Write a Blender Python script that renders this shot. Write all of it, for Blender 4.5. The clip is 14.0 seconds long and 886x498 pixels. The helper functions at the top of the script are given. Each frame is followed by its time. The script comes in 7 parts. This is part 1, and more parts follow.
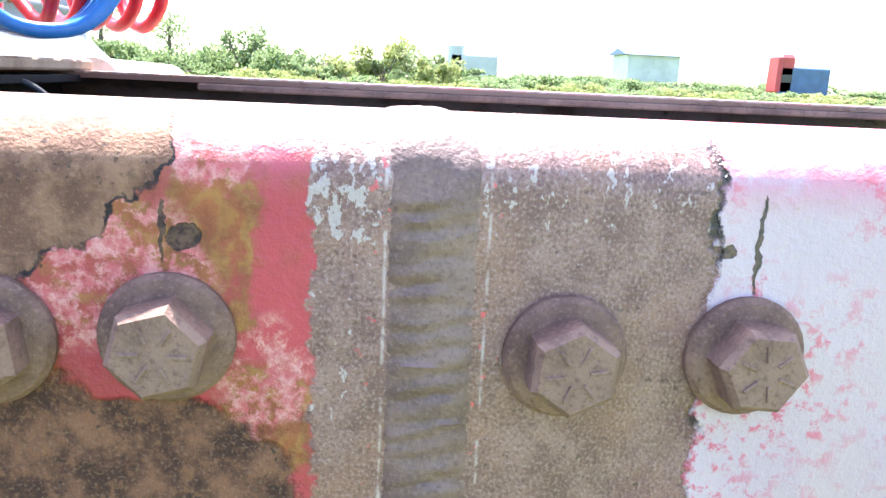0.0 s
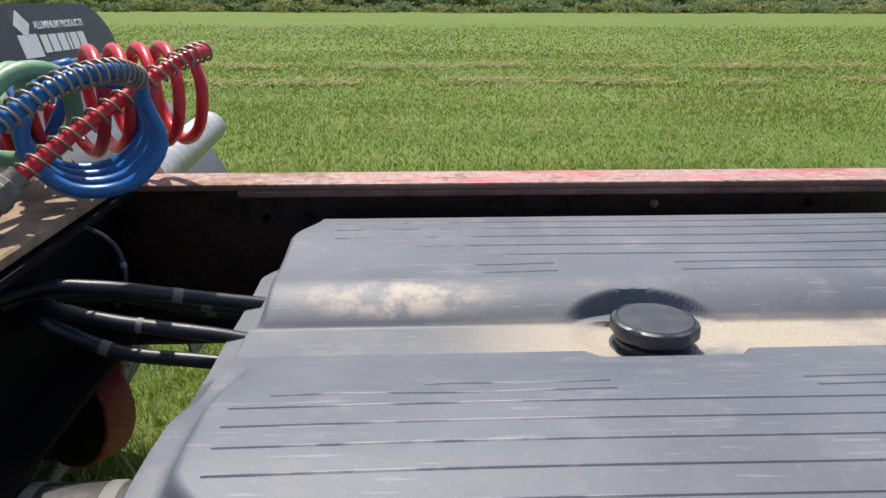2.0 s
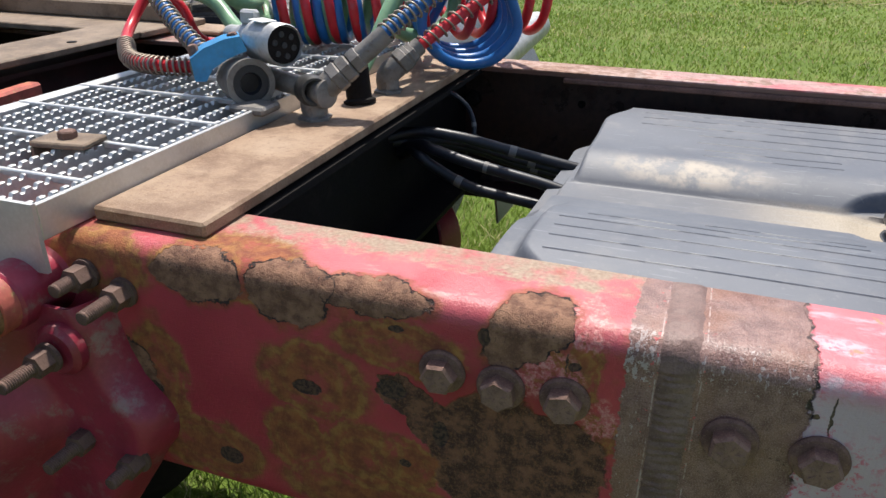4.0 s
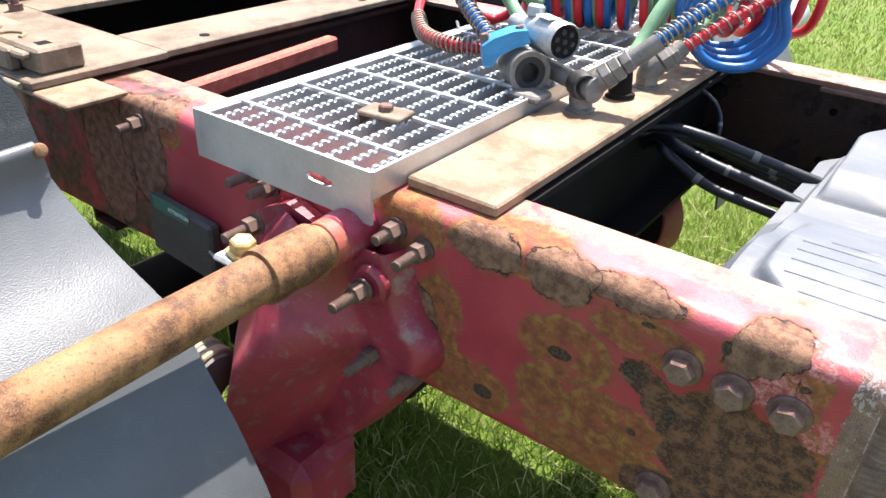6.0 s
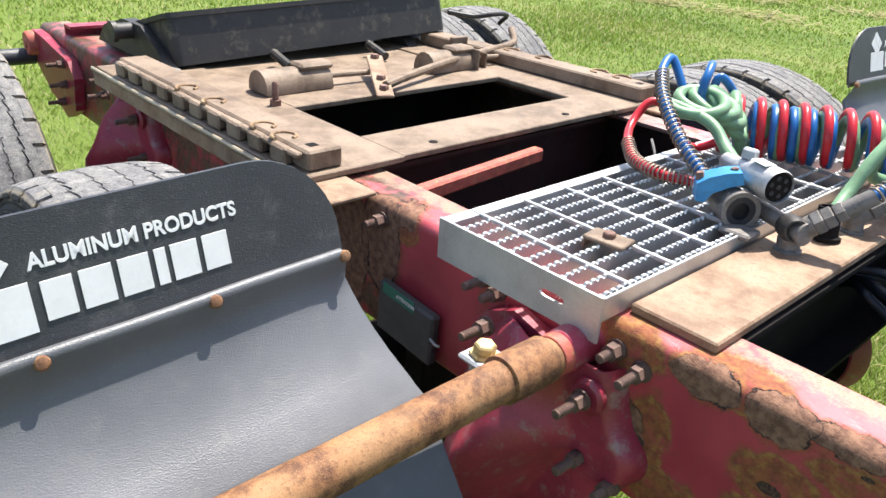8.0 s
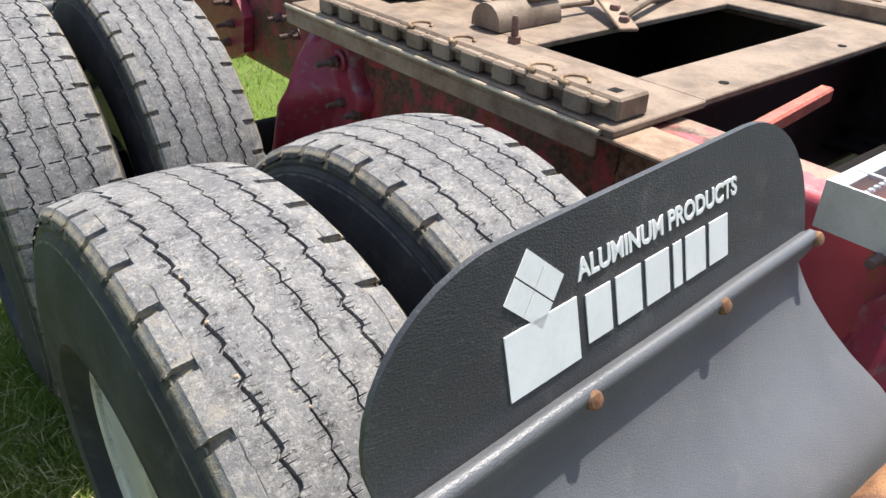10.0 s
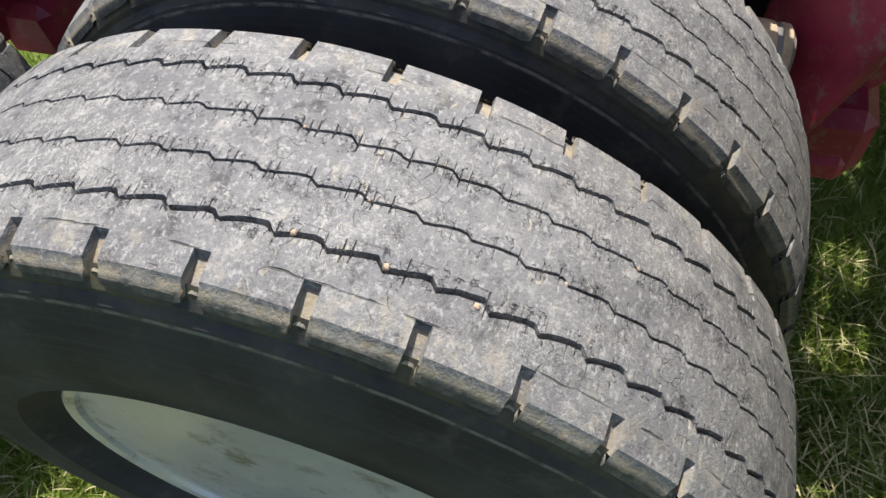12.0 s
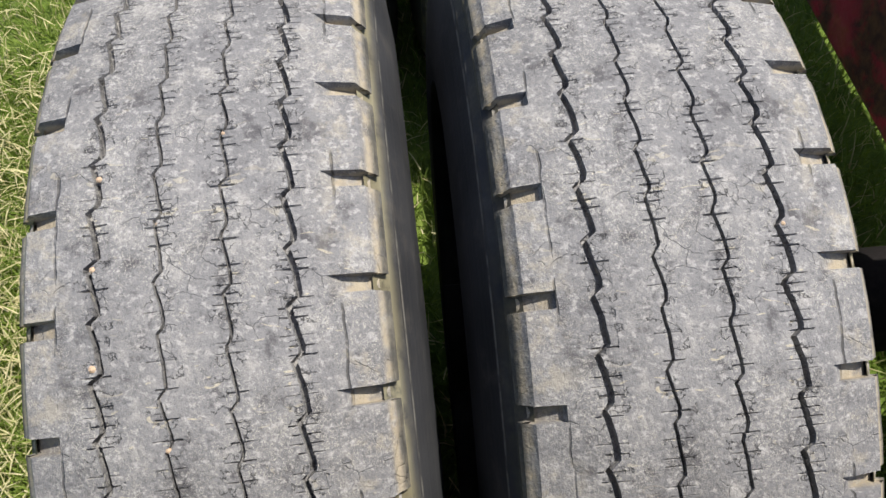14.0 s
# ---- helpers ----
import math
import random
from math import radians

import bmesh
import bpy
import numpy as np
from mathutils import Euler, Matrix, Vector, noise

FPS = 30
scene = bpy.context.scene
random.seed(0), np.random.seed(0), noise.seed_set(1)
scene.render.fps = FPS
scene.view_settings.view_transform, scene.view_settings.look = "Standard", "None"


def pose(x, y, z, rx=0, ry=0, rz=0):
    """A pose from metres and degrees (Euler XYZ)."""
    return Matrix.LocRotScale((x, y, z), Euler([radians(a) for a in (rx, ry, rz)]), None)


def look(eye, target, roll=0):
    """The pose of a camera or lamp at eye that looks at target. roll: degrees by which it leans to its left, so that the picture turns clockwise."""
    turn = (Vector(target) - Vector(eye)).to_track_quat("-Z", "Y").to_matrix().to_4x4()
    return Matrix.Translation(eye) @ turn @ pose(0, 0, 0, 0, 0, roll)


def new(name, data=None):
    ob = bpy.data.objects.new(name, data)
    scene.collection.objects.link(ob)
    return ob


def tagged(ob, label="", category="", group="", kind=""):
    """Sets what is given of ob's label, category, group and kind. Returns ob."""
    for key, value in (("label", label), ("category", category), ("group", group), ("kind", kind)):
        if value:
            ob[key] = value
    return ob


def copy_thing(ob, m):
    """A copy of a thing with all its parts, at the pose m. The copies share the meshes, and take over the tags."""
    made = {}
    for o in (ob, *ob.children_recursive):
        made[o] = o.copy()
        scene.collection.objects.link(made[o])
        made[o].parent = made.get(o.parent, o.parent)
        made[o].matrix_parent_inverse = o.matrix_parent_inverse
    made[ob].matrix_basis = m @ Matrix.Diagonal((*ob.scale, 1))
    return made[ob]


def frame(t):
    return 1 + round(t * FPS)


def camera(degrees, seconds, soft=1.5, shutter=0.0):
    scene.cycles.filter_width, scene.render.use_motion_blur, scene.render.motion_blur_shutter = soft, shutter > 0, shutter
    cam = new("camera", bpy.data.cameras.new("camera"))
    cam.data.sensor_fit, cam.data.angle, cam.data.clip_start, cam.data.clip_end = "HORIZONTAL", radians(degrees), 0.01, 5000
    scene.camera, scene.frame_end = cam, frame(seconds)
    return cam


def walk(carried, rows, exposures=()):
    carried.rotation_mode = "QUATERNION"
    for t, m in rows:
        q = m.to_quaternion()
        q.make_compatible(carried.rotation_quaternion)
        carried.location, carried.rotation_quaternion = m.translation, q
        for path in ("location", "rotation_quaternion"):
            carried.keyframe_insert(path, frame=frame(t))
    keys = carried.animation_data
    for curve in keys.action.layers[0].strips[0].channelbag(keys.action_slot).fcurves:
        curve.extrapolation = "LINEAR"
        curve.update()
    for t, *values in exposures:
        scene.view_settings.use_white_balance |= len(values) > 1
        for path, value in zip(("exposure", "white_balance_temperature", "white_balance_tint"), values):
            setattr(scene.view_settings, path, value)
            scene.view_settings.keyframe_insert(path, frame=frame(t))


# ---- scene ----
cam = camera(62.1, 14.0)
PATH = [
    (0, (-0.006, -0.191, 1.012), (0.202, 1.745, 0.559), 2.7),
    (0.5, (-0.007, -0.186, 1.039), (0.183, 1.731, 0.502), 3.0),
    (1, (-0.007, -0.194, 1.091), (0.159, 1.71, 0.5), 2.3),
    (1.5, (0.009, -0.21, 1.168), (0.126, 1.684, 0.536), 0.8),
    (2, (0.009, -0.202, 1.241), (0.104, 1.687, 0.592), 0.2),
    (2.5, (0.029, -0.201, 1.288), (0.048, 1.7, 0.668), 1.0),
    (3, (0.027, -0.291, 1.293), (-0.146, 1.594, 0.646), 0.9),
    (3.5, (0.005, -0.371, 1.284), (-0.401, 1.442, 0.543), 1.0),
    (4, (0.003, -0.417, 1.252), (-0.609, 1.282, 0.393), 0.3),
    (4.2, (-0.01, -0.43, 1.237), (-0.655, 1.223, 0.315), -0.1),
    (6.3, (-0.029, -0.549, 1.372), (-1.065, 0.834, 0.365), 1.7),
    (6.5, (-0.025, -0.563, 1.389), (-1.075, 0.814, 0.389), 0.8),
    (7, (-0.036, -0.594, 1.423), (-1.156, 0.767, 0.478), 1.7),
    (7.5, (-0.054, -0.62, 1.442), (-1.271, 0.708, 0.572), 2.1),
    (8, (-0.072, -0.664, 1.437), (-1.387, 0.57, 0.574), 3.7),
    (8.5, (-0.14, -0.742, 1.435), (-1.549, 0.377, 0.561), 2.0),
    (8.7, (-0.184, -0.776, 1.437), (-1.617, 0.315, 0.566), 2.2),
    (10.8, (-0.574, -0.86, 1.371), (-1.743, 0.12, 0.077), -2.7),
    (11, (-0.613, -0.865, 1.371), (-1.712, 0.093, 0.003), -5.2),
    (11.5, (-0.742, -0.903, 1.374), (-1.564, 0.128, -0.127), -11.7),
    (12, (-0.810, -0.900, 1.365), (-1.321, 0.144, -0.261), -10.5),
    (12.5, (-0.775, -0.789, 1.373), (-1.219, 0.203, -0.318), -3.5),
    (13, (-0.738, -0.675, 1.374), (-1.430, 0.100, -0.332), 2.3),
    (13.5, (-0.704, -0.583, 1.386), (-1.633, -0.115, -0.322), 9.7),
    (14, (-0.704, -0.503, 1.381), (-1.794, -0.441, -0.294), -2.3),
]
EXPOSURES = [(0.0, 2.75, 6000, 14), (0.5, 2.1, 6200, 13), (0.8, 1.6, 6350, 11.5), (1.0, 1.3, 6500, 10), (1.3, 0.8, 6500, 10), (1.6, 0.42, 6500, 10), (2.5, 0.1, 6500, 10), (3.2, 0.03, 6500, 10), (3.7, 0.1, 6500, 10), (4.2, 0.48, 6500, 10), (6.3, 1.4, 6500, 10), (7.5, 1.15, 6500, 10), (8.7, 0.88, 6500, 10), (10.8, 0.78, 6500, 10), (12.0, 0.62, 6500, 10), (13.0, 0.54, 6500, 10), (14.0, 0.46, 6500, 10)]
walk(cam, [(t, look(eye, target, roll)) for t, eye, target, roll in PATH], EXPOSURES)

# ---- world, sun ----
SUN = Vector((-0.11, 0.42, 1.0)).normalized()          # towards the sun
world = bpy.data.worlds.new("sky")
scene.world = world
world.use_nodes = True
_wn = world.node_tree.nodes
_sky = _wn.new("ShaderNodeTexSky")
_sky.sky_type = "NISHITA"
_sky.sun_disc = False
_sky.sun_elevation = math.asin(SUN.z)
_sky.sun_rotation = math.atan2(SUN.x, SUN.y) % (2 * math.pi)
_sky.air_density, _sky.dust_density, _sky.ozone_density = 1.0, 2.0, 1.0
_wn["Background"].inputs["Strength"].default_value = 0.13
world.node_tree.links.new(_sky.outputs[0], _wn["Background"].inputs[0])
_sun = bpy.data.lights.new("sun", "SUN")
_sun.energy, _sun.angle, _sun.color = 5.0, radians(0.55), (1.0, 0.95, 0.87)
sun_lamp = new("sun", _sun)
sun_lamp.matrix_world = look(SUN * 20, (0, 0, 0))


# ---- mesh helpers ----
class Geo:
    """Vertices and faces of one mesh."""

    def __init__(self):
        self.v, self.f = [], []

    def add(self, verts, faces, m=None):
        n = len(self.v)
        self.v += [tuple(m @ Vector(p)) for p in verts] if m is not None else [tuple(p) for p in verts]
        self.f += [tuple(i + n for i in face) for face in faces]
        return self

    def box(self, lo, hi, c=0.002, m=None):
        """A box with chamfered edges."""
        lo, hi = Vector(lo), Vector(hi)
        c = min(c, *(0.45 * (hi[i] - lo[i]) for i in range(3)))
        key, vs = {}, []
        for sx in (0, 1):
            for sy in (0, 1):
                for sz in (0, 1):
                    s = (sx, sy, sz)
                    p = [hi[i] if s[i] else lo[i] for i in range(3)]
                    for a in range(3):
                        q = [p[i] if i == a else p[i] + (-c if s[i] else c) for i in range(3)]
                        key[s, a] = len(vs)
                        vs.append(q)
        fs = []
        for a in range(3):
            b, d = (a + 1) % 3, (a + 2) % 3
            for s0 in (0, 1):
                ring = []
                for sb, sd in ((0, 0), (1, 0), (1, 1), (0, 1)):
                    s = [0, 0, 0]
                    s[a], s[b], s[d] = s0, sb, sd
                    ring.append(key[tuple(s), a])
                fs.append(ring if s0 else ring[::-1])
            for sb in (0, 1):
                for sd in (0, 1):
                    s, e = [0, 0, 0], [0, 0, 0]
                    s[a], s[b], s[d] = 0, sb, sd
                    e[a], e[b], e[d] = 1, sb, sd
                    q = [key[tuple(s), b], key[tuple(e), b], key[tuple(e), d], key[tuple(s), d]]
                    fs.append(q if sb == sd else q[::-1])
        for s in [(x, y, z) for x in (0, 1) for y in (0, 1) for z in (0, 1)]:
            t = [key[s, 0], key[s, 1], key[s, 2]]
            fs.append(t if sum(s) % 2 else t[::-1])
        return self.add(vs, fs, m)

    def tube(self, pts, r, seg=12, caps=True, m=None):
        """A round tube along points; r may be a list."""
        pts = [Vector(p) for p in pts]
        rs = r if isinstance(r, (list, tuple)) else [r] * len(pts)
        vs, fs, side = [], [], None
        for i, p in enumerate(pts):
            t = (pts[min(i + 1, len(pts) - 1)] - pts[max(i - 1, 0)]).normalized()
            if side is None:
                side = t.orthogonal().normalized()
            side = (side - t * side.dot(t)).normalized()
            up = t.cross(side)
            for k in range(seg):
                a = 2 * math.pi * k / seg
                vs.append(p + rs[i] * (math.cos(a) * side + math.sin(a) * up))
        for i in range(len(pts) - 1):
            for k in range(seg):
                k2 = (k + 1) % seg
                fs.append((i * seg + k, i * seg + k2, (i + 1) * seg + k2, (i + 1) * seg + k))
        if caps:
            fs.append(tuple(range(seg))[::-1])
            fs.append(tuple((len(pts) - 1) * seg + k for k in range(seg)))
        return self.add(vs, fs, m)

    def turned(self, prof, base, axis, seg=32, m=None, closed=False):
        """A turned shape: profile of (radius, distance along the axis)."""
        axis = Vector(axis).normalized()
        s = axis.orthogonal().normalized()
        u = axis.cross(s)
        base = Vector(base)
        vs, fs = [], []
        for r, h in prof:
            for k in range(seg):
                a = 2 * math.pi * k / seg
                vs.append(base + axis * h + r * (math.cos(a) * s + math.sin(a) * u))
        n = len(prof)
        for i in range(n if closed else n - 1):
            j = (i + 1) % n
            for k in range(seg):
                k2 = (k + 1) % seg
                fs.append((i * seg + k, i * seg + k2, j * seg + k2, j * seg + k))
        if not closed:
            if prof[0][0] > 1e-6:
                fs.append(tuple(range(seg))[::-1])
            if prof[-1][0] > 1e-6:
                fs.append(tuple((n - 1) * seg + k for k in range(seg)))
        return self.add(vs, fs, m)

    def prism(self, poly, at, thick, m=None):
        """A flat outline (list of 2D points) made thick; at maps (a, b, h) to a place."""
        n = len(poly)
        vs = [at(a, b, 0.0) for a, b in poly] + [at(a, b, thick) for a, b in poly]
        fs = [tuple(range(n))[::-1], tuple(range(n, 2 * n))]
        fs += [(i, (i + 1) % n, n + (i + 1) % n, n + i) for i in range(n)]
        return self.add(vs, fs, m)

    def sheet(self, rows, thick=0.0, normal=None):
        """A grid of points; made thick along the given direction if wanted."""
        a, b = len(rows), len(rows[0])
        vs = [Vector(p) for r in rows for p in r]
        fs = [(i * b + j, i * b + j + 1, (i + 1) * b + j + 1, (i + 1) * b + j) for i in range(a - 1) for j in range(b - 1)]
        if thick:
            off = Vector(normal) * thick
            n = len(vs)
            vs = vs + [p + off for p in vs]
            fs = fs + [tuple(k + n for k in f[::-1]) for f in fs]
            rim = [j for j in range(b)] + [i * b + b - 1 for i in range(1, a)] + [(a - 1) * b + j for j in range(b - 2, -1, -1)] + [i * b for i in range(a - 2, 0, -1)]
            fs += [(rim[(k + 1) % len(rim)], rim[k], rim[k] + n, rim[(k + 1) % len(rim)] + n) for k in range(len(rim))]
        return self.add(vs, fs)

    def mesh(self, name, shift=(0, 0, 0), smooth=35.0):
        s = Vector(shift)
        me = bpy.data.meshes.new(name)
        me.from_pydata([tuple(Vector(p) - s) for p in self.v], [], self.f)
        me.validate()
        bm = bmesh.new()
        bm.from_mesh(me)
        bmesh.ops.recalc_face_normals(bm, faces=bm.faces)
        bm.to_mesh(me)
        bm.free()
        if smooth:
            me.shade_smooth()
            me.set_sharp_from_angle(angle=radians(smooth))
        return me


def curve_through(pts, n=8):
    """Points of a smooth curve through the given ones."""
    P = [Vector(p) for p in pts]
    P = [2 * P[0] - P[1]] + P + [2 * P[-1] - P[-2]]
    out = []
    for i in range(1, len(P) - 2):
        a, b, c, d = P[i - 1:i + 3]
        for k in range(n):
            t = k / n
            out.append(0.5 * (2 * b + (c - a) * t + (2 * a - 5 * b + 4 * c - d) * t * t + (3 * b - a - 3 * c + d) * t ** 3))
    return out + [P[-2]]


def origin(ob):
    v = Vector(ob.location)
    while ob.parent:
        ob = ob.parent
        v += ob.location
    return v


def thing(name, loc, label, category, group="", kind=""):
    """An empty that holds the parts of a thing."""
    ob = new(name)
    ob.location = loc
    ob.empty_display_size = 0.05
    return tagged(ob, label, category, group, kind)


def solid(name, geo, material, label, category, group="", kind="", smooth=35.0, at=None):
    """A thing that is one mesh."""
    base = Vector(at) if at is not None else Vector((0, 0, 0))
    ob = new(name, geo.mesh(name, base, smooth))
    ob.location = base
    ob.data.materials.append(material)
    return tagged(ob, label, category, group, kind)


def part(name, geo, material, parent, label="", smooth=35.0, at=None, kind=""):
    """One mesh under a thing or a part, given in world places."""
    base = Vector(at) if at is not None else origin(parent)
    data = geo if isinstance(geo, bpy.types.Mesh) else geo.mesh(name, base, smooth)
    ob = new(name, data)
    ob.parent = parent
    ob.location = base - origin(parent)
    if not data.materials:
        data.materials.append(material)
    return tagged(ob, label, kind=kind)


def letters(text, size, depth):
    """A mesh of words in the built-in font, in the xy plane."""
    c = bpy.data.curves.new(text, "FONT")
    c.body, c.size, c.extrude, c.align_x, c.offset = text, size, depth, "LEFT", size * 0.028
    tmp = bpy.data.objects.new("tmp", c)
    scene.collection.objects.link(tmp)
    bpy.context.view_layer.update()
    me = bpy.data.meshes.new_from_object(tmp.evaluated_get(bpy.context.evaluated_depsgraph_get()))
    bpy.data.objects.remove(tmp)
    return me


# ---- materials ----
class Mat:
    """A node material, built step by step."""

    def __init__(self, name, rough=0.6, metal=0.0, spec=0.5):
        self.m = bpy.data.materials.new(name)
        self.m.use_nodes = True
        self.t = self.m.node_tree
        self.b = self.t.nodes["Principled BSDF"]
        self.b.inputs["Roughness"].default_value = rough
        self.b.inputs["Metallic"].default_value = metal
        self.b.inputs["Specular IOR Level"].default_value = spec
        self.co = self.t.nodes.new("ShaderNodeTexCoord").outputs["Object"]

    def put(self, sock, val):
        if isinstance(val, bpy.types.NodeSocket):
            self.t.links.new(val, sock)
        elif isinstance(val, (tuple, list)) and sock.type == "RGBA":
            sock.default_value = (*val[:3], 1.0)
        else:
            sock.default_value = val

    def math(self, op, a, b=0.0, c=0.0):
        n = self.t.nodes.new("ShaderNodeMath")
        n.operation = op
        for s, v in zip(n.inputs, (a, b, c)):
            self.put(s, v)
        return n.outputs[0]

    def vec(self, op, a, b=(0, 0, 0)):
        n = self.t.nodes.new("ShaderNodeVectorMath")
        n.operation = op
        self.put(n.inputs[0], a)
        if op == "SCALE":
            self.put(n.inputs["Scale"], b)
        else:
            self.put(n.inputs[1], b)
        return n.outputs["Value"] if op in ("LENGTH", "DISTANCE", "DOT_PRODUCT") else n.outputs["Vector"]

    def stretch(self, v, s):
        return self.vec("MULTIPLY", v, s)

    def noise(self, scale, detail=4.0, rough=0.55, v=None, dist=0.0, color=False):
        n = self.t.nodes.new("ShaderNodeTexNoise")
        self.put(n.inputs["Vector"], v if v is not None else self.co)
        n.inputs["Scale"].default_value, n.inputs["Detail"].default_value = scale, detail
        n.inputs["Roughness"].default_value, n.inputs["Distortion"].default_value = rough, dist
        return n.outputs["Color"] if color else n.outputs[0]

    def cells(self, scale, v=None, feature="F1", out="Distance"):
        n = self.t.nodes.new("ShaderNodeTexVoronoi")
        n.feature = feature
        self.put(n.inputs["Vector"], v if v is not None else self.co)
        n.inputs["Scale"].default_value = scale
        return n.outputs[out]

    def step(self, x, lo, hi):
        n = self.t.nodes.new("ShaderNodeMapRange")
        n.interpolation_type = "SMOOTHSTEP"
        self.put(n.inputs["Value"], x)
        self.put(n.inputs["From Min"], lo)
        self.put(n.inputs["From Max"], hi)
        return n.outputs[0]

    def mix(self, fac, a, b):
        n = self.t.nodes.new("ShaderNodeMix")
        n.data_type = "RGBA"
        self.put(n.inputs[0], fac)
        self.put(n.inputs[6], a)
        self.put(n.inputs[7], b)
        return n.outputs[2]

    def lerp(self, fac, a, b):
        return self.math("ADD", self.math("MULTIPLY", self.math("SUBTRACT", b, a), fac), a)

    def axis(self, v=None):
        n = self.t.nodes.new("ShaderNodeSeparateXYZ")
        self.put(n.inputs[0], v if v is not None else self.co)
        return n.outputs

    def blob(self, v, c, r):
        """1 inside an oval of half sizes r round c, 0 outside, from the place v."""
        d = self.vec("LENGTH", self.vec("DIVIDE", self.vec("SUBTRACT", v, c), r))
        return d

    def any(self, items):
        out = items[0]
        for i in items[1:]:
            out = self.math("MAXIMUM", out, i)
        return out

    def random(self):
        return self.t.nodes.new("ShaderNodeObjectInfo").outputs["Random"]

    def bump(self, height, strength=0.5, dist=0.002, normal=None):
        n = self.t.nodes.new("ShaderNodeBump")
        n.inputs["Strength"].default_value, n.inputs["Distance"].default_value = strength, dist
        self.put(n.inputs["Height"], height)
        if normal is not None:
            self.put(n.inputs["Normal"], normal)
        return n.outputs[0]

    def done(self, color, rough=None, normal=None, metal=None):
        self.put(self.b.inputs["Base Color"], color)
        if rough is not None:
            self.put(self.b.inputs["Roughness"], rough)
        if normal is not None:
            self.put(self.b.inputs["Normal"], normal)
        if metal is not None:
            self.put(self.b.inputs["Metallic"], metal)
        return self.m


def simple(name, col, rough=0.6, metal=0.0, var=0.25, scale=12.0, bump=0.15, grain=220.0, dirt=(0.16, 0.12, 0.08), dirt_amt=0.25, spec=0.5):
    """Paint, plastic or metal with patches, grain and some dirt."""
    k = Mat(name, rough, metal, spec)
    big = k.noise(scale, 5)
    fine = k.noise(grain, 3)
    dark = tuple(c * (1 - var) for c in col)
    c = k.mix(k.step(big, 0.3, 0.7), dark, col)
    c = k.mix(k.math("MULTIPLY", k.step(k.noise(scale * 2.3, 6, 0.7), 0.52, 0.72), dirt_amt), c, dirt)
    c = k.mix(k.math("MULTIPLY", k.step(fine, 0.35, 0.75), 0.12), c, tuple(min(1, x * 1.6 + 0.02) for x in col))
    r = k.lerp(big, max(0.05, rough - 0.12), min(1, rough + 0.14))
    return k.done(c, r, k.bump(k.math("ADD", fine, k.math("MULTIPLY", big, 0.6)), bump, 0.0012))


def rust(name, base=(0.30, 0.19, 0.10), dark=(0.10, 0.055, 0.03), light=(0.46, 0.32, 0.19), rough=0.82, scale=30.0):
    k = Mat(name, rough)
    n1, n2, n3 = k.noise(scale, 6, 0.65), k.noise(scale * 6, 5, 0.6), k.noise(scale * 0.3, 3)
    c = k.mix(k.step(n1, 0.35, 0.65), dark, base)
    c = k.mix(k.math("MULTIPLY", k.step(n3, 0.4, 0.7), 0.7), c, light)
    c = k.mix(k.math("MULTIPLY", k.step(n2, 0.52, 0.70), 0.6), c, dark)
    grit = k.noise(750, 3, 0.6)
    c = k.mix(k.math("MULTIPLY", k.step(grit, 0.52, 0.68), 0.45), c, light)
    c = k.mix(k.math("MULTIPLY", k.step(grit, 0.44, 0.32), 0.5), c, dark)
    return k.done(c, rough, k.bump(k.math("ADD", n1, k.math("ADD", n2, k.math("MULTIPLY", grit, 0.3))), 0.45, 0.0015))


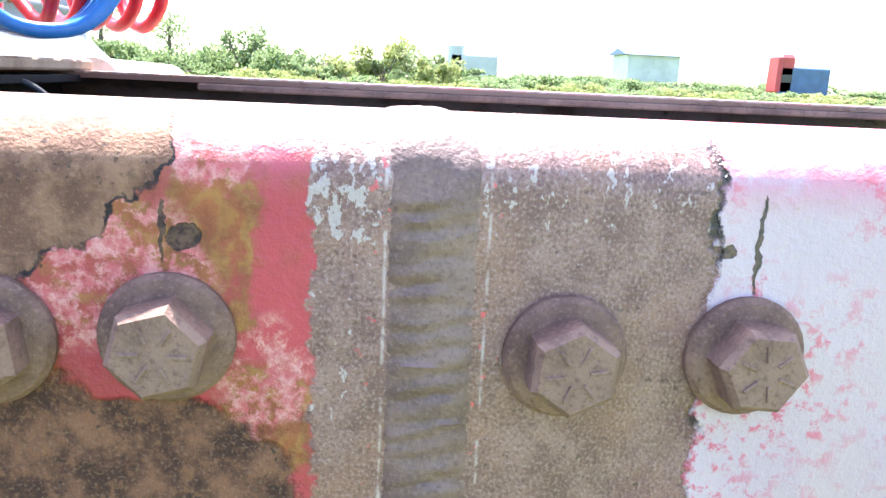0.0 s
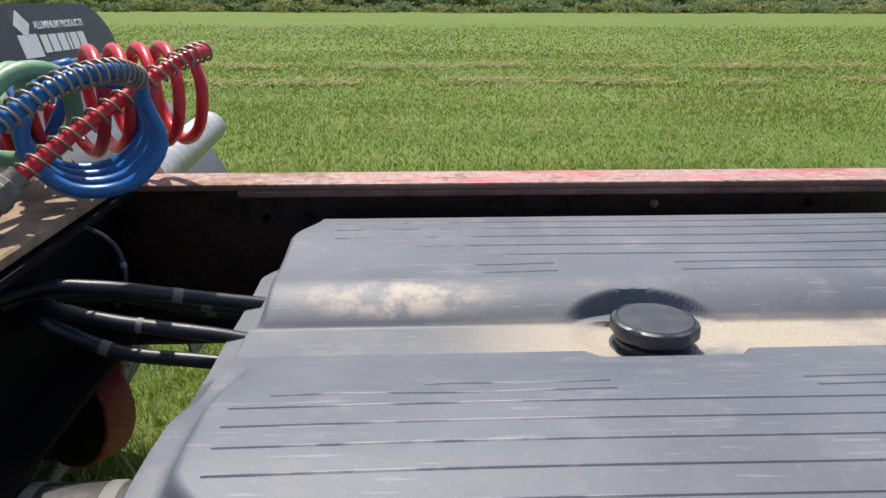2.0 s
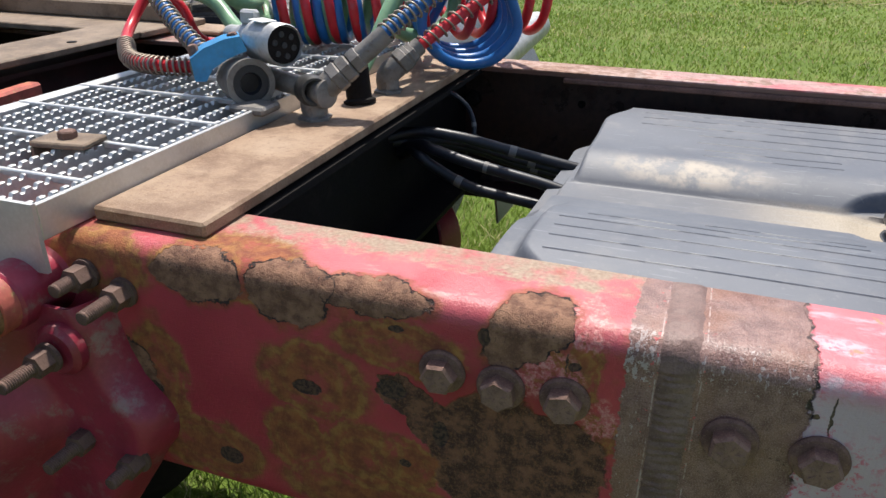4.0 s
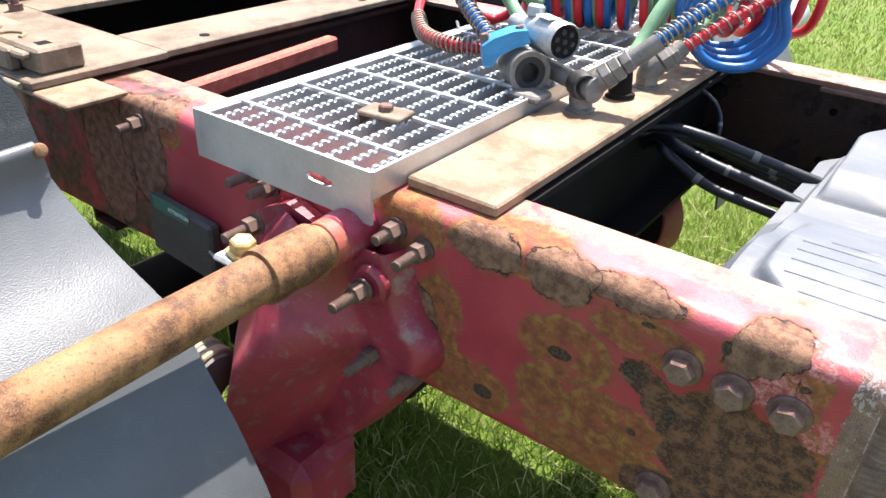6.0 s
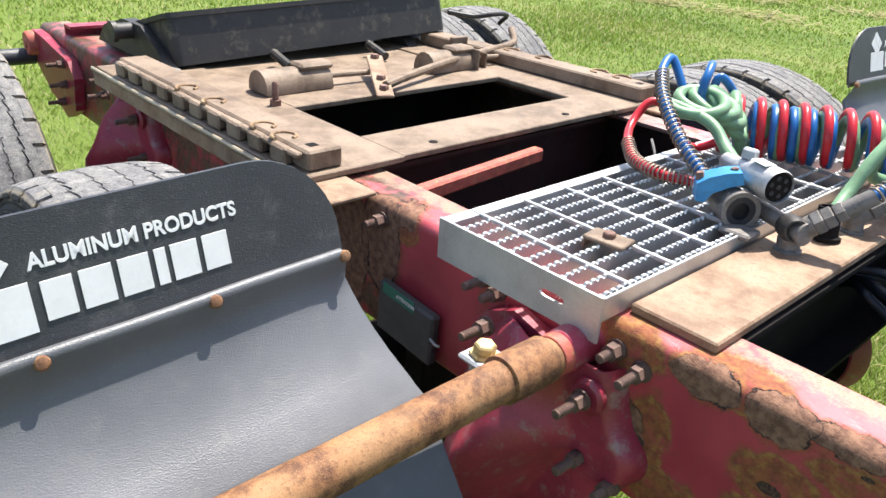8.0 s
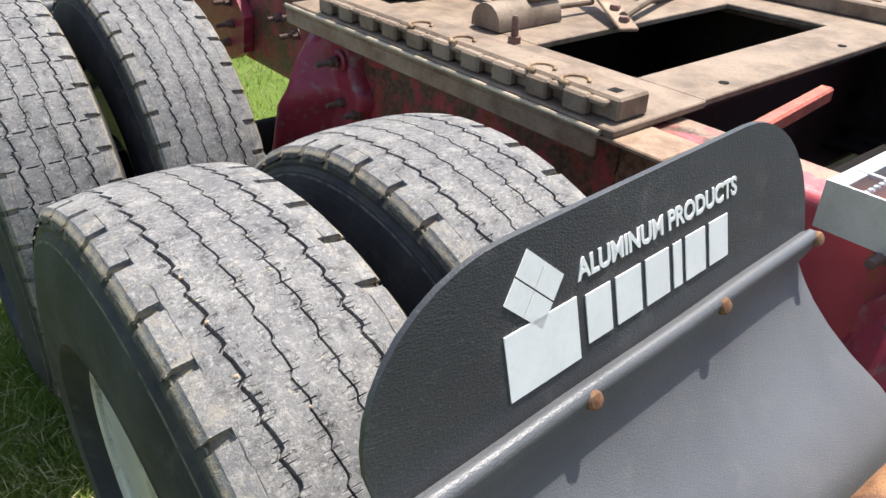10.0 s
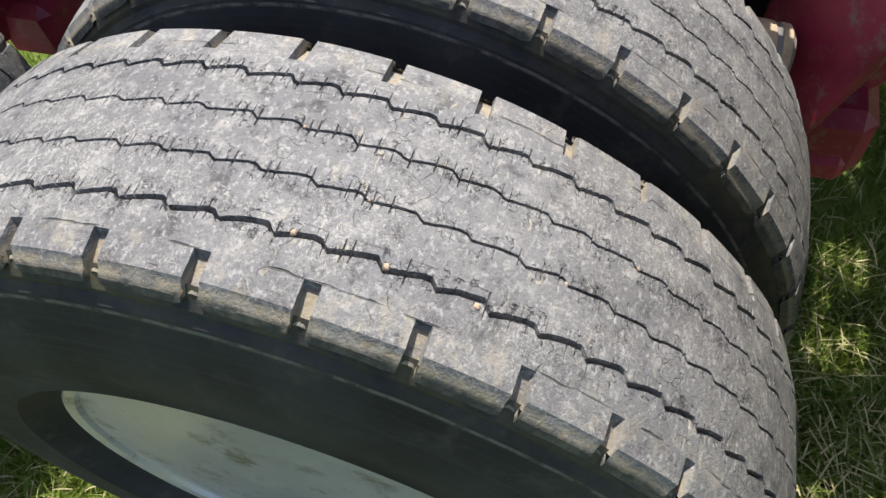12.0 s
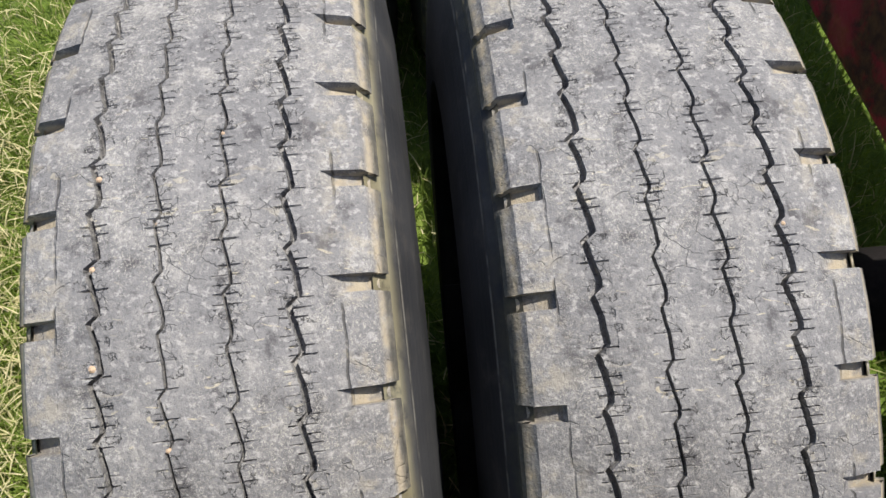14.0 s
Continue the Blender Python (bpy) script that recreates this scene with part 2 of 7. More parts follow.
def rail_paint(name, wear):
    """Old red paint on a steel rail: faded, flaked to rust, one stretch ground bare round a weld, one repainted pale."""
    k = Mat(name, 0.5)
    x, y, z = k.axis()[0:3]
    if wear["weld"]:
        pull = k.math("MULTIPLY", k.math("MULTIPLY", k.step(x, -0.17, -0.11), k.step(x, 0.088, 0.045)), 0.0042)
        k.co = k.vec("SUBTRACT", k.co, k.vec("SCALE", (1, 0, 0), pull))
        x = k.axis()[0]
    wob, wob2 = k.noise(38, 5, 0.6, color=True), k.noise(190, 4, 0.6, color=True)
    half = (0.5, 0.5, 0.5)
    v = k.vec("ADD", k.co, k.vec("SCALE", k.vec("SUBTRACT", wob, half), 0.030))
    v = k.vec("ADD", v, k.vec("SCALE", k.vec("SUBTRACT", wob2, half), 0.006))
    w = k.vec("ADD", k.co, k.vec("SCALE", k.vec("SUBTRACT", wob2, half), 0.005))
    vx, vy, vz = k.axis(v)[0:3]
    grit, fine, mid, big = k.noise(900, 3, 0.6), k.noise(300, 4, 0.7), k.noise(75, 6, 0.65), k.noise(9, 4)
    pits = k.math("MULTIPLY", k.step(k.noise(420, 2, 0.5), 0.60, 0.70), k.step(k.noise(50, 3), 0.40, 0.60))
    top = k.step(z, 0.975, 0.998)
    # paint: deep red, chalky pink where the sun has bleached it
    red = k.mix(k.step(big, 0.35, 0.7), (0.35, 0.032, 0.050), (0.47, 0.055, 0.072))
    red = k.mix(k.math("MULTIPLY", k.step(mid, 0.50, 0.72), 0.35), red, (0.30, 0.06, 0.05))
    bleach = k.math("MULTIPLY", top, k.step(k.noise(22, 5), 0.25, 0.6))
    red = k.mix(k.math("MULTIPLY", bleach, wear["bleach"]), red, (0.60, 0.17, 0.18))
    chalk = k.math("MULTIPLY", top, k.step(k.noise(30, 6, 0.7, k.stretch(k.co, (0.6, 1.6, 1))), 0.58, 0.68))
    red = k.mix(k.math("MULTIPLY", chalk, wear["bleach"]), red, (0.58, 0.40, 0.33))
    col = red
    # rust: blistered stains with ochre rims, brown scabs where the paint has peeled
    scabs, halos, darks, rims, crack = [], [], [], [], []
    for cx, cy, cz, rx, ry, rz, sh in wear["scabs"]:
        p = k.vec("SUBTRACT", v, k.vec("MULTIPLY", k.vec("SCALE", (0, 0, sh), vx), (0, 0, 1))) if sh else v
        d = k.blob(p, (cx, cy, cz), (rx, ry, rz))
        scabs.append(k.step(d, 1.02, 0.99))
        halos.append(k.math("MULTIPLY", k.step(d, 1.30, 1.0), 0.8))
        crack.append(k.math("MULTIPLY", k.step(d, 0.955, 0.985), k.step(d, 1.050, 1.015)))
    for cx, cz, rx, rz in wear["halos"]:
        d = k.blob(v, (cx, 0, cz), (rx, 0.06, rz))
        halos.append(k.step(d, 1.28, 0.86))
        rims.append(k.math("MULTIPLY", k.step(d, 0.80, 0.93), k.step(d, 1.07, 0.98)))
        rims.append(k.math("MULTIPLY", k.math("MULTIPLY", k.step(d, 0.46, 0.56), k.step(d, 0.68, 0.60)), 0.7))
    for cx, cz, rx, rz in wear["darks"]:
        darks.append(k.step(k.blob(v, (cx, 0, cz), (rx, 0.06, rz)), 1.05, 0.97))
    loose = k.math("MULTIPLY", k.step(k.noise(14, 5, 0.6), wear["rust"], wear["rust"] + 0.13), 0.85)
    for cx, cz, rx, rz in wear["clean"]:
        loose = k.math("MULTIPLY", loose, k.step(k.blob(v, (cx, 0, cz), (rx, 0.06, rz)), 0.80, 1.12))
    halo = k.any(halos + [loose])
    orange = k.mix(k.step(mid, 0.28, 0.72), (0.150, 0.045, 0.020), (0.33, 0.120, 0.036))
    orange = k.mix(k.math("MULTIPLY", k.step(k.noise(30, 4, 0.6), 0.50, 0.64), 0.8), orange, (0.36, 0.060, 0.055))
    orange = k.mix(k.math("MULTIPLY", k.step(fine, 0.50, 0.66), 0.35), orange, (0.26, 0.130, 0.046))
    col = k.mix(k.math("MULTIPLY", halo, 0.92), col, orange)
    ochre = k.mix(k.step(mid, 0.35, 0.65), (0.150, 0.066, 0.020), (0.36, 0.180, 0.050))
    col = k.mix(k.math("MULTIPLY", k.any(rims), k.math("MULTIPLY", k.step(mid, 0.30, 0.54), 0.80)), col, ochre)
    for cx, cz, rx, rz in wear["pink"]:
        d = k.blob(v, (cx, 0, cz), (rx, 0.06, rz))
        flaky = k.math("MULTIPLY", k.step(d, 1.1, 0.8), k.step(k.noise(110, 6, 0.75), 0.44, 0.54))
        col = k.mix(flaky, col, k.mix(k.step(fine, 0.4, 0.65), (0.48, 0.11, 0.11), (0.60, 0.28, 0.25)))
    brown = k.mix(k.step(mid, 0.36, 0.62), (0.125, 0.056, 0.034), (0.27, 0.140, 0.084))
    brown = k.mix(k.math("MULTIPLY", k.step(k.noise(120, 5, 0.7), 0.56, 0.72), 0.6), brown, (0.080, 0.042, 0.028))
    brown = k.mix(k.math("MULTIPLY", k.step(grit, 0.54, 0.68), 0.35), brown, (0.34, 0.21, 0.125))
    brown = k.mix(k.math("MULTIPLY", pits, 0.85), brown, (0.045, 0.026, 0.020))
    # rear web: mottled rust, with shade under the slide plate darkened into it
    rear = k.math("MULTIPLY", k.step(vx, -0.86, -0.93), k.step(k.noise(7, 5, 0.6), 0.62, 0.50)) if wear["weld"] else k.step(vx, -0.93, -0.975)
    col = k.mix(k.math("MULTIPLY", rear, k.step(k.noise(24, 6, 0.7), 0.36, 0.52)), col, k.mix(k.step(mid, 0.35, 0.65), (0.050, 0.026, 0.020), (0.155, 0.082, 0.042)))
    scab = k.any(scabs + [k.step(k.noise(17, 6, 0.7), wear["scab"], wear["scab"] + 0.02)])
    col = k.mix(scab, col, brown)
    dark = k.any(darks)
    dk = k.mix(k.step(mid, 0.40, 0.64), (0.056, 0.022, 0.014), (0.22, 0.098, 0.054))
    dk = k.mix(k.math("MULTIPLY", k.step(fine, 0.50, 0.64), 0.6), dk, (0.20, 0.085, 0.040))
    dk = k.mix(k.math("MULTIPLY", k.step(grit, 0.54, 0.66), 0.45), dk, (0.27, 0.17, 0.11))
    dk = k.mix(k.math("MULTIPLY", pits, 0.9), dk, (0.030, 0.018, 0.015))
    col = k.mix(dark, col, dk)
    gaps = k.math("MULTIPLY", k.any(crack), k.step(k.noise(34, 4, 0.6), 0.44, 0.56))
    col = k.mix(gaps, col, (0.022, 0.013, 0.011))
    if wear["veil"]:
        film = k.math("MULTIPLY", k.math("MULTIPLY", top, k.step(k.noise(14, 6, 0.7, k.stretch(k.co, (0.5, 1.5, 1))), 0.34, 0.56)), wear["veil"])
        col = k.mix(film, col, k.mix(k.step(mid, 0.4, 0.6), (0.30, 0.19, 0.15), (0.46, 0.34, 0.30)))
    # dust lying on the flange
    dust = k.math("MULTIPLY", k.step(k.math("ADD", y, k.math("MULTIPLY", k.math("SUBTRACT", mid, 0.5), 0.05)), 0.044, 0.060), k.step(k.noise(24, 6, 0.65), 0.34, 0.56))
    dust = k.math("MULTIPLY", dust, top) if wear["dust"] else 0.0
    col = k.mix(dust, col, k.mix(k.step(fine, 0.35, 0.65), (0.24, 0.160, 0.105), (0.37, 0.275, 0.19)))
    # dark brown inner web, with the shade between the rails put into its colour
    if wear["inner_shade"]:
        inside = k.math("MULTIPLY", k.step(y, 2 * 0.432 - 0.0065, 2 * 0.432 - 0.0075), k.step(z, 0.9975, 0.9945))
        inner_shade = k.mix(k.step(mid, 0.3, 0.7), (0.012, 0.008, 0.007), (0.034, 0.016, 0.013))
        col = k.mix(k.math("MULTIPLY", inside, 0.97), col, inner_shade)
        lip = k.math("MULTIPLY", k.step(y, 0.7795, 0.7775), k.step(z, 0.9985, 0.997))
        col = k.mix(k.math("MULTIPLY", lip, k.step(z, 0.9915, 0.9925)), col, (0.16, 0.085, 0.06))
    height = k.math("ADD", k.math("MULTIPLY", fine, 0.35), k.math("MULTIPLY", mid, k.math("ADD", k.math("MULTIPLY", halo, 0.45), 0.12)))
    height = k.math("ADD", height, k.math("MULTIPLY", grit, k.math("ADD", 0.06, k.math("MULTIPLY", k.math("MAXIMUM", scab, dark), 0.22))))
    flake = k.math("SUBTRACT", height, k.math("MULTIPLY", k.math("MAXIMUM", scab, dark), 0.8))
    if wear["weld"]:
        edge = k.math("ADD", k.axis(w)[0], k.math("MULTIPLY", k.math("SUBTRACT", k.noise(60, 5, 0.65), 0.5), 0.016))
        bare = k.math("MULTIPLY", k.step(edge, -0.0245, -0.0232), k.step(edge, 0.0915, 0.0905))
        steel = k.mix(k.step(mid, 0.38, 0.64), (0.165, 0.080, 0.070), (0.285, 0.160, 0.136))
        steel = k.mix(k.math("MULTIPLY", k.step(k.noise(26, 4), 0.46, 0.64), 0.6), steel, (0.275, 0.140, 0.098))
        steel = k.mix(k.math("MULTIPLY", k.step(grit, 0.50, 0.66), 0.6), steel, (0.37, 0.260, 0.228))
        steel = k.mix(k.math("MULTIPLY", k.step(grit, 0.46, 0.34), 0.6), steel, (0.085, 0.052, 0.038))
        steel = k.mix(k.math("MULTIPLY", pits, 0.7), steel, (0.06, 0.035, 0.026))
        upper = k.math("ADD", k.math("MULTIPLY", k.step(z, 0.955, 0.985), 0.13), k.math("MULTIPLY", k.step(x, -0.004, -0.012), 0.09))
        flecks = k.step(k.math("ADD", k.noise(230, 3, 0.65, k.stretch(k.co, (1.3, 1, 0.8))), upper), 0.715, 0.745)
        flecks = k.math("MULTIPLY", k.math("MULTIPLY", flecks, k.step(k.math("ADD", k.noise(45, 3), upper), 0.50, 0.62)), k.step(y, 0.022, 0.010))
        steel = k.mix(k.math("MULTIPLY", flecks, 0.7), steel, (0.50, 0.42, 0.40))
        reds = k.math("MULTIPLY", k.step(k.noise(200, 3), 0.64, 0.67), k.math("MULTIPLY", k.step(x, -0.016, -0.006), k.step(x, 0.030, 0.022)))
        steel = k.mix(reds, steel, (0.55, 0.10, 0.10))
        seam = k.math("MINIMUM", k.math("ABSOLUTE", k.math("ADD", x, 0.0052)), k.math("ABSOLUTE", k.math("SUBTRACT", x, 0.0228)))
        seam = k.math("MULTIPLY", k.step(k.math("ADD", seam, k.math("MULTIPLY", fine, 0.0016)), 0.0016, 0.0008), k.step(k.noise(90, 3), 0.44, 0.56))
        steel = k.mix(k.math("MULTIPLY", seam, 0.75), steel, (0.52, 0.42, 0.39))
        col = k.mix(bare, col, steel)
        pale = k.step(edge, 0.0905, 0.0915)
        pl = k.mix(k.step(big, 0.3, 0.7), (0.47, 0.345, 0.38), (0.56, 0.435, 0.47))
        specks = k.math("MULTIPLY", k.step(k.noise(150, 6, 0.75), 0.50, 0.58), k.step(k.noise(18, 4), 0.37, 0.54))
        pl = k.mix(k.math("MULTIPLY", specks, 0.85), pl, (0.58, 0.10, 0.15))
        redtop = k.math("MULTIPLY", top, k.step(k.noise(17, 6, 0.65, k.stretch(k.co, (0.7, 2.2, 1))), 0.36, 0.48))
        pl = k.mix(k.math("MULTIPLY", redtop, 0.9), pl, (0.56, 0.13, 0.15))
        rs = k.step(k.noise(42, 4), 0.66, 0.70)
        pl = k.mix(k.math("MULTIPLY", rs, 0.8), pl, (0.34, 0.22, 0.10))
        col = k.mix(pale, col, pl)
        gap = k.math("MULTIPLY", k.step(edge, 0.0885, 0.0905), k.step(edge, 0.0925, 0.0912))
        col = k.mix(k.math("MULTIPLY", gap, k.step(k.noise(50, 3), 0.50, 0.62)), col, (0.03, 0.02, 0.018))
        flake = k.math("SUBTRACT", k.math("ADD", flake, k.math("MULTIPLY", pale, 0.5)), k.math("MULTIPLY", gap, 0.4))
        flake = k.math("ADD", flake, k.math("MULTIPLY", bare, k.math("MULTIPLY", grit, 0.1)))
    marks = [k.step(k.blob(w, (cx, 0, cz), (rx, 0.05, rz)), 1.05, 0.95) for cx, cz, rx, rz in wear["marks"]]
    if marks:
        mk = k.any(marks)
        col = k.mix(k.math("MULTIPLY", mk, 0.95), col, k.mix(k.step(fine, 0.4, 0.6), (0.022, 0.014, 0.012), (0.10, 0.055, 0.035)))
        flake = k.math("SUBTRACT", flake, k.math("MULTIPLY", mk, 1.2))
    rough = k.lerp(k.any([halo, scab, dark]), 0.42, 0.85)
    return k.done(col, rough, k.bump(flake, 0.75, 0.0022))


WEAR_NEAR = dict(
    scabs=[(-0.355, 0.0, 0.985, 0.043, 0.026, 0.024, 0), (-0.272, 0.0, 0.985, 0.036, 0.026, 0.030, 0), (-0.205, 0.0, 0.992, 0.046, 0.022, 0.016, 0),
           (-0.090, 0.0, 1.044, 0.032, 0.044, 0.030, 0.58), (-0.93, 0.0, 0.93, 0.05, 0.03, 0.09, 0), (-0.88, 0.02, 0.985, 0.05, 0.03, 0.02, 0),
           (-1.02, 0.0, 0.90, 0.06, 0.03, 0.12, 0), (-0.43, 0.0, 0.86, 0.02, 0.03, 0.05, 0)],
    clean=[(-0.340, 0.900, 0.052, 0.048), (-0.188, 0.958, 0.022, 0.012), (-0.52, 0.90, 0.05, 0.06), (-0.80, 0.93, 0.07, 0.05)],
    halos=[(-0.256, 0.908, 0.048, 0.034), (-0.276, 0.842, 0.030, 0.032), (-0.215, 0.845, 0.034, 0.034), (-0.178, 0.848, 0.028, 0.024), (-0.20, 0.800, 0.09, 0.03), (-0.37, 0.81, 0.06, 0.03), (-0.455, 0.975, 0.05, 0.03), (-0.052, 0.968, 0.013, 0.028), (-0.185, 0.955, 0.05, 0.020),
           (-0.408, 0.875, 0.028, 0.055), (-0.33, 0.990, 0.07, 0.022), (-0.87, 0.97, 0.035, 0.025), (-0.14, 0.80, 0.04, 0.02), (-0.075, 0.962, 0.030, 0.018), (-0.036, 0.915, 0.012, 0.022)],
    darks=[(-0.108, 0.872, 0.050, 0.060), (-0.070, 0.882, 0.044, 0.044), (-0.180, 0.914, 0.023, 0.017), (-0.158, 0.895, 0.018, 0.020), (-0.045, 0.800, 0.05, 0.04), (-0.12, 0.79, 0.06, 0.03)],
    pink=[(-0.080, 0.960, 0.032, 0.024), (-0.105, 0.945, 0.020, 0.016), (-0.037, 0.930, 0.012, 0.020), (-0.052, 0.997, 0.016, 0.012)],
    marks=[(-0.121, 0.978, 0.0045, 0.007), (-0.0627, 0.971, 0.0008, 0.008), (-0.0570, 0.9690, 0.0045, 0.0036), (0.1035, 0.970, 0.0009, 0.014), (0.0945, 0.968, 0.0028, 0.0022), (-0.262, 0.900, 0.013, 0.007), (-0.345, 0.806, 0.012, 0.009), (-0.416, 0.862, 0.008, 0.006), (-0.183, 0.971, 0.006, 0.003), (-0.178, 0.848, 0.005, 0.004),
           (-0.188, 0.917, 0.012, 0.009), (-0.150, 0.885, 0.006, 0.012)],
    veil=0.0, rust=0.525, scab=0.72, dust=True, weld=True, inner_shade=False, bleach=0.48)
WEAR_FAR = dict(clean=[], scabs=[(-0.3, 0.8, 1.0, 0.2, 0.2, 0.02, 0)], halos=[(0, 0, 1, 1)], darks=[(0, 0, 0.1, 0.1)], pink=[], marks=[], veil=0.85, rust=0.50, scab=0.57, dust=False, weld=False, inner_shade=True, bleach=0.92)
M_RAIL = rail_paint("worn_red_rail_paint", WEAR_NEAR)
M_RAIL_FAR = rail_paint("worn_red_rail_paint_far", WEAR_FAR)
M_RED = simple("red_chassis_paint", (0.36, 0.034, 0.064), 0.40, var=0.35, scale=14, dirt=(0.27, 0.195, 0.175), dirt_amt=0.85, bump=0.3)
M_ORANGE = simple("faded_red_paint", (0.52, 0.12, 0.085), 0.6, var=0.4, scale=45, dirt=(0.38, 0.27, 0.10), dirt_amt=0.95, bump=0.3)
M_RUST = rust("brown_rust")
M_PIPE = rust("tan_pipe_rust", (0.31, 0.143, 0.058), (0.085, 0.032, 0.015), (0.41, 0.228, 0.107), 0.76, 48)
M_RIVET = rust("rusty_rivet", (0.24, 0.115, 0.052), (0.12, 0.05, 0.025), (0.32, 0.18, 0.09), 0.8, 90)
M_BOLT = rust("rusty_bolt", (0.205, 0.108, 0.078), (0.095, 0.046, 0.034), (0.30, 0.18, 0.135), 0.74, 60)
M_STUD = rust("dark_rusty_stud", (0.120, 0.066, 0.052), (0.055, 0.030, 0.025), (0.20, 0.12, 0.09), 0.7, 60)
M_LINER = rust("rusty_liner", (0.17, 0.085, 0.062), (0.075, 0.036, 0.028), (0.26, 0.15, 0.115), 0.7, 26)
M_PLATE = rust("weathered_steel_plate", (0.30, 0.197, 0.123), (0.165, 0.092, 0.052), (0.41, 0.30, 0.205), 0.66, 30)
M_SLIDE = rust("dusty_slide_steel", (0.225, 0.160, 0.106), (0.115, 0.076, 0.048), (0.30, 0.225, 0.16), 0.66, 26)
M_GREASE = simple("greasy_black_steel", (0.030, 0.027, 0.024), 0.5, var=0.5, scale=9, dirt=(0.115, 0.098, 0.070), dirt_amt=0.9, bump=0.3)
M_ALU = simple("dull_aluminium", (0.62, 0.62, 0.61), 0.48, 0.75, 0.18, 18, 0.12, 300, (0.40, 0.37, 0.33), 0.3)
M_ZINC = simple("cast_zinc", (0.52, 0.52, 0.52), 0.5, 0.55, 0.3, 40, 0.25, 260, (0.25, 0.21, 0.16), 0.5)
M_BRASS = simple("yellow_zinc", (0.62, 0.46, 0.20), 0.45, 0.6, 0.3, 50, 0.2, 260)
M_BLACK = simple("black_rubber_hose", (0.013, 0.015, 0.021), 0.42, var=0.3, scale=20, dirt=(0.05, 0.05, 0.06), dirt_amt=0.4)
# near black: the shade under the frame is put into this colour
M_DARK = simple("near_black_steel", (0.012, 0.010, 0.010), 0.75, var=0.5, scale=10, dirt=(0.03, 0.022, 0.018), dirt_amt=0.5, spec=0.12)
# dim red for the added crossmember, with shade put into the colour
M_DIMRED = simple("shade_dark_red", (0.060, 0.020, 0.018), 0.7, var=0.5, scale=10, dirt=(0.07, 0.045, 0.035), dirt_amt=0.6)
M_EDGE = simple("worn_tan_edge", (0.50, 0.42, 0.30), 0.45, 0.4, 0.3, 30, 0.2, 260, (0.20, 0.14, 0.09), 0.6)
M_SHAFT = simple("dusty_dark_tube", (0.045, 0.043, 0.042), 0.6, var=0.4, scale=16, dirt=(0.15, 0.13, 0.11), dirt_amt=0.6, bump=0.2)
M_BLUE = simple("blue_hose", (0.012, 0.13, 0.40), 0.33, var=0.2, scale=25, dirt=(0.16, 0.2, 0.26), dirt_amt=0.3, bump=0.05)
M_REDHOSE = simple("red_hose", (0.60, 0.018, 0.030), 0.33, var=0.2, scale=25, dirt=(0.45, 0.16, 0.14), dirt_amt=0.3, bump=0.05)
M_GREEN = simple("green_hose", (0.20, 0.36, 0.20), 0.4, var=0.3, scale=25, dirt=(0.15, 0.17, 0.12), dirt_amt=0.5, bump=0.1)
M_SPRING = simple("steel_spring_wire", (0.30, 0.25, 0.20), 0.5, 0.5, 0.3, 60, 0.2)
M_GLADBLUE = simple("blue_anodised", (0.05, 0.30, 0.62), 0.4, 0.2, 0.25, 40, 0.15)
M_WHITE = simple("white_print", (0.78, 0.78, 0.77), 0.6, var=0.06, scale=30, dirt_amt=0.08, bump=0.02)
M_STICKER = simple("green_sticker", (0.03, 0.20, 0.13), 0.5, var=0.2, scale=40, dirt_amt=0.3, bump=0.05)
M_GREYBOX = simple("grey_plastic", (0.20, 0.19, 0.18), 0.6, var=0.3, scale=30, dirt_amt=0.5)
M_CASE = simple("dark_grey_case", (0.085, 0.082, 0.078), 0.6, var=0.3, scale=30, dirt_amt=0.5)
M_TAN = simple("tan_tape", (0.44, 0.34, 0.22), 0.7, var=0.25, scale=40, dirt_amt=0.4)


def fender_plastic(name, c0, c1):
    k = Mat(name, 0.5)
    grain = k.cells(850, k.stretch(k.co, (1.0, 0.55, 1.0)))
    big = k.noise(5, 4)
    c = k.mix(k.step(big, 0.3, 0.7), c0, c1)
    c = k.mix(k.math("MULTIPLY", k.step(k.noise(28, 6, 0.7), 0.52, 0.75), 0.35), c, (0.17, 0.165, 0.155))
    c = k.mix(k.math("MULTIPLY", k.step(k.noise(420, 2), 0.6, 0.72), 0.22), c, (0.2, 0.2, 0.2))
    return k.done(c, k.lerp(big, 0.37, 0.48), k.bump(k.math("ADD", grain, k.math("MULTIPLY", big, 0.5)), 0.24, 0.0011))


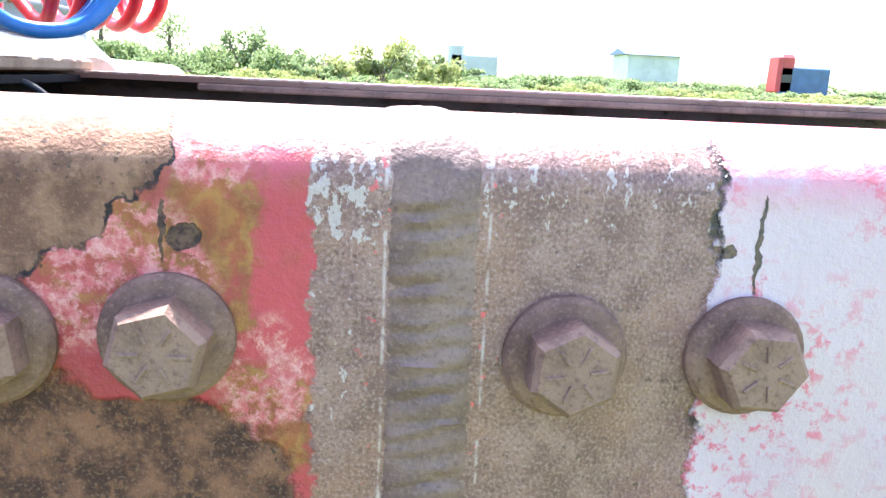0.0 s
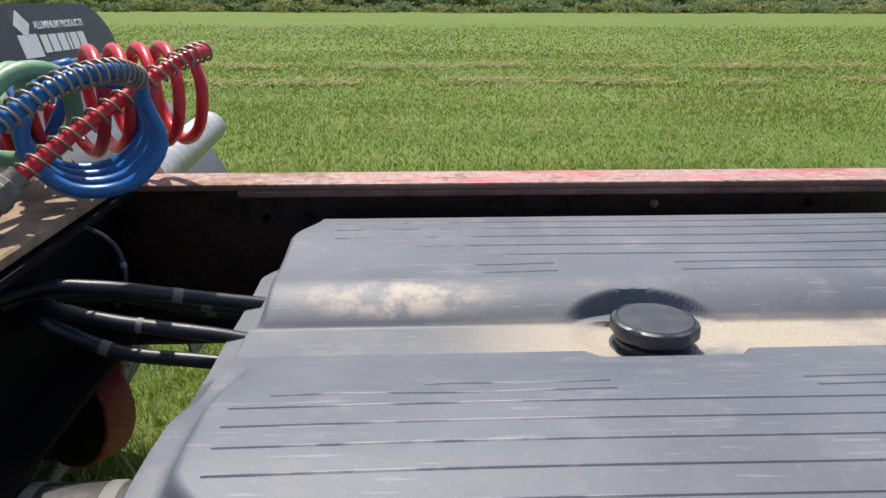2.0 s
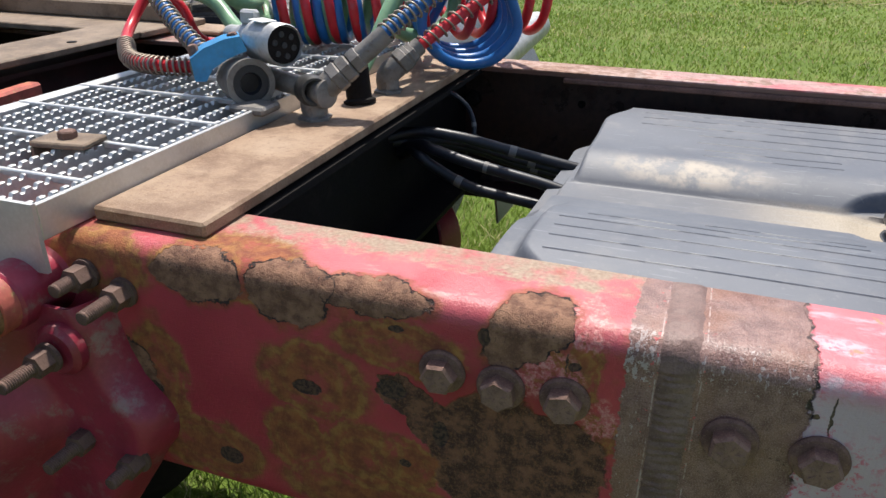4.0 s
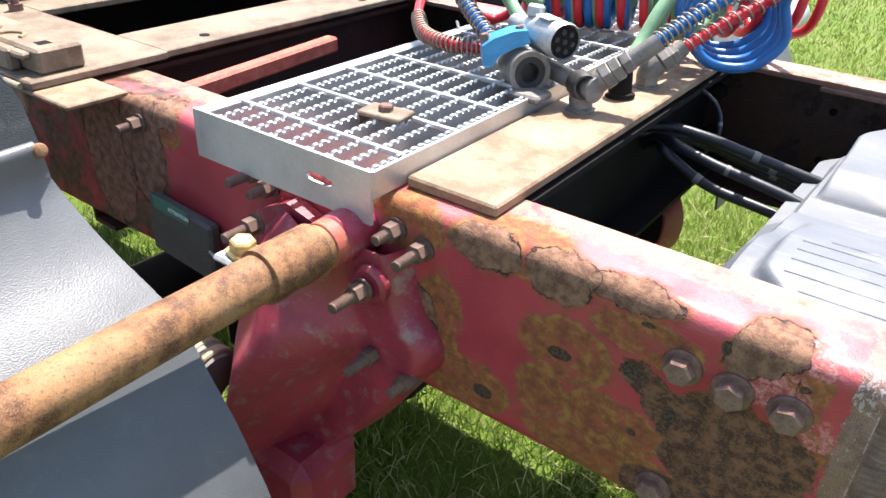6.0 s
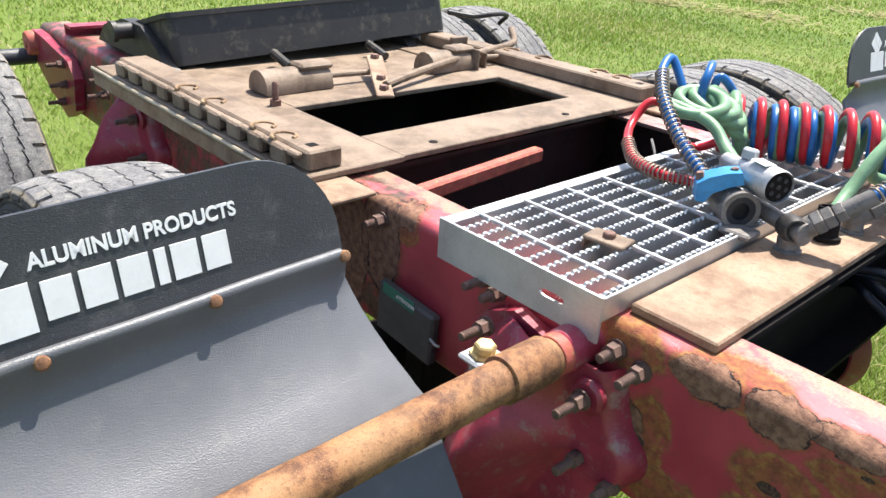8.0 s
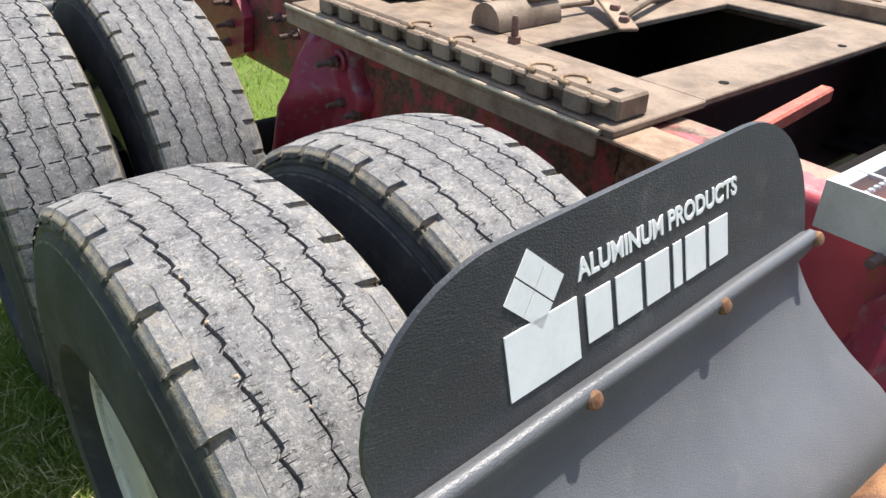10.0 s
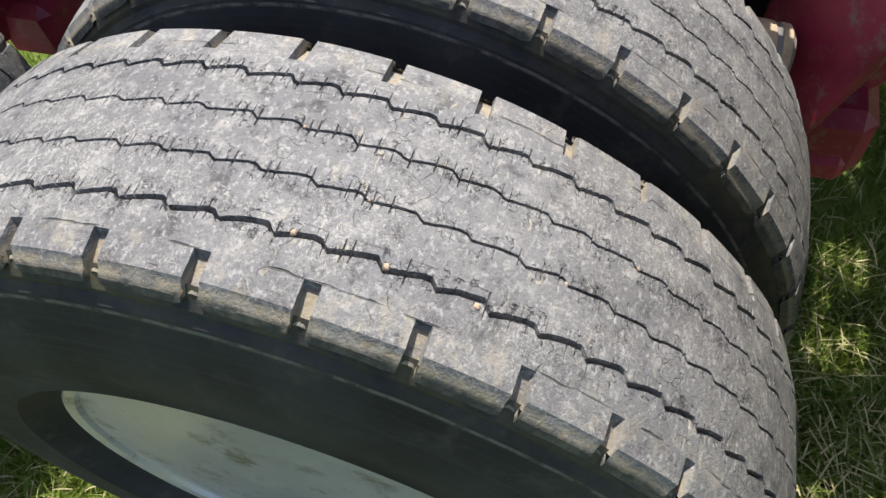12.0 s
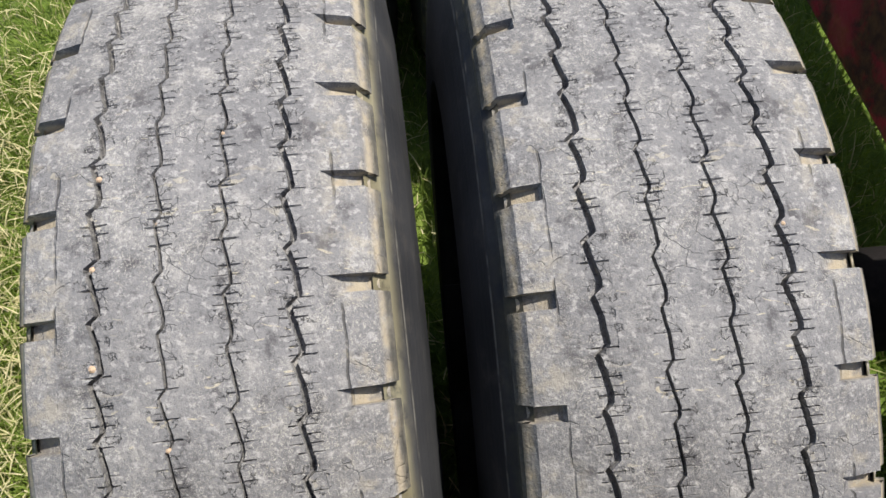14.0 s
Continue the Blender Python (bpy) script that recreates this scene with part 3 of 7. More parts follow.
def cover_plastic(name, ribs):
    k = Mat(name, 0.42)
    big, mid, fine = k.noise(4, 4), k.noise(24, 6, 0.68), k.noise(600, 2)
    c = k.mix(k.step(big, 0.3, 0.7), (0.092, 0.101, 0.122), (0.132, 0.142, 0.165))
    c = k.mix(k.math("MULTIPLY", k.step(mid, 0.5, 0.74), 0.55), c, (0.19, 0.19, 0.195))
    c = k.mix(k.math("MULTIPLY", k.step(k.noise(160, 5, 0.75), 0.56, 0.70), 0.35), c, (0.24, 0.24, 0.24))
    world_co = k.vec("ADD", k.co, (0.3, 0.45, 0.78))
    x, y, z = k.axis(world_co)[0:3]
    off = k.math("ABSOLUTE", k.math("SUBTRACT", y, 0.440))
    sand = k.math("MULTIPLY", k.step(k.math("ADD", off, k.math("MULTIPLY", mid, 0.02)), 0.060, 0.036), k.step(z, 0.9345, 0.9305))
    c = k.mix(k.math("MULTIPLY", sand, k.math("MULTIPLY", k.step(k.noise(9, 5), 0.15, 0.5), k.lerp(k.step(x, 0.0, 0.20), 0.06, 0.9))), c, k.mix(k.step(fine, 0.35, 0.65), (0.34, 0.285, 0.21), (0.46, 0.39, 0.30)))
    scuff = k.math("MULTIPLY", k.step(k.vec("LENGTH", k.vec("DIVIDE", k.vec("SUBTRACT", world_co, (-0.01, 0.505, 0.945)), (0.13, 0.032, 0.05))), 1.0, 0.35), k.step(mid, 0.40, 0.60))
    c = k.mix(k.math("MULTIPLY", scuff, 0.8), c, (0.44, 0.37, 0.29))
    scr = k.step(k.noise(60, 2, 0.5, k.stretch(k.co, (0.25, 4.0, 1.0))), 0.66, 0.70)
    c = k.mix(k.math("MULTIPLY", scr, 0.3), c, (0.32, 0.33, 0.34))
    if ribs:
        wear = k.math("MULTIPLY", k.math("MULTIPLY", k.step(x, -0.10, -0.04), k.step(x, 0.16, 0.08)), k.step(k.noise(20, 4), 0.40, 0.55))
        c = k.mix(k.math("MULTIPLY", wear, 0.5), c, (0.55, 0.53, 0.50))
    return k.done(c, k.lerp(mid, 0.46, 0.66), k.bump(k.math("ADD", fine, k.math("MULTIPLY", mid, 0.5)), 0.14, 0.001))


TR, TW = 0.4755, 0.204            # tyre radius, tread width
PITCH = 44


def tread_rubber():
    k = Mat("dusty_worn_tread", 0.85, spec=0.3)
    big, mid, fine = k.noise(6, 4), k.noise(42, 6, 0.72), k.noise(420, 3, 0.65)
    c = k.mix(k.step(big, 0.3, 0.7), (0.128, 0.125, 0.127), (0.182, 0.179, 0.180))
    c = k.mix(k.math("MULTIPLY", k.step(mid, 0.52, 0.68), 0.6), c, (0.33, 0.318, 0.298))
    c = k.mix(k.math("MULTIPLY", k.step(mid, 0.48, 0.34), 0.8), c, (0.060, 0.057, 0.060))
    straw = k.step(k.noise(150, 2, 0.5, k.stretch(k.co, (1.0, 0.35, 0.6)), 1.2), 0.66, 0.69)
    c = k.mix(k.math("MULTIPLY", straw, k.math("MULTIPLY", k.step(big, 0.45, 0.65), 0.6)), c, (0.46, 0.41, 0.29))
    hay = k.math("ABSOLUTE", k.math("SUBTRACT", k.noise(190, 2, 0.5, dist=1.8), 0.5))
    hay = k.math("MULTIPLY", k.step(hay, 0.020, 0.006), k.step(k.noise(13, 4, 0.6), 0.42, 0.60))
    c = k.mix(k.math("MULTIPLY", hay, 0.6), c, (0.46, 0.44, 0.38))
    c = k.mix(k.math("MULTIPLY", k.step(k.noise(240, 4, 0.7, k.stretch(k.co, (1.0, 0.7, 1.0))), 0.52, 0.66), 0.55), c, (0.40, 0.388, 0.37))
    c = k.mix(k.math("MULTIPLY", k.step(fine, 0.46, 0.32), 0.5), c, (0.075, 0.075, 0.078))
    ln = k.math("ABSOLUTE", k.math("SUBTRACT", k.noise(95, 3, 0.6, dist=2.5), 0.5))
    scrib = k.math("MULTIPLY", k.step(ln, 0.022, 0.004), k.step(k.noise(20, 4, 0.6), 0.46, 0.62))
    c = k.mix(k.math("MULTIPLY", scrib, 0.55), c, (0.42, 0.40, 0.35))
    cr = k.cells(70, k.vec("ADD", k.co, k.vec("SCALE", k.noise(60, 3, color=True), 0.012)), "DISTANCE_TO_EDGE")
    cracks = k.math("MULTIPLY", k.step(cr, 0.03, 0.0), k.step(k.noise(30, 3), 0.56, 0.64))
    c = k.mix(k.math("MULTIPLY", cracks, 0.35), c, (0.04, 0.04, 0.042))
    x, y, z = k.axis()[0:3]
    rad = k.math("SQRT", k.math("ADD", k.math("MULTIPLY", x, x), k.math("MULTIPLY", z, z)))
    # short wandering sipes on both sides of the four grooves
    g = k.math("MINIMUM", k.math("MAXIMUM", k.math("ROUND", k.math("DIVIDE", k.math("ADD", y, 0.060), 0.0387)), 0.0), 3.0)
    d = k.math("SUBTRACT", k.math("ADD", y, 0.060), k.math("MULTIPLY", g, 0.0387))
    turn = k.math("MULTIPLY", k.math("ARCTAN2", z, x), 7.4 * PITCH / (2 * math.pi))
    side = k.math("SIGN", d)
    turn = k.math("ADD", k.math("ADD", turn, k.math("MULTIPLY", k.math("ADD", g, k.math("MULTIPLY", side, 0.4)), 3.37)), k.math("MULTIPLY", k.math("SUBTRACT", k.noise(140, 3, 0.6), 0.5), 2.8))
    rn = k.t.nodes.new("ShaderNodeTexWhiteNoise")
    rn.noise_dimensions = "1D"
    k.put(rn.inputs["W"], k.math("ADD", k.math("FLOOR", turn), k.math("MULTIPLY", k.math("ADD", g, side), 71.3)))
    far = k.math("MULTIPLY_ADD", k.math("POWER", rn.outputs["Value"], 1.6), 0.0125, 0.0015)
    reach = k.step(k.math("SUBTRACT", far, k.math("ABSOLUTE", d)), -0.0004, 0.0014)
    line = k.step(k.math("ABSOLUTE", k.math("SUBTRACT", k.math("FRACT", turn), 0.5)), 0.075, 0.025)
    sipes = k.math("MULTIPLY", line, reach)
    c = k.mix(k.math("MULTIPLY", sipes, 0.75), c, (0.028, 0.027, 0.028))
    # a worn hairline near each shoulder
    seam = k.math("ABSOLUTE", k.math("SUBTRACT", k.math("ABSOLUTE", k.math("ADD", y, k.math("MULTIPLY", k.math("SUBTRACT", k.noise(70, 3), 0.5), 0.004))), 0.0835))
    seam = k.math("MULTIPLY", k.step(seam, 0.0011, 0.0004), k.step(k.noise(22, 4), 0.50, 0.58))
    c = k.mix(k.math("MULTIPLY", seam, 0.75), c, (0.035, 0.033, 0.031))
    packed = k.math("MULTIPLY", k.step(rad, 0.4660, 0.4615), k.step(k.math("ABSOLUTE", y), 0.080, 0.084))
    c = k.mix(k.math("MULTIPLY", packed, k.lerp(k.step(k.noise(90, 4), 0.35, 0.6), 0.15, 0.75)), c, (0.33, 0.275, 0.185))
    flank = k.math("MULTIPLY", k.step(k.math("ABSOLUTE", y), 0.1065, 0.1095), k.lerp(k.step(k.noise(60, 5, 0.7), 0.35, 0.6), 0.6, 0.95))
    edge = k.math("MULTIPLY", k.step(k.math("ABSOLUTE", y), 0.066, 0.092), k.step(k.noise(46, 6, 0.75), 0.50, 0.62))
    c = k.mix(k.math("MULTIPLY", edge, 0.45), c, (0.34, 0.305, 0.235))
    c = k.mix(flank, c, (0.062, 0.060, 0.052))
    h = k.math("SUBTRACT", k.math("ADD", k.math("MULTIPLY", fine, 0.9), k.math("MULTIPLY", mid, 1.3)), k.math("MULTIPLY", cracks, 0.9))
    h = k.math("SUBTRACT", h, k.math("MULTIPLY", k.math("MAXIMUM", sipes, seam), 2.2))
    return k.done(c, 0.85, k.bump(h, 0.65, 0.0016))


def side_rubber():
    k = Mat("dark_tyre_sidewall", 0.7, spec=0.22)
    big, fine = k.noise(10, 5), k.noise(300, 3)
    c = k.mix(k.step(big, 0.3, 0.7), (0.021, 0.022, 0.025), (0.044, 0.045, 0.049))
    c = k.mix(k.math("MULTIPLY", k.step(k.noise(30, 5, 0.7), 0.52, 0.72), 0.35), c, (0.11, 0.10, 0.088))
    x, y, z = k.axis()[0:3]
    rad = k.math("SQRT", k.math("ADD", k.math("MULTIPLY", x, x), k.math("MULTIPLY", z, z)))
    ring = k.noise(1.0, 3, 0.6, k.vec("SCALE", (0, 0, 150.0), rad))
    c = k.mix(k.math("MULTIPLY", k.step(ring, 0.48, 0.66), 0.22), c, (0.085, 0.080, 0.074))
    c = k.mix(k.math("MULTIPLY", k.math("MULTIPLY", k.math("MULTIPLY", k.step(rad, 0.436, 0.444), k.step(y, 0.0, 0.01)), k.step(k.noise(38, 5, 0.7), 0.30, 0.52)), 0.85), c, (0.25, 0.23, 0.15))
    c = k.mix(k.math("MULTIPLY", k.step(rad, 0.425, 0.455), k.math("MULTIPLY", k.step(k.noise(24, 5, 0.7), 0.30, 0.62), 0.7)), c, (0.125, 0.108, 0.062))
    rib = k.math("ABSOLUTE", k.math("SUBTRACT", k.math("ADD", rad, k.math("MULTIPLY", k.math("SUBTRACT", k.noise(40, 3), 0.5), 0.002)), 0.4310))
    rib = k.step(rib, 0.0022, 0.0008)
    c = k.mix(k.math("MULTIPLY", rib, k.math("MULTIPLY", k.step(k.noise(55, 4, 0.7), 0.36, 0.60), 0.7)), c, (0.20, 0.19, 0.165))
    return k.done(c, 0.7, k.bump(k.math("ADD", k.math("ADD", fine, k.math("MULTIPLY", ring, 1.5)), k.math("MULTIPLY", rib, 1.5)), 0.3, 0.0012))


def grass_mat(name, blade):
    k = Mat(name, 0.75, spec=0.2)
    big, mid = k.noise(0.35, 4, v=k.stretch(k.co, (0.25, 1.0, 1.0))), k.noise(2.2, 6, 0.7)
    c = k.mix(k.step(big, 0.3, 0.7), (0.121, 0.190, 0.027), (0.158, 0.230, 0.035))
    c = k.mix(k.math("MULTIPLY", k.step(mid, 0.48, 0.70), 0.6), c, (0.230, 0.284, 0.066))
    swath = k.noise(0.9, 4, 0.6, k.stretch(k.co, (0.12, 1.0, 1.0)))
    c = k.mix(k.math("MULTIPLY", k.step(swath, 0.50, 0.66), 0.5), c, (0.245, 0.270, 0.085))
    c = k.mix(k.math("MULTIPLY", k.step(swath, 0.46, 0.30), 0.5), c, (0.085, 0.150, 0.022))
    c = k.mix(k.math("MULTIPLY", k.step(k.noise(14, 6, 0.75, k.stretch(k.co, (1.0, 0.6, 1.0))), 0.52, 0.66), 0.55), c, (0.062, 0.108, 0.017))
    c = k.mix(k.math("MULTIPLY", k.step(k.noise(34, 4, 0.7), 0.56, 0.68), 0.4), c, (0.297, 0.346, 0.109))
    if not blade:
        c = k.vec("SCALE", c, 0.80)
        return k.done(c, 0.85, k.bump(k.noise(26, 6, 0.7), 0.8, 0.03))
    r = k.t.nodes.new("ShaderNodeNewGeometry").outputs["Random Per Island"]
    c = k.mix(k.math("MULTIPLY", r, 0.8), c, (0.260, 0.346, 0.061))
    c = k.mix(k.step(r, 0.80, 0.86), c, (0.535, 0.480, 0.256))
    k.done(c, 0.7)
    tr = k.t.nodes.new("ShaderNodeBsdfTranslucent")
    k.put(tr.inputs[0], c)
    mx = k.t.nodes.new("ShaderNodeMixShader")
    mx.inputs[0].default_value = 0.42
    out = k.t.nodes["Material Output"]
    k.t.links.new(k.b.outputs[0], mx.inputs[1])
    k.t.links.new(tr.outputs[0], mx.inputs[2])
    k.t.links.new(mx.outputs[0], out.inputs[0])
    return k.m


def leaf_mat(name, a, b, glow=0.45):
    k = Mat(name, 0.7, spec=0.25)
    r = k.t.nodes.new("ShaderNodeNewGeometry").outputs["Random Per Island"]
    c = k.mix(r, a, b)
    k.done(c, 0.7)
    tr = k.t.nodes.new("ShaderNodeBsdfTranslucent")
    k.put(tr.inputs[0], c)
    mx = k.t.nodes.new("ShaderNodeMixShader")
    mx.inputs[0].default_value = glow
    k.t.links.new(k.b.outputs[0], mx.inputs[1])
    k.t.links.new(tr.outputs[0], mx.inputs[2])
    k.t.links.new(mx.outputs[0], k.t.nodes["Material Output"].inputs[0])
    return k.m


# one black plastic in two tones: lit for lower panels, shaded for upper
M_FENDER, M_FENDER_UP = fender_plastic("sunlit_black_grained_plastic", (0.090, 0.094, 0.102), (0.128, 0.132, 0.142)), fender_plastic("black_grained_plastic", (0.032, 0.034, 0.038), (0.050, 0.052, 0.056))
M_COVER, M_TREAD, M_SIDE = cover_plastic("grey_black_moulded_plastic", False), tread_rubber(), side_rubber()
M_RIB = cover_plastic("scuffed_moulded_ribs", True)
M_GRASS, M_BLADE = grass_mat("mown_grass", False), grass_mat("grass_blades", True)
M_STRAW = leaf_mat("dry_hay", (0.26, 0.24, 0.10), (0.46, 0.41, 0.21))
M_CLIP = leaf_mat("dry_clippings", (0.48, 0.44, 0.22), (0.70, 0.62, 0.36))
M_LEAF = leaf_mat("hedge_leaves", (0.13, 0.20, 0.075), (0.28, 0.34, 0.15))
M_LEAF2 = leaf_mat("pale_weeds", (0.20, 0.24, 0.07), (0.34, 0.36, 0.14))
M_BARK = rust("bark", (0.16, 0.12, 0.09), (0.08, 0.06, 0.045), (0.22, 0.17, 0.12), 0.9, 8)
M_RIM = simple("pale_painted_wheel", (0.63, 0.62, 0.63), 0.33, 0.35, 0.18, 8, 0.08, 200, (0.20, 0.165, 0.11), 0.95)
M_FIT = simple("weathered_cast_fitting", (0.235, 0.215, 0.195), 0.52, 0.25, 0.45, 45, 0.35, 260, (0.12, 0.08, 0.05), 0.85)


# ---- the chassis ----
GZ, H, MID = 0.09, 1.0, 0.432           # ground, top of the rails, the truck's middle line


def rail_profile(sign):
    """The channel's outline in (y, z): web outside, flanges inwards, rounded outer corners."""
    y0 = 0.0 if sign > 0 else 2 * MID
    w, d, t, r = 0.088, 0.235, 0.008, 0.018
    out = []
    for k in range(7):
        a = math.pi / 2 * k / 6
        out.append((r - r * math.cos(a), H - r + r * math.sin(a)))
    out += [(w, H), (w, H - t), (t + 0.01, H - t), (t, H - t - 0.01), (t, H - d + t + 0.01), (t + 0.01, H - d + t), (w, H - d + t), (w, H - d)]
    for k in range(7):
        a = math.pi / 2 * k / 6
        out.append((r - r * math.sin(a), H - d + r - r * math.cos(a)))
    return [(y0 + sign * a, b) for a, b in out]


def rail(sign, x0, x1, material, label):
    prof = rail_profile(sign)
    xs = [x0 + (x1 - x0) * i / 120 for i in range(121)]
    g = Geo()
    n = len(prof)
    vs = [(x, y, z) for x in xs for y, z in prof]
    fs = [(i * n + k, i * n + (k + 1) % n, (i + 1) * n + (k + 1) % n, (i + 1) * n + k) for i in range(len(xs) - 1) for k in range(n)]
    fs += [tuple(range(n))[::-1], tuple((len(xs) - 1) * n + k for k in range(n))]
    g.add(vs, fs)
    return solid("frame_rail", g, material, label, "frame rail", "chassis rails", smooth=40)


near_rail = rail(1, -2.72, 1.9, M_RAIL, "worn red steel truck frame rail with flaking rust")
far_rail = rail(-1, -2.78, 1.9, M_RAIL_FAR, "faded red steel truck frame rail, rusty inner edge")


def hex_bolt(length=0.0):
    """A flanged hex bolt along -y from the origin, with a nut end if length is given."""
    g = Geo()
    g.turned([(0.0186, 0), (0.0186, 0.0018), (0.0172, 0.0035), (0.0130, 0.0045)], (0, 0, 0), (0, -1, 0), 28)
    hexa = [(0.0138 * math.cos(math.pi / 3 * k + 0.3), 0.0138 * math.sin(math.pi / 3 * k + 0.3)) for k in range(6)]
    top = [(0.0118 * math.cos(math.pi / 3 * k + 0.3), 0.0118 * math.sin(math.pi / 3 * k + 0.3)) for k in range(6)]
    vs = [(a, -0.003, b) for a, b in hexa] + [(a, -0.0125, b) for a, b in hexa] + [(a, -0.0145, b) for a, b in top]
    fs = [(k, (k + 1) % 6, 6 + (k + 1) % 6, 6 + k) for k in range(6)] + [(6 + k, 6 + (k + 1) % 6, 12 + (k + 1) % 6, 12 + k) for k in range(6)] + [(12, 13, 14, 15, 16, 17)]
    g.add(vs, fs)
    for k in range(6):                                  # raised grade marks on the head
        a = math.pi / 3 * k
        g.box((0.0035, -0.0152, -0.0005), (0.0085, -0.0143, 0.0005), 0.0002, Matrix.Rotation(a, 4, "Y"))
    return g.mesh("bolt", smooth=30)


def stud_nut(length):
    """A stud with a flanged nut along -y."""
    g = Geo()
    g.turned([(0.0135, 0), (0.0135, 0.003), (0.011, 0.004)], (0, 0, 0), (0, -1, 0), 20)
    hexa = [(0.0110 * math.cos(math.pi / 3 * k), 0.0110 * math.sin(math.pi / 3 * k)) for k in range(6)]
    vs = [(a, -0.003, b) for a, b in hexa] + [(a, -0.018, b) for a, b in hexa]
    g.add(vs, [(k, (k + 1) % 6, 6 + (k + 1) % 6, 6 + k) for k in range(6)] + [(6, 7, 8, 9, 10, 11)])
    prof = [(0.0062, 0.015)]
    h = 0.018
    while h < length - 0.002:
        prof += [(0.0064, h), (0.0056, h + 0.001)]
        h += 0.002
    prof += [(0.0062, length - 0.001), (0.0053, length)]
    g.turned(prof, (0, 0, 0), (0, -1, 0), 14)
    return g.mesh("stud", smooth=30)


BOLT, STUD, STUD_LONG = hex_bolt(), stud_nut(0.036), stud_nut(0.048)
for x, z, turn in ((-0.147, 0.944, 12), (-0.103, 0.941, 40), (-0.0575, 0.942, 3), (0.050, 0.9375, -8), (0.1027, 0.938, 22), (-0.146, 0.797, 9), (-0.102, 0.790, 31)):
    b = part("bolt", BOLT, M_BOLT, near_rail, "rusty flanged hex bolt", at=(x, -0.0005, z))
    b.rotation_euler = (0, radians(turn), 0)
    b.scale = (0.955, 1, 0.955)
for x, z, m in ((-0.429, 0.955, STUD_LONG), (-0.466, 0.966, STUD), (-0.683, 0.968, STUD_LONG), (-0.661, 0.955, STUD), (-0.922, 0.968, STUD), (-1.22, 0.95, STUD), (-1.30, 0.95, STUD), (-2.1, 0.95, STUD), (-2.18, 0.93, STUD)):
    part("stud", m, M_STUD, near_rail, "rusty stud and nut", at=(x, -0.0005, z))

for x, z in ((0.381, 0.946), (-0.20, 0.93), (-0.20, 0.84), (0.62, 0.946)):
    part("bolt", Geo().turned([(0.0068, 0), (0.0068, 0.002), (0.005, 0.003), (0.005, 0.007), (0.004, 0.008)], (x, 2 * MID - 0.0078, z), (0, -1, 0), 8), M_BRASS if x == 0.381 else M_DARK, far_rail, "small bolt head" if x != 0.381 else "pale yellow bolt head")

part("flange_liner", Geo().box((-0.22, 0.7725, 0.9825), (1.88, 0.7900, 0.9915), 0.002), M_LINER, far_rail, "brown rusty liner under the flange edge")

# the weld bead that wraps the rail
path = [(0.0, 0.765 + 0.217 * k / 150) for k in range(150)] + [(a, b) for a, b in rail_profile(1)[0:7]] + [(0.018 + 0.069 * k / 16, H) for k in range(1, 17)]
rows = []
cx, cz = 0.018, H - 0.018
for i, (y, z) in enumerate(path):
    ny, nz = (-1, 0) if z < cz else ((0, 1) if y > cx else Vector((y - cx, z - cz)).normalized())
    row = []
    for j in range(11):
        u = j / 10
        lift = 0.0026 * math.sin(math.pi * u) ** 0.5 * (0.74 + 0.20 * math.sin(i * 1.35 + 1.6 * math.cos(3.1 * u) + 2.6 * noise.noise(Vector((i * 0.2, u, 7)))) + 0.55 * noise.noise(Vector((i * 0.8, u * 2, 0)))) - 0.0005
        x = -0.001 + 0.026 * u + 0.0012 * noise.noise(Vector((i * 0.35, u, 4)))
        row.append((x, y + ny * lift, z + nz * lift))
    rows.append(row)
M_WELD = rust("weld_steel", (0.185, 0.108, 0.092), (0.105, 0.058, 0.050), (0.27, 0.175, 0.15), 0.55, 70)
part("weld_bead", Geo().sheet(rows), M_WELD, near_rail, "rippled brown weld seam", smooth=60)

# crossmembers between the rails; dark ones have shade in their colour, -1.13 is added
for x, z0, z1, mt, lb in ((-0.42, 0.80, 0.995, M_DARK, "dark steel crossmember under the deck plate"), (-2.50, 0.80, 1.03, M_RED, "red painted rear crossmember"), (-1.62, 0.79, 0.99, M_DARK, "dark steel crossmember under the fifth wheel base"), (-1.13, 0.74, 0.99, M_DIMRED, "near-black red crossmember added under the base plate")):
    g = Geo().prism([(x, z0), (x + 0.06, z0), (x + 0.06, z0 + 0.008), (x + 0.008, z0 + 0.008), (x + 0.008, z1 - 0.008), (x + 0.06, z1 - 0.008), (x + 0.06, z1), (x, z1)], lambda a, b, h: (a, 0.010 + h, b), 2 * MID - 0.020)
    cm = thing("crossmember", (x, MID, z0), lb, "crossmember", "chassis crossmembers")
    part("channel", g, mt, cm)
    for yy in (0.030, 2 * MID - 0.030):
        for zz in (0.05, 0.13):
            part("bolt", Geo().turned([(0.016, 0), (0.016, 0.003), (0.012, 0.004), (0.012, 0.013), (0.010, 0.015)], (x + 0.030, yy, z0 + zz), (0, 1 if yy < MID else -1, 0), 6), M_DARK, cm, "dark bolt head")

# ---- deck plate and grating ----
g = Geo()
g.box((-0.478, 0.030, H), (-0.364, 2 * MID - 0.03, H + 0.0135), 0.0025)
deck_plate = solid("deck_plate", g, M_PLATE, "weathered tan steel plate across the frame rails", "steel plate")

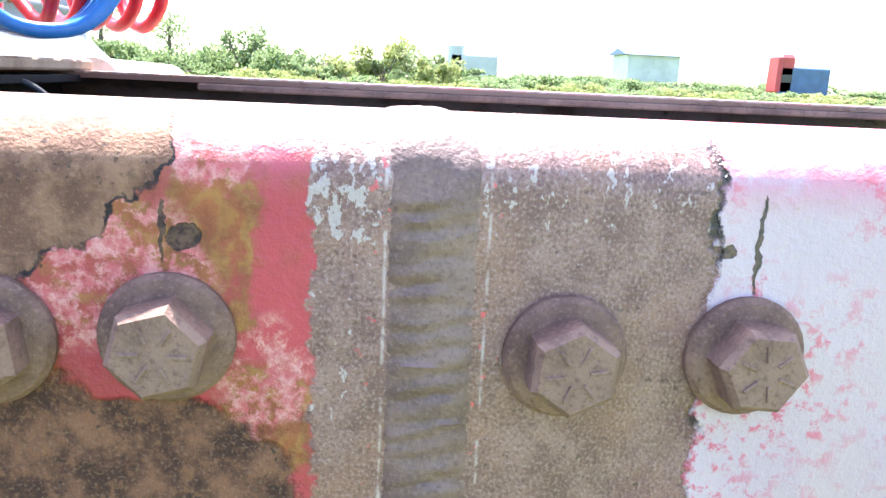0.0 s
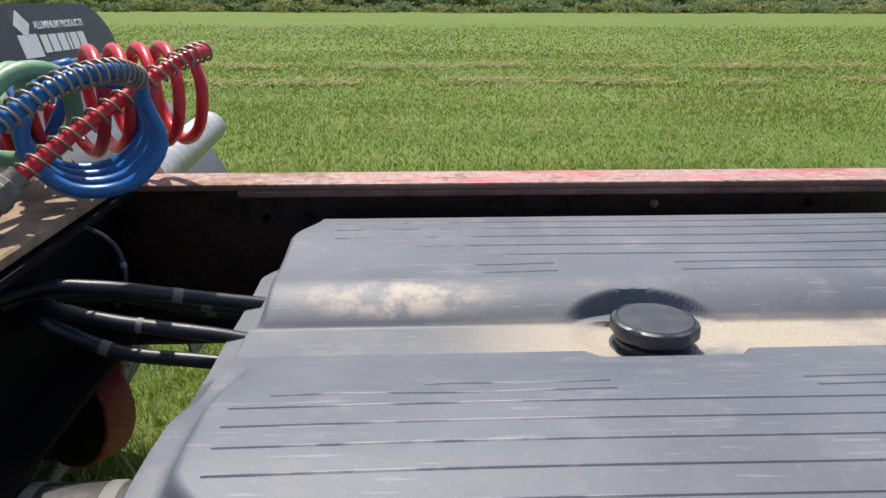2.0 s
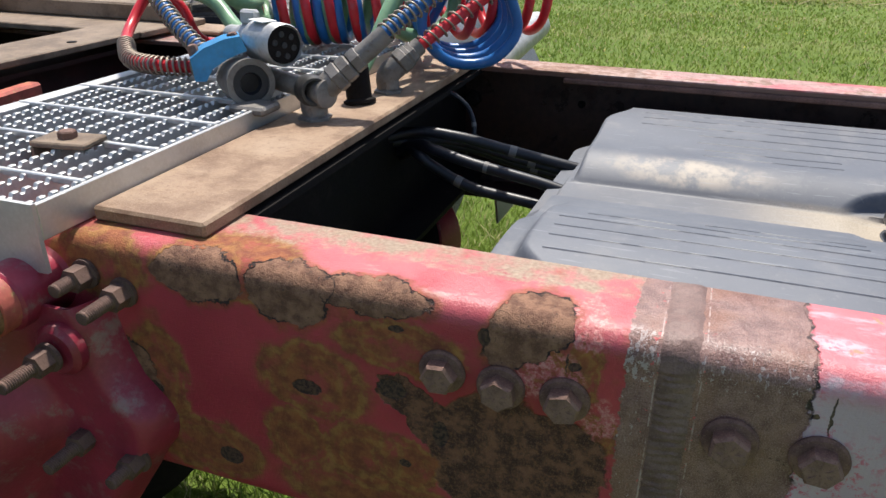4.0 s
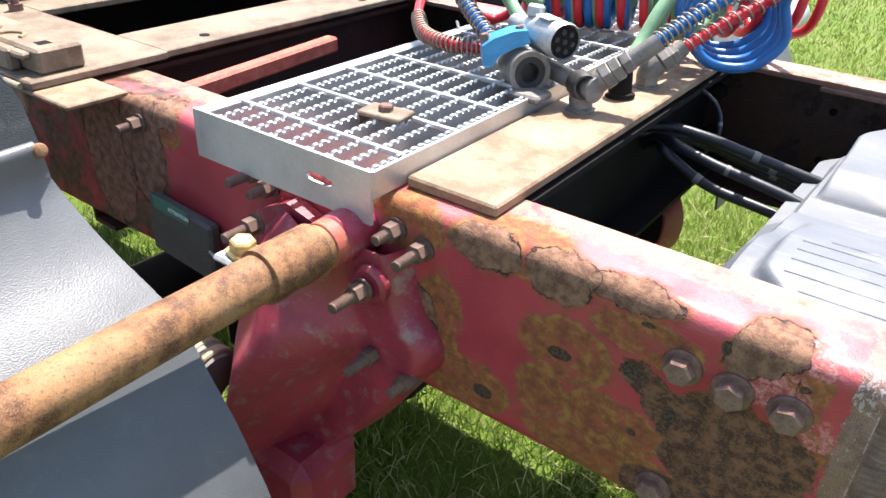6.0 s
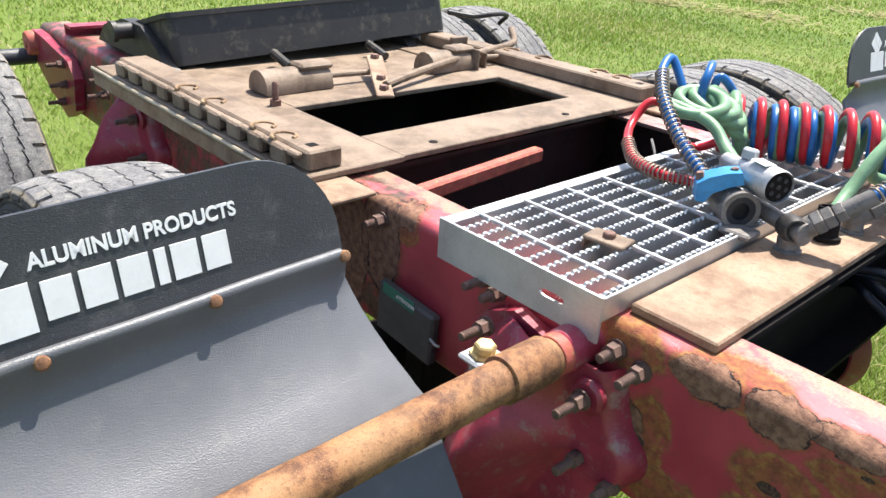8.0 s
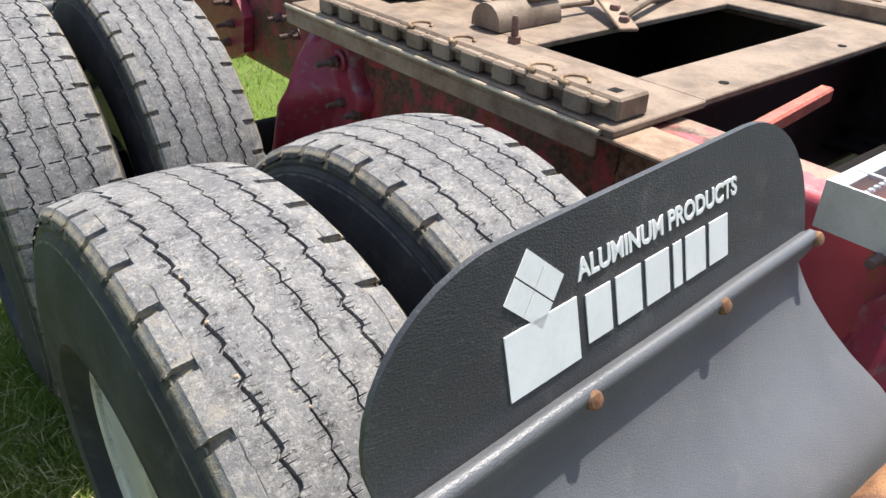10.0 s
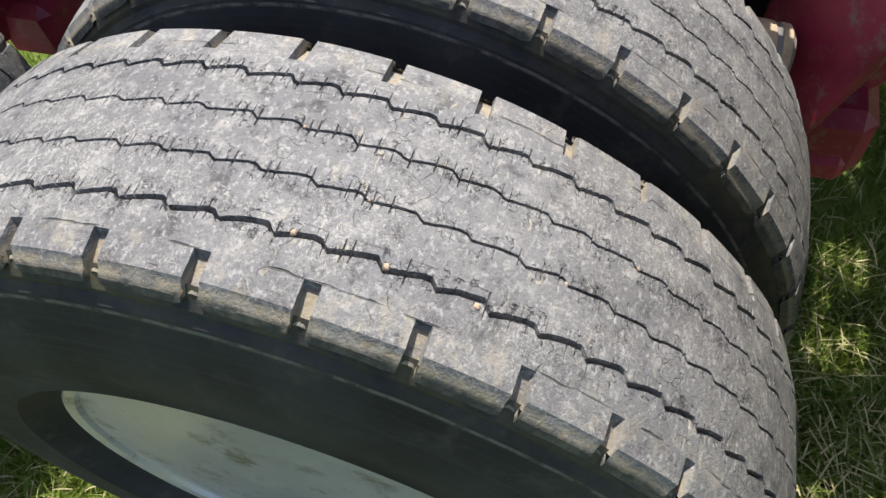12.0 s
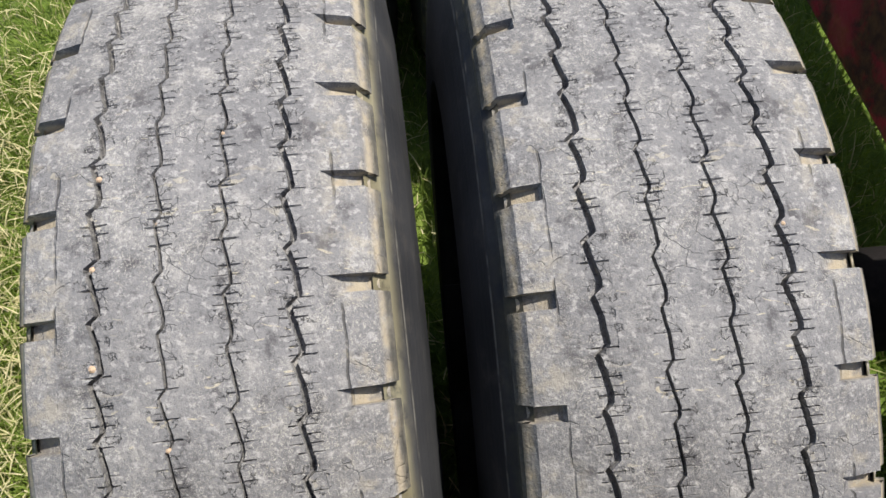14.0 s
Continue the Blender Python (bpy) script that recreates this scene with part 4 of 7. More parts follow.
GX0, GX1, GY0, GY1, GTOP = -0.765, -0.482, -0.020, 0.885, 1.034
grating = thing("deck_grating", (-0.62, MID, H), "serrated aluminium walkway grating across the frame rails", "grating")
g = Geo()
hole = [(-0.5555 + 0.0105 * math.cos(t) + (0.0095 if math.cos(t) > 0 else -0.0095), 1.0045 + 0.0052 * math.sin(t)) for t in [math.pi / 2 - 2 * math.pi * (k + 0.5) / 16 for k in range(16)]]
n = len(hole)
outer_ring = []
for hx, hz in hole:
    dx, dz = hx + 0.5555, hz - 1.0045
    f = min((GX1 + 0.5555) / dx if dx > 0 else (GX0 + 0.5555) / dx, (GTOP - 1.0045) / dz if dz > 0 else (0.973 - 1.0045) / dz)
    outer_ring.append((-0.5555 + dx * f, 1.0045 + dz * f))
vs, fs = [], []
for y in (GY0 - 0.004, GY0):
    vs += [(x, y, z) for x, z in hole] + [(x, y, z) for x, z in outer_ring]
for k in range(n):
    j = (k + 1) % n
    fs += [(k, j, n + j, n + k), (2 * n + k, 3 * n + k, 3 * n + j, 2 * n + j), (k, 2 * n + k, 2 * n + j, j), (n + k, n + j, 3 * n + j, 3 * n + k)]
corners = [(GX0, GTOP), (GX1, GTOP), (GX1, 0.973), (GX0, 0.973)]
for cx, cz in corners:
    near = sorted(range(n), key=lambda k: math.hypot(outer_ring[k][0] - cx, outer_ring[k][1] - cz))
    side = [k for k in range(n) if (abs(outer_ring[k][0] - cx) < 1e-6) != (abs(outer_ring[(k + 1) % n][0] - cx) < 1e-6) and (abs(outer_ring[k][1] - cz) < 1e-6 or abs(outer_ring[(k + 1) % n][1] - cz) < 1e-6)]
    for k in side:
        j = (k + 1) % n
        m0 = len(vs)
        vs += [(cx, GY0 - 0.004, cz), (cx, GY0, cz)]
        fs += [(n + k, n + j, m0), (3 * n + k, m0 + 1, 3 * n + j), (n + k, m0, m0 + 1, 3 * n + k), (n + j, 3 * n + j, m0 + 1, m0)]
g.add(vs, fs)
part("side_plate", g, M_ALU, grating)
for y0 in (GY1,):
    part("side_plate", Geo().box((GX0, y0, 0.99), (GX1, y0 + 0.004, GTOP), 0.0012), M_ALU, grating)
part("end_plate", Geo().box((GX1 - 0.004, GY0, H + 0.001), (GX1, GY1, GTOP - 0.001), 0.001), M_ALU, grating)
part("end_plate", Geo().box((GX0, GY0, H + 0.001), (GX0 + 0.022, GY1, GTOP - 0.001), 0.001), M_ALU, grating)


def serrated_bar():
    """One bearing bar along y with a toothed top edge."""
    top = []
    y, rnd = GY0, random.Random(4)
    while y < GY1 - 0.013:
        j = rnd.uniform(-0.0006, 0.0006)
        top += [(y, GTOP - 0.0008), (y + 0.0058 + j, GTOP - 0.0008), (y + 0.0074 + j, GTOP - 0.0042), (y + 0.0108, GTOP - 0.0042)]
        y += 0.0125
    top.append((GY1, GTOP - 0.001))
    gg, t, zb = Geo(), 0.0024, H + 0.002
    vs, fs = [], []
    for y, z in top:
        vs += [(-t, y, zb), (-t, y, z - 0.0006), (-t + 0.0008, y, z), (t - 0.0008, y, z), (t, y, z - 0.0006), (t, y, zb)]
    for i in range(len(top) - 1):
        for k in range(5):
            fs.append((i * 6 + k, i * 6 + k + 1, (i + 1) * 6 + k + 1, (i + 1) * 6 + k))
    gg.add(vs, fs)
    return gg.mesh("bearing_bar", (0, MID, H), smooth=0)


BAR = serrated_bar()
nb = 9
for i in range(nb):
    x = GX0 + 0.022 + (GX1 - GX0 - 0.026) * (i + 0.7) / (nb - 0.1)
    part("bearing_bar", BAR, M_ALU, grating, at=(x, MID, H))
CROSS = Geo().box((GX0 + 0.004, -0.0028, GTOP - 0.0058), (GX1 - 0.004, 0.0028, GTOP + 0.0006), 0.001).mesh("cross_rod", (-0.62, 0, H))
for i in range(10):
    part("cross_rod", CROSS, M_ALU, grating, at=(-0.62, 0.035 + 0.094 * i, H))
# hold-down clip
clip = thing("grating_clip", (-0.577, 0.112, GTOP), "small rusty hold-down plate bolted on the grating", "clip")
g = Geo().box((-0.03, -0.019, 0.0), (0.03, 0.019, 0.006), 0.0015, Matrix.Translation((-0.577, 0.112, GTOP)) @ Matrix.Rotation(radians(8), 4, "Z"))
g.box((-0.03, -0.019, -0.012), (-0.026, 0.019, 0.0), 0.001, Matrix.Translation((-0.577, 0.112, GTOP)) @ Matrix.Rotation(radians(8), 4, "Z"))
part("plate", g, M_SLIDE, clip)
part("bolt", Geo().turned([(0.009, 0), (0.009, 0.006), (0.0075, 0.0075)], (-0.577, 0.112, GTOP + 0.006), (0, 0, 1), 6), M_BOLT, clip)
part("bolt_hole", Geo().turned([(0.0042, 0), (0.0042, 0.0012)], (GX0 + 0.014, GY0 - 0.0005, 1.012), (0, -1, 0), 14), M_DARK, grating, "dark drilled hole")

# ---- fifth wheel base, slide rails ----
base_x0, base_x1 = -1.62, -1.030
slider = thing("hitch_mount", (-1.3, MID, H + 0.008), "dusty brown fifth wheel base plate across the rails", "base plate")
zb0, zb1 = H + 0.008, H + 0.020
for y0, y1 in ((-0.085, 0.130), (0.745, 0.945)):
    part("side_strip", Geo().box((-1.95, y0, zb0), (base_x1, y1, zb1), 0.002), M_SLIDE, slider)
part("lip_bar", Geo().tube([(-1.97, -0.0885, H + 0.012), (-1.05, -0.0885, H + 0.012)], 0.0045, 10), M_EDGE, slider, "bright worn steel edge")
part("front_bar", Geo().box((-1.165, 0.128, zb0 + 0.0005), (base_x1 - 0.004, 0.747, zb1 + 0.0005), 0.002), M_SLIDE, slider)
part("rear_plate", Geo().box((-1.98, 0.131, zb0 - 0.004), (-1.579, 0.744, zb1 - 0.004), 0.002), M_SLIDE, slider, "shaded dusty rear plate")
part("rear_bar", Geo().box((-1.58, 0.128, zb0 + 0.0005), (-1.402, 0.747, zb1 + 0.001), 0.002), M_SLIDE, slider)
for y in (0.225, 0.61):
    part("bolt_hole", Geo().turned([(0.0085, 0), (0.0085, 0.0012)], (-1.065, y, zb1 + 0.0004), (0, 0, 1), 18), M_DARK, slider, "dark drilled hole")
for yy, s in ((-0.085, 1), (0.865, -1)):
    part("rail_angle", Geo().box((-1.98, yy, H + 0.0003), (-0.945, yy + 0.088, H + 0.0076), 0.002).box((-1.98, yy if s > 0 else yy + 0.080, H - 0.03), (-1.06, yy + (0.008 if s > 0 else 0.088), H + 0.001), 0.002), M_PLATE, slider, "pale bare steel angle")


def rack(y0, y1, name):
    """A toothed locking rack: body with square pockets on the outer face and ring marks on top."""
    t = thing(name, (-1.45, (y0 + y1) / 2, zb1), "dusty brown steel locking rack with square pockets", "locking rack", "fifth wheel locking racks")
    zt = 1.055
    outer = y0 if y0 < MID else y1
    s = 1 if y0 < MID else -1
    gg = Geo()
    gg.box((-1.86, min(outer + s * 0.018, outer + s * 0.085), zb1), (-1.045, max(outer + s * 0.018, outer + s * 0.085), zt), 0.004)
    part("body", gg, M_SLIDE, t)
    n = 10
    for i in range(n):
        x = -1.84 + 0.078 * i
        part("tooth", Geo().box((x, min(outer, outer + s * 0.0185), zb1 - 0.0), (x + 0.046, max(outer, outer + s * 0.0185), zt - 0.003), 0.004), M_SLIDE, t)
        part("tooth_bridge", Geo().box((x + 0.046, min(outer + s * 0.004, outer + s * 0.0185), zt - 0.014), (x + 0.078, max(outer + s * 0.004, outer + s * 0.0185), zt - 0.004), 0.003), M_SLIDE, t)
    for x in (-1.14, -1.21, -1.40, -1.52):
        ring = [(x + 0.021 * math.cos(a), outer + s * 0.030 + 0.021 * math.sin(a), zt + 0.0005) for a in [math.pi * (0.1 + 1.5 * k / 20) for k in range(21)]]
        part("ring_mark", Geo().tube(ring, 0.0035, 8), M_RUST, t)
    part("square_hole", Geo().box((-1.085, outer + s * 0.045 - 0.009, zt - 0.001), (-1.067, outer + s * 0.045 + 0.009, zt + 0.0006), 0.0003), M_DARK, t, "dark square hole")
    return t


rack(-0.078, 0.012, "slide_rack")
rack(0.852, 0.942, "slide_rack")

# fifth wheel: tilted plate on two saddles
fifth = thing("hitch_plate", (-2.05, MID, 1.02), "greasy black fifth wheel plate tipped back on its saddles", "fifth wheel")
tilt = Matrix.Translation((-1.846, 0.492, 1.168)) @ Matrix.Rotation(radians(2.2), 4, "X") @ Matrix.Rotation(radians(-14), 4, "Y") @ Matrix.Diagonal((1, 0.975, 1, 1))
outline = []
for k in range(9):
    a = math.pi / 2 * k / 8
    outline.append((-0.025 + 0.025 * math.sin(a), 0.430 + 0.025 * math.cos(a)))
front = outline + [(a, -b) for a, b in outline[::-1]]
back = [(-0.34, -0.455), (-0.70, -0.40), (-0.72, -0.30), (-0.70, -0.16), (-0.40, -0.05), (-0.40, 0.05), (-0.70, 0.16), (-0.72, 0.30), (-0.70, 0.40), (-0.34, 0.455)]
g = Geo().prism(front[::1] + back, lambda a, b, h: (a, b, -h), 0.012, tilt)
part("top_plate", g, M_GREASE, fifth)
rim = [(a * 0.985 - 0.006, b * 0.985) for a, b in front]
rim = [(-0.34, 0.448)] + rim + [(-0.34, -0.448)]
g = Geo()
vs = [p for a, b in rim for p in ((a, b, -0.012), (a, b, -0.125), (a - 0.014, b * 0.97, -0.125), (a - 0.014, b * 0.97, -0.012))]
fs = [(4 * i + k, 4 * i + 4 + k, 4 * i + 4 + (k + 1) % 4, 4 * i + (k + 1) % 4) for i in range(len(rim) - 1) for k in range(4)]
g.add(vs, fs + [(0, 1, 2, 3), tuple(4 * len(rim) - 1 - k for k in range(4))], tilt)
part("skirt", g, M_GREASE, fifth, smooth=50)
for y in (-0.26, -0.09, 0.09, 0.26):
    part("rib", Geo().box((-0.62, y - 0.006, -0.075), (-0.03, y + 0.006, -0.012), 0.002, tilt), M_GREASE, fifth)
for y in (0.055, 0.80):
    g = Geo()
    g.prism([(-2.28, zb1), (-1.82, zb1), (-1.87, 1.06), (-1.96, 1.105), (-2.08, 1.105), (-2.22, 1.07)], lambda a, b, h: (a, y - 0.02 + h, b), 0.035)
    part("saddle", g, M_GREASE, fifth)
    part("pivot_pin", Geo().turned([(0.02, -0.03), (0.02, 0.06), (0.026, 0.06), (0.026, 0.072)], (-2.02, y, 1.085), (0, 1 if y > MID else -1, 0), 20), M_GREASE, fifth)
g = Geo().tube(curve_through([(-1.74, 0.86, 1.13), (-1.70, 0.93, 1.12), (-1.66, 0.98, 1.13), (-1.68, 1.05, 1.12), (-1.72, 1.06, 1.09)], 6), 0.007, 8)
part("release_handle", g, M_GREASE, fifth)
for y in (0.30, 0.60):
    part("spring_rod", Geo().tube([(-1.78, y, 1.05), (-1.70, y, 1.03)], 0.012, 10), M_GREASE, fifth)

# air lock cylinders lying on the rear bar
def lock_cylinder(y0, y1, label):
    t = thing("lock_cylinder", (-1.53, (y0 + y1) / 2, zb1 + 0.003), label, "lock cylinder", "slide lock cylinders")
    gg = Geo()
    prof = []
    for k in range(9):
        a = math.pi * k / 8
        prof.append((-1.535 + 0.042 * math.cos(a), zb1 + 0.012 + 0.040 * math.sin(a)))
    prof = [(-1.493, zb1 + 0.003)] + prof + [(-1.577, zb1 + 0.003)]
    gg.prism(prof, lambda a, b, h: (a, y0 + h, b), y1 - y0)
    part("housing", gg, M_SLIDE, t)
    gg = Geo().box((-1.560, y0 + 0.55 * (y1 - y0), zb1 + 0.045), (-1.505, y1 + 0.012, zb1 + 0.060), 0.006)
    part("cap", gg, M_SLIDE, t)
    part("push_rod", Geo().tube([(-1.525, y1, zb1 + 0.025), (-1.52, y1 + 0.12, zb1 + 0.022)], 0.007, 10), M_SLIDE, t)
    return t


lock_cylinder(0.12, 0.29, "dusty tan air cylinder housing on the base plate")
lock_cylinder(0.60, 0.74, "dusty tan air cylinder housing beside a bracket")
g = Geo().box((-1.60, 0.742, zb1), (-1.585, 0.80, 1.09), 0.002).box((-1.60, 0.742, zb1), (-1.48, 0.748, 1.075), 0.002).box((-1.60, 0.79, zb1), (-1.50, 0.796, 1.06), 0.002)
solid("rod_bracket", g, M_SLIDE, "dark steel bracket holding the slide rod", "bracket", at=(-1.54, 0.77, zb1))
lever = thing("link_lever", (-1.46, 0.40, 1.05), "dusty flat steel link bar with bolts", "lever")
lm = Matrix.Translation((-1.457, 0.395, 1.048)) @ Matrix.Rotation(math.atan2(-0.128, 0.217), 4, "Z") @ Matrix.Rotation(radians(9), 4, "Y")
part("bar", Geo().box((-0.125, -0.020, -0.004), (0.125, 0.020, 0.004), 0.002, lm), M_PLATE, lever)
for a in (-0.105, 0.03, 0.09):
    part("bolt", Geo().turned([(0.011, 0.004), (0.011, 0.010), (0.009, 0.013)], lm @ Vector((a, 0, 0)), (0, 0, 1), 6), M_BOLT, lever)
solid("slide_rod", Geo().tube(curve_through([(-1.40, 0.37, 1.040), (-1.44, 0.48, 1.045), (-1.50, 0.66, 1.05), (-1.55, 0.86, 1.055), (-1.58, 0.98, 1.06), (-1.63, 1.02, 1.09)], 6), 0.010, 10), M_SLIDE, "thin steel rod across the base plate", "rod", at=(-1.4, 0.37, 1.04))
g = Geo().turned([(0.012, 0), (0.012, 0.012), (0.007, 0.012), (0.007, 0.045), (0.004, 0.05)], (-1.434, 0.105, zb1), (0, 0, 1), 14)
solid("pin_bolt", g, M_BOLT, "rusty upright bolt on the base plate", "bolt", at=(-1.434, 0.105, zb1))
# red bar between the rails
rb = Matrix.Translation((-0.985, 0.28, 0.975)) @ Matrix.Rotation(math.atan2(0.35, -0.04), 4, "Z")
solid("red_bar", Geo().box((-0.20, -0.013, -0.016), (0.185, 0.013, 0.012), 0.004, rb), M_ORANGE, "faded red flaking bar between the frame rails", "bar", at=(-0.985, 0.30, 0.96))
solid("air_line", Geo().tube(curve_through([(-0.95, 0.80, 0.94), (-0.92, 0.74, 0.98), (-0.88, 0.70, 0.95), (-0.90, 0.72, 0.86), (-0.94, 0.78, 0.82)], 8), 0.003, 6), M_GREYBOX, "thin grey cable loop inside the frame", "cable", at=(-0.9, 0.75, 0.9))


# ---- fenders, their pipe, hanger ----
def fender(mirror, label):
    """A quarter fender: a lower panel bent over the pipe and an upper panel riveted on it."""
    s = -1.0 if mirror else 1.0
    Y = (lambda y: 2 * MID - y) if mirror else (lambda y: y)
    t = thing("quarter_fender", (-0.62, Y(-0.49), 0.94), label, "mud fender", "quarter fenders")
    # upper panel
    out = [(-0.716, 1.076), (-0.722, 1.105)]
    for k in range(1, 11):
        a = math.pi / 2 * k / 10
        out.append((-0.722 + 0.115 * (1 - math.cos(a)), 1.105 + 0.085 * math.sin(a)))
    out += [(-0.50, 1.1905), (-0.345, 1.191)]
    for k in range(1, 11):
        a = math.pi / 2 * k / 10
        out.append((-0.345 + 0.100 * math.sin(a), 1.191 - 0.090 * (1 - math.cos(a))))
    out += [(-0.244, 1.076)]
    UP = 0.035 if mirror else 0.0
    lean = lambda z, y=-0.48: -0.660 - 0.26 * (z - 1.09) - 0.07 * (y + 0.6)
    g = Geo().prism(out, lambda a, b, h: (lean(b, a) - h, Y(a), b + UP), 0.0042)
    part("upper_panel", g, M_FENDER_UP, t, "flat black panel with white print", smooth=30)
    # lower panel: rolled lip, slope, fold at the pipe, drop
    prof = [(-0.6660, 1.072), (-0.6630, 1.081), (-0.6580, 1.0865), (-0.6535, 1.0865), (-0.6500, 1.083), (-0.6500, 1.077), (-0.6540, 1.065), (-0.651, 1.045), (-0.642, 1.028), (-0.630, 1.010), (-0.612, 0.990), (-0.588, 0.970), (-0.556, 0.950), (-0.551, 0.945), (-0.546, 0.938), (-0.540, 0.920),
            (-0.515, 0.882), (-0.480, 0.835), (-0.445, 0.77), (-0.418, 0.70), (-0.400, 0.62), (-0.392, 0.55)]
    rows = []
    for i, (x, z) in enumerate(prof):
        f = min(1.0, max(0.0, (1.075 - z) / 0.14))
        r_in = -0.250 + 0.036 * f if z > 0.93 else -0.214
        if z < 0.86:
            r_in = -0.214
        r_out = -0.716 - 0.065 * f
        if i < 5:
            r_in -= 0.004
        rows.append([(x - 0.07 * (r_out + (r_in - r_out) * k / 16 + 0.48) * (1 if z > 0.94 else 0.5) + (0.012 * max(0.0, abs(2 * k / 16 - 1) - 0.85) / 0.15 * -1 if 0.93 < z < 1.05 else 0), Y(r_out + (r_in - r_out) * k / 16), z + UP - 0.0006 * math.sin(k * 0.9)) for k in range(17)])
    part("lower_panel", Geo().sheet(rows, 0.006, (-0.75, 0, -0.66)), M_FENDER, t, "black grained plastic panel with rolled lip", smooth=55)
    for y in (-0.252, -0.407, -0.562, -0.708):
        part("rivet", Geo().turned([(0.0068, -0.003), (0.0068, 0.0006), (0.0052, 0.0028), (0.0020, 0.0036)], (-0.6495 - 0.07 * (y + 0.48), Y(y), 1.079 + UP), (0.85, 0, 0.35), 14), M_RIVET, t, "rusty round rivet")
    # white print: four squares, plain blocks for the brand, two words
    Pr = (lambda a: a + 1.830) if mirror else (lambda a: a)
    print_at = lambda a, b, h: (lean(b, Pr(a) if not mirror else 2 * MID - Pr(a)) + 0.0002 + h, Pr(a), b + UP)
    c0 = Vector((-0.593, 1.1805))
    e1, e2 = Vector((0.0138, -0.0124)), Vector((-0.0112, -0.0124))
    for i in range(2):
        for j in range(2):
            p = c0 + e1 * (1.06 * i) + e2 * (1.06 * j)
            part("printed_square", Geo().prism([tuple(p), tuple(p + e1), tuple(p + e1 + e2), tuple(p + e2)], print_at, 0.0008), M_WHITE, t, smooth=0)
    for x0, w0, h0 in [(-0.619, 0.064, 0.041)] + [(-0.5465, 0.0250, 0.0325), (-0.5160, 0.0275, 0.0325), (-0.4830, 0.0275, 0.0325), (-0.4500, 0.0105, 0.0325), (-0.4345, 0.0260, 0.0325), (-0.4030, 0.0260, 0.0325)]:
        z0 = 1.096 if h0 > 0.04 else 1.102
        part("printed_block", Geo().prism([(x0, z0), (x0 + w0, z0), (x0 + w0, z0 + h0), (x0, z0 + h0)], print_at, 0.0008), M_WHITE, t, smooth=0)
    me = letters("ALUMINUM PRODUCTS", 0.0185, 0.0004)
    wd = max(v.co.x for v in me.vertices)
    for v in me.vertices:
        a, b = -0.552 + v.co.x * (0.189 / wd), 1.1460 + v.co.y
        v.co = Vector((lean(b, Pr(a) if not mirror else 2 * MID - Pr(a)) + 0.0006 + v.co.z, Pr(a), b + UP)) - origin(t)
    part("printed_line", me, M_WHITE, t, "white printed lettering", at=origin(t))
    return t


near_fender = fender(False, "black plastic quarter fender with white print and rusty rivets")
far_fender = fender(True, "black plastic quarter fender standing beyond the far rail")


def fender_pipe(mirror):
    Y = (lambda y: 2 * MID - y) if mirror else (lambda y: y)
    t = thing("fender_pipe", (-0.514, Y(-0.4), 0.955), "rusty tan steel pipe carrying the fender" if not mirror else "grey steel pipe carrying the far fender", "pipe", "fender pipes")
    m1 = M_PIPE if not mirror else M_ZINC
    if mirror:
        part("tube", Geo().turned([(0.026, 0.02), (0.026, 0.50), (0.032, 0.50), (0.032, 0.0), (0.026, 0.0)], (-0.375, 0.87, 0.985), (-0.06, 1, -0.01), 28), m1, t)
        part("saddle", Geo().box((-0.42, 0.865, 0.955), (-0.33, 0.90, 0.990), 0.006), M_RED, t)
        return t
    part("tube", Geo().tube([(-0.514, Y(-0.045 - 0.03 * k), 0.954 + 0.0008 * k - 0.0011 * max(0, k - 4)) for k in range(28)], 0.0245, 28), m1, t)
    part("sleeve", Geo().turned([(0.0245, 0), (0.0290, 0.0015), (0.0290, 0.072), (0.0245, 0.0735)], (-0.514, Y(-0.150), 0.9565), (0, 1 if not mirror else -1, 0), 28), m1, t)
    part("red_collar", Geo().turned([(0.0252, 0), (0.0262, 0.001), (0.0262, 0.016), (0.0252, 0.017)], (-0.514, Y(-0.066), 0.955), (0, 1 if not mirror else -1, 0), 28), M_ORANGE, t, "pink-red painted collar")
    part("socket", Geo().turned([(0.026, 0), (0.0285, 0.003), (0.0285, 0.046), (0.032, 0.05)], (-0.514, Y(-0.050), 0.954), (0, 1 if not mirror else -1, 0), 28), M_RED, t, "red painted pipe socket")
    if not mirror:
        b = part("clamp_bolt", Geo().turned([(0.018, 0), (0.018, 0.003), (0.0135, 0.004), (0.0135, 0.014), (0.011, 0.016)], (-0.562, -0.128, 0.958), (0.1, 0, 1), 6), M_BRASS, t, "yellow zinc hex bolt")
        part("clamp_ear", Geo().box((-0.585, -0.150, 0.949), (-0.530, -0.105, 0.957), 0.003), M_ZINC, t)
        part("clamp_nut", Geo().turned([(0.016, 0), (0.016, -0.010), (0.012, -0.012)], (-0.56, -0.13, 0.945), (0, 0, 1), 6), M_ZINC, t)
    return t


fender_pipe(False)
fender_pipe(True)

# cast suspension hanger on the near web
hanger = thing("suspension_hanger", (-0.50, -0.06, 0.60), "red painted cast suspension hanger bolted to the rail", "hanger", "suspension hangers")
def along(pairs, t):
    """The value at t on a line through (t, value) pairs."""
    for (a, p), (b, q) in zip(pairs, pairs[1:]):
        if a >= t >= b:
            return p + (q - p) * (a - t) / (a - b)
    return pairs[-1][1]


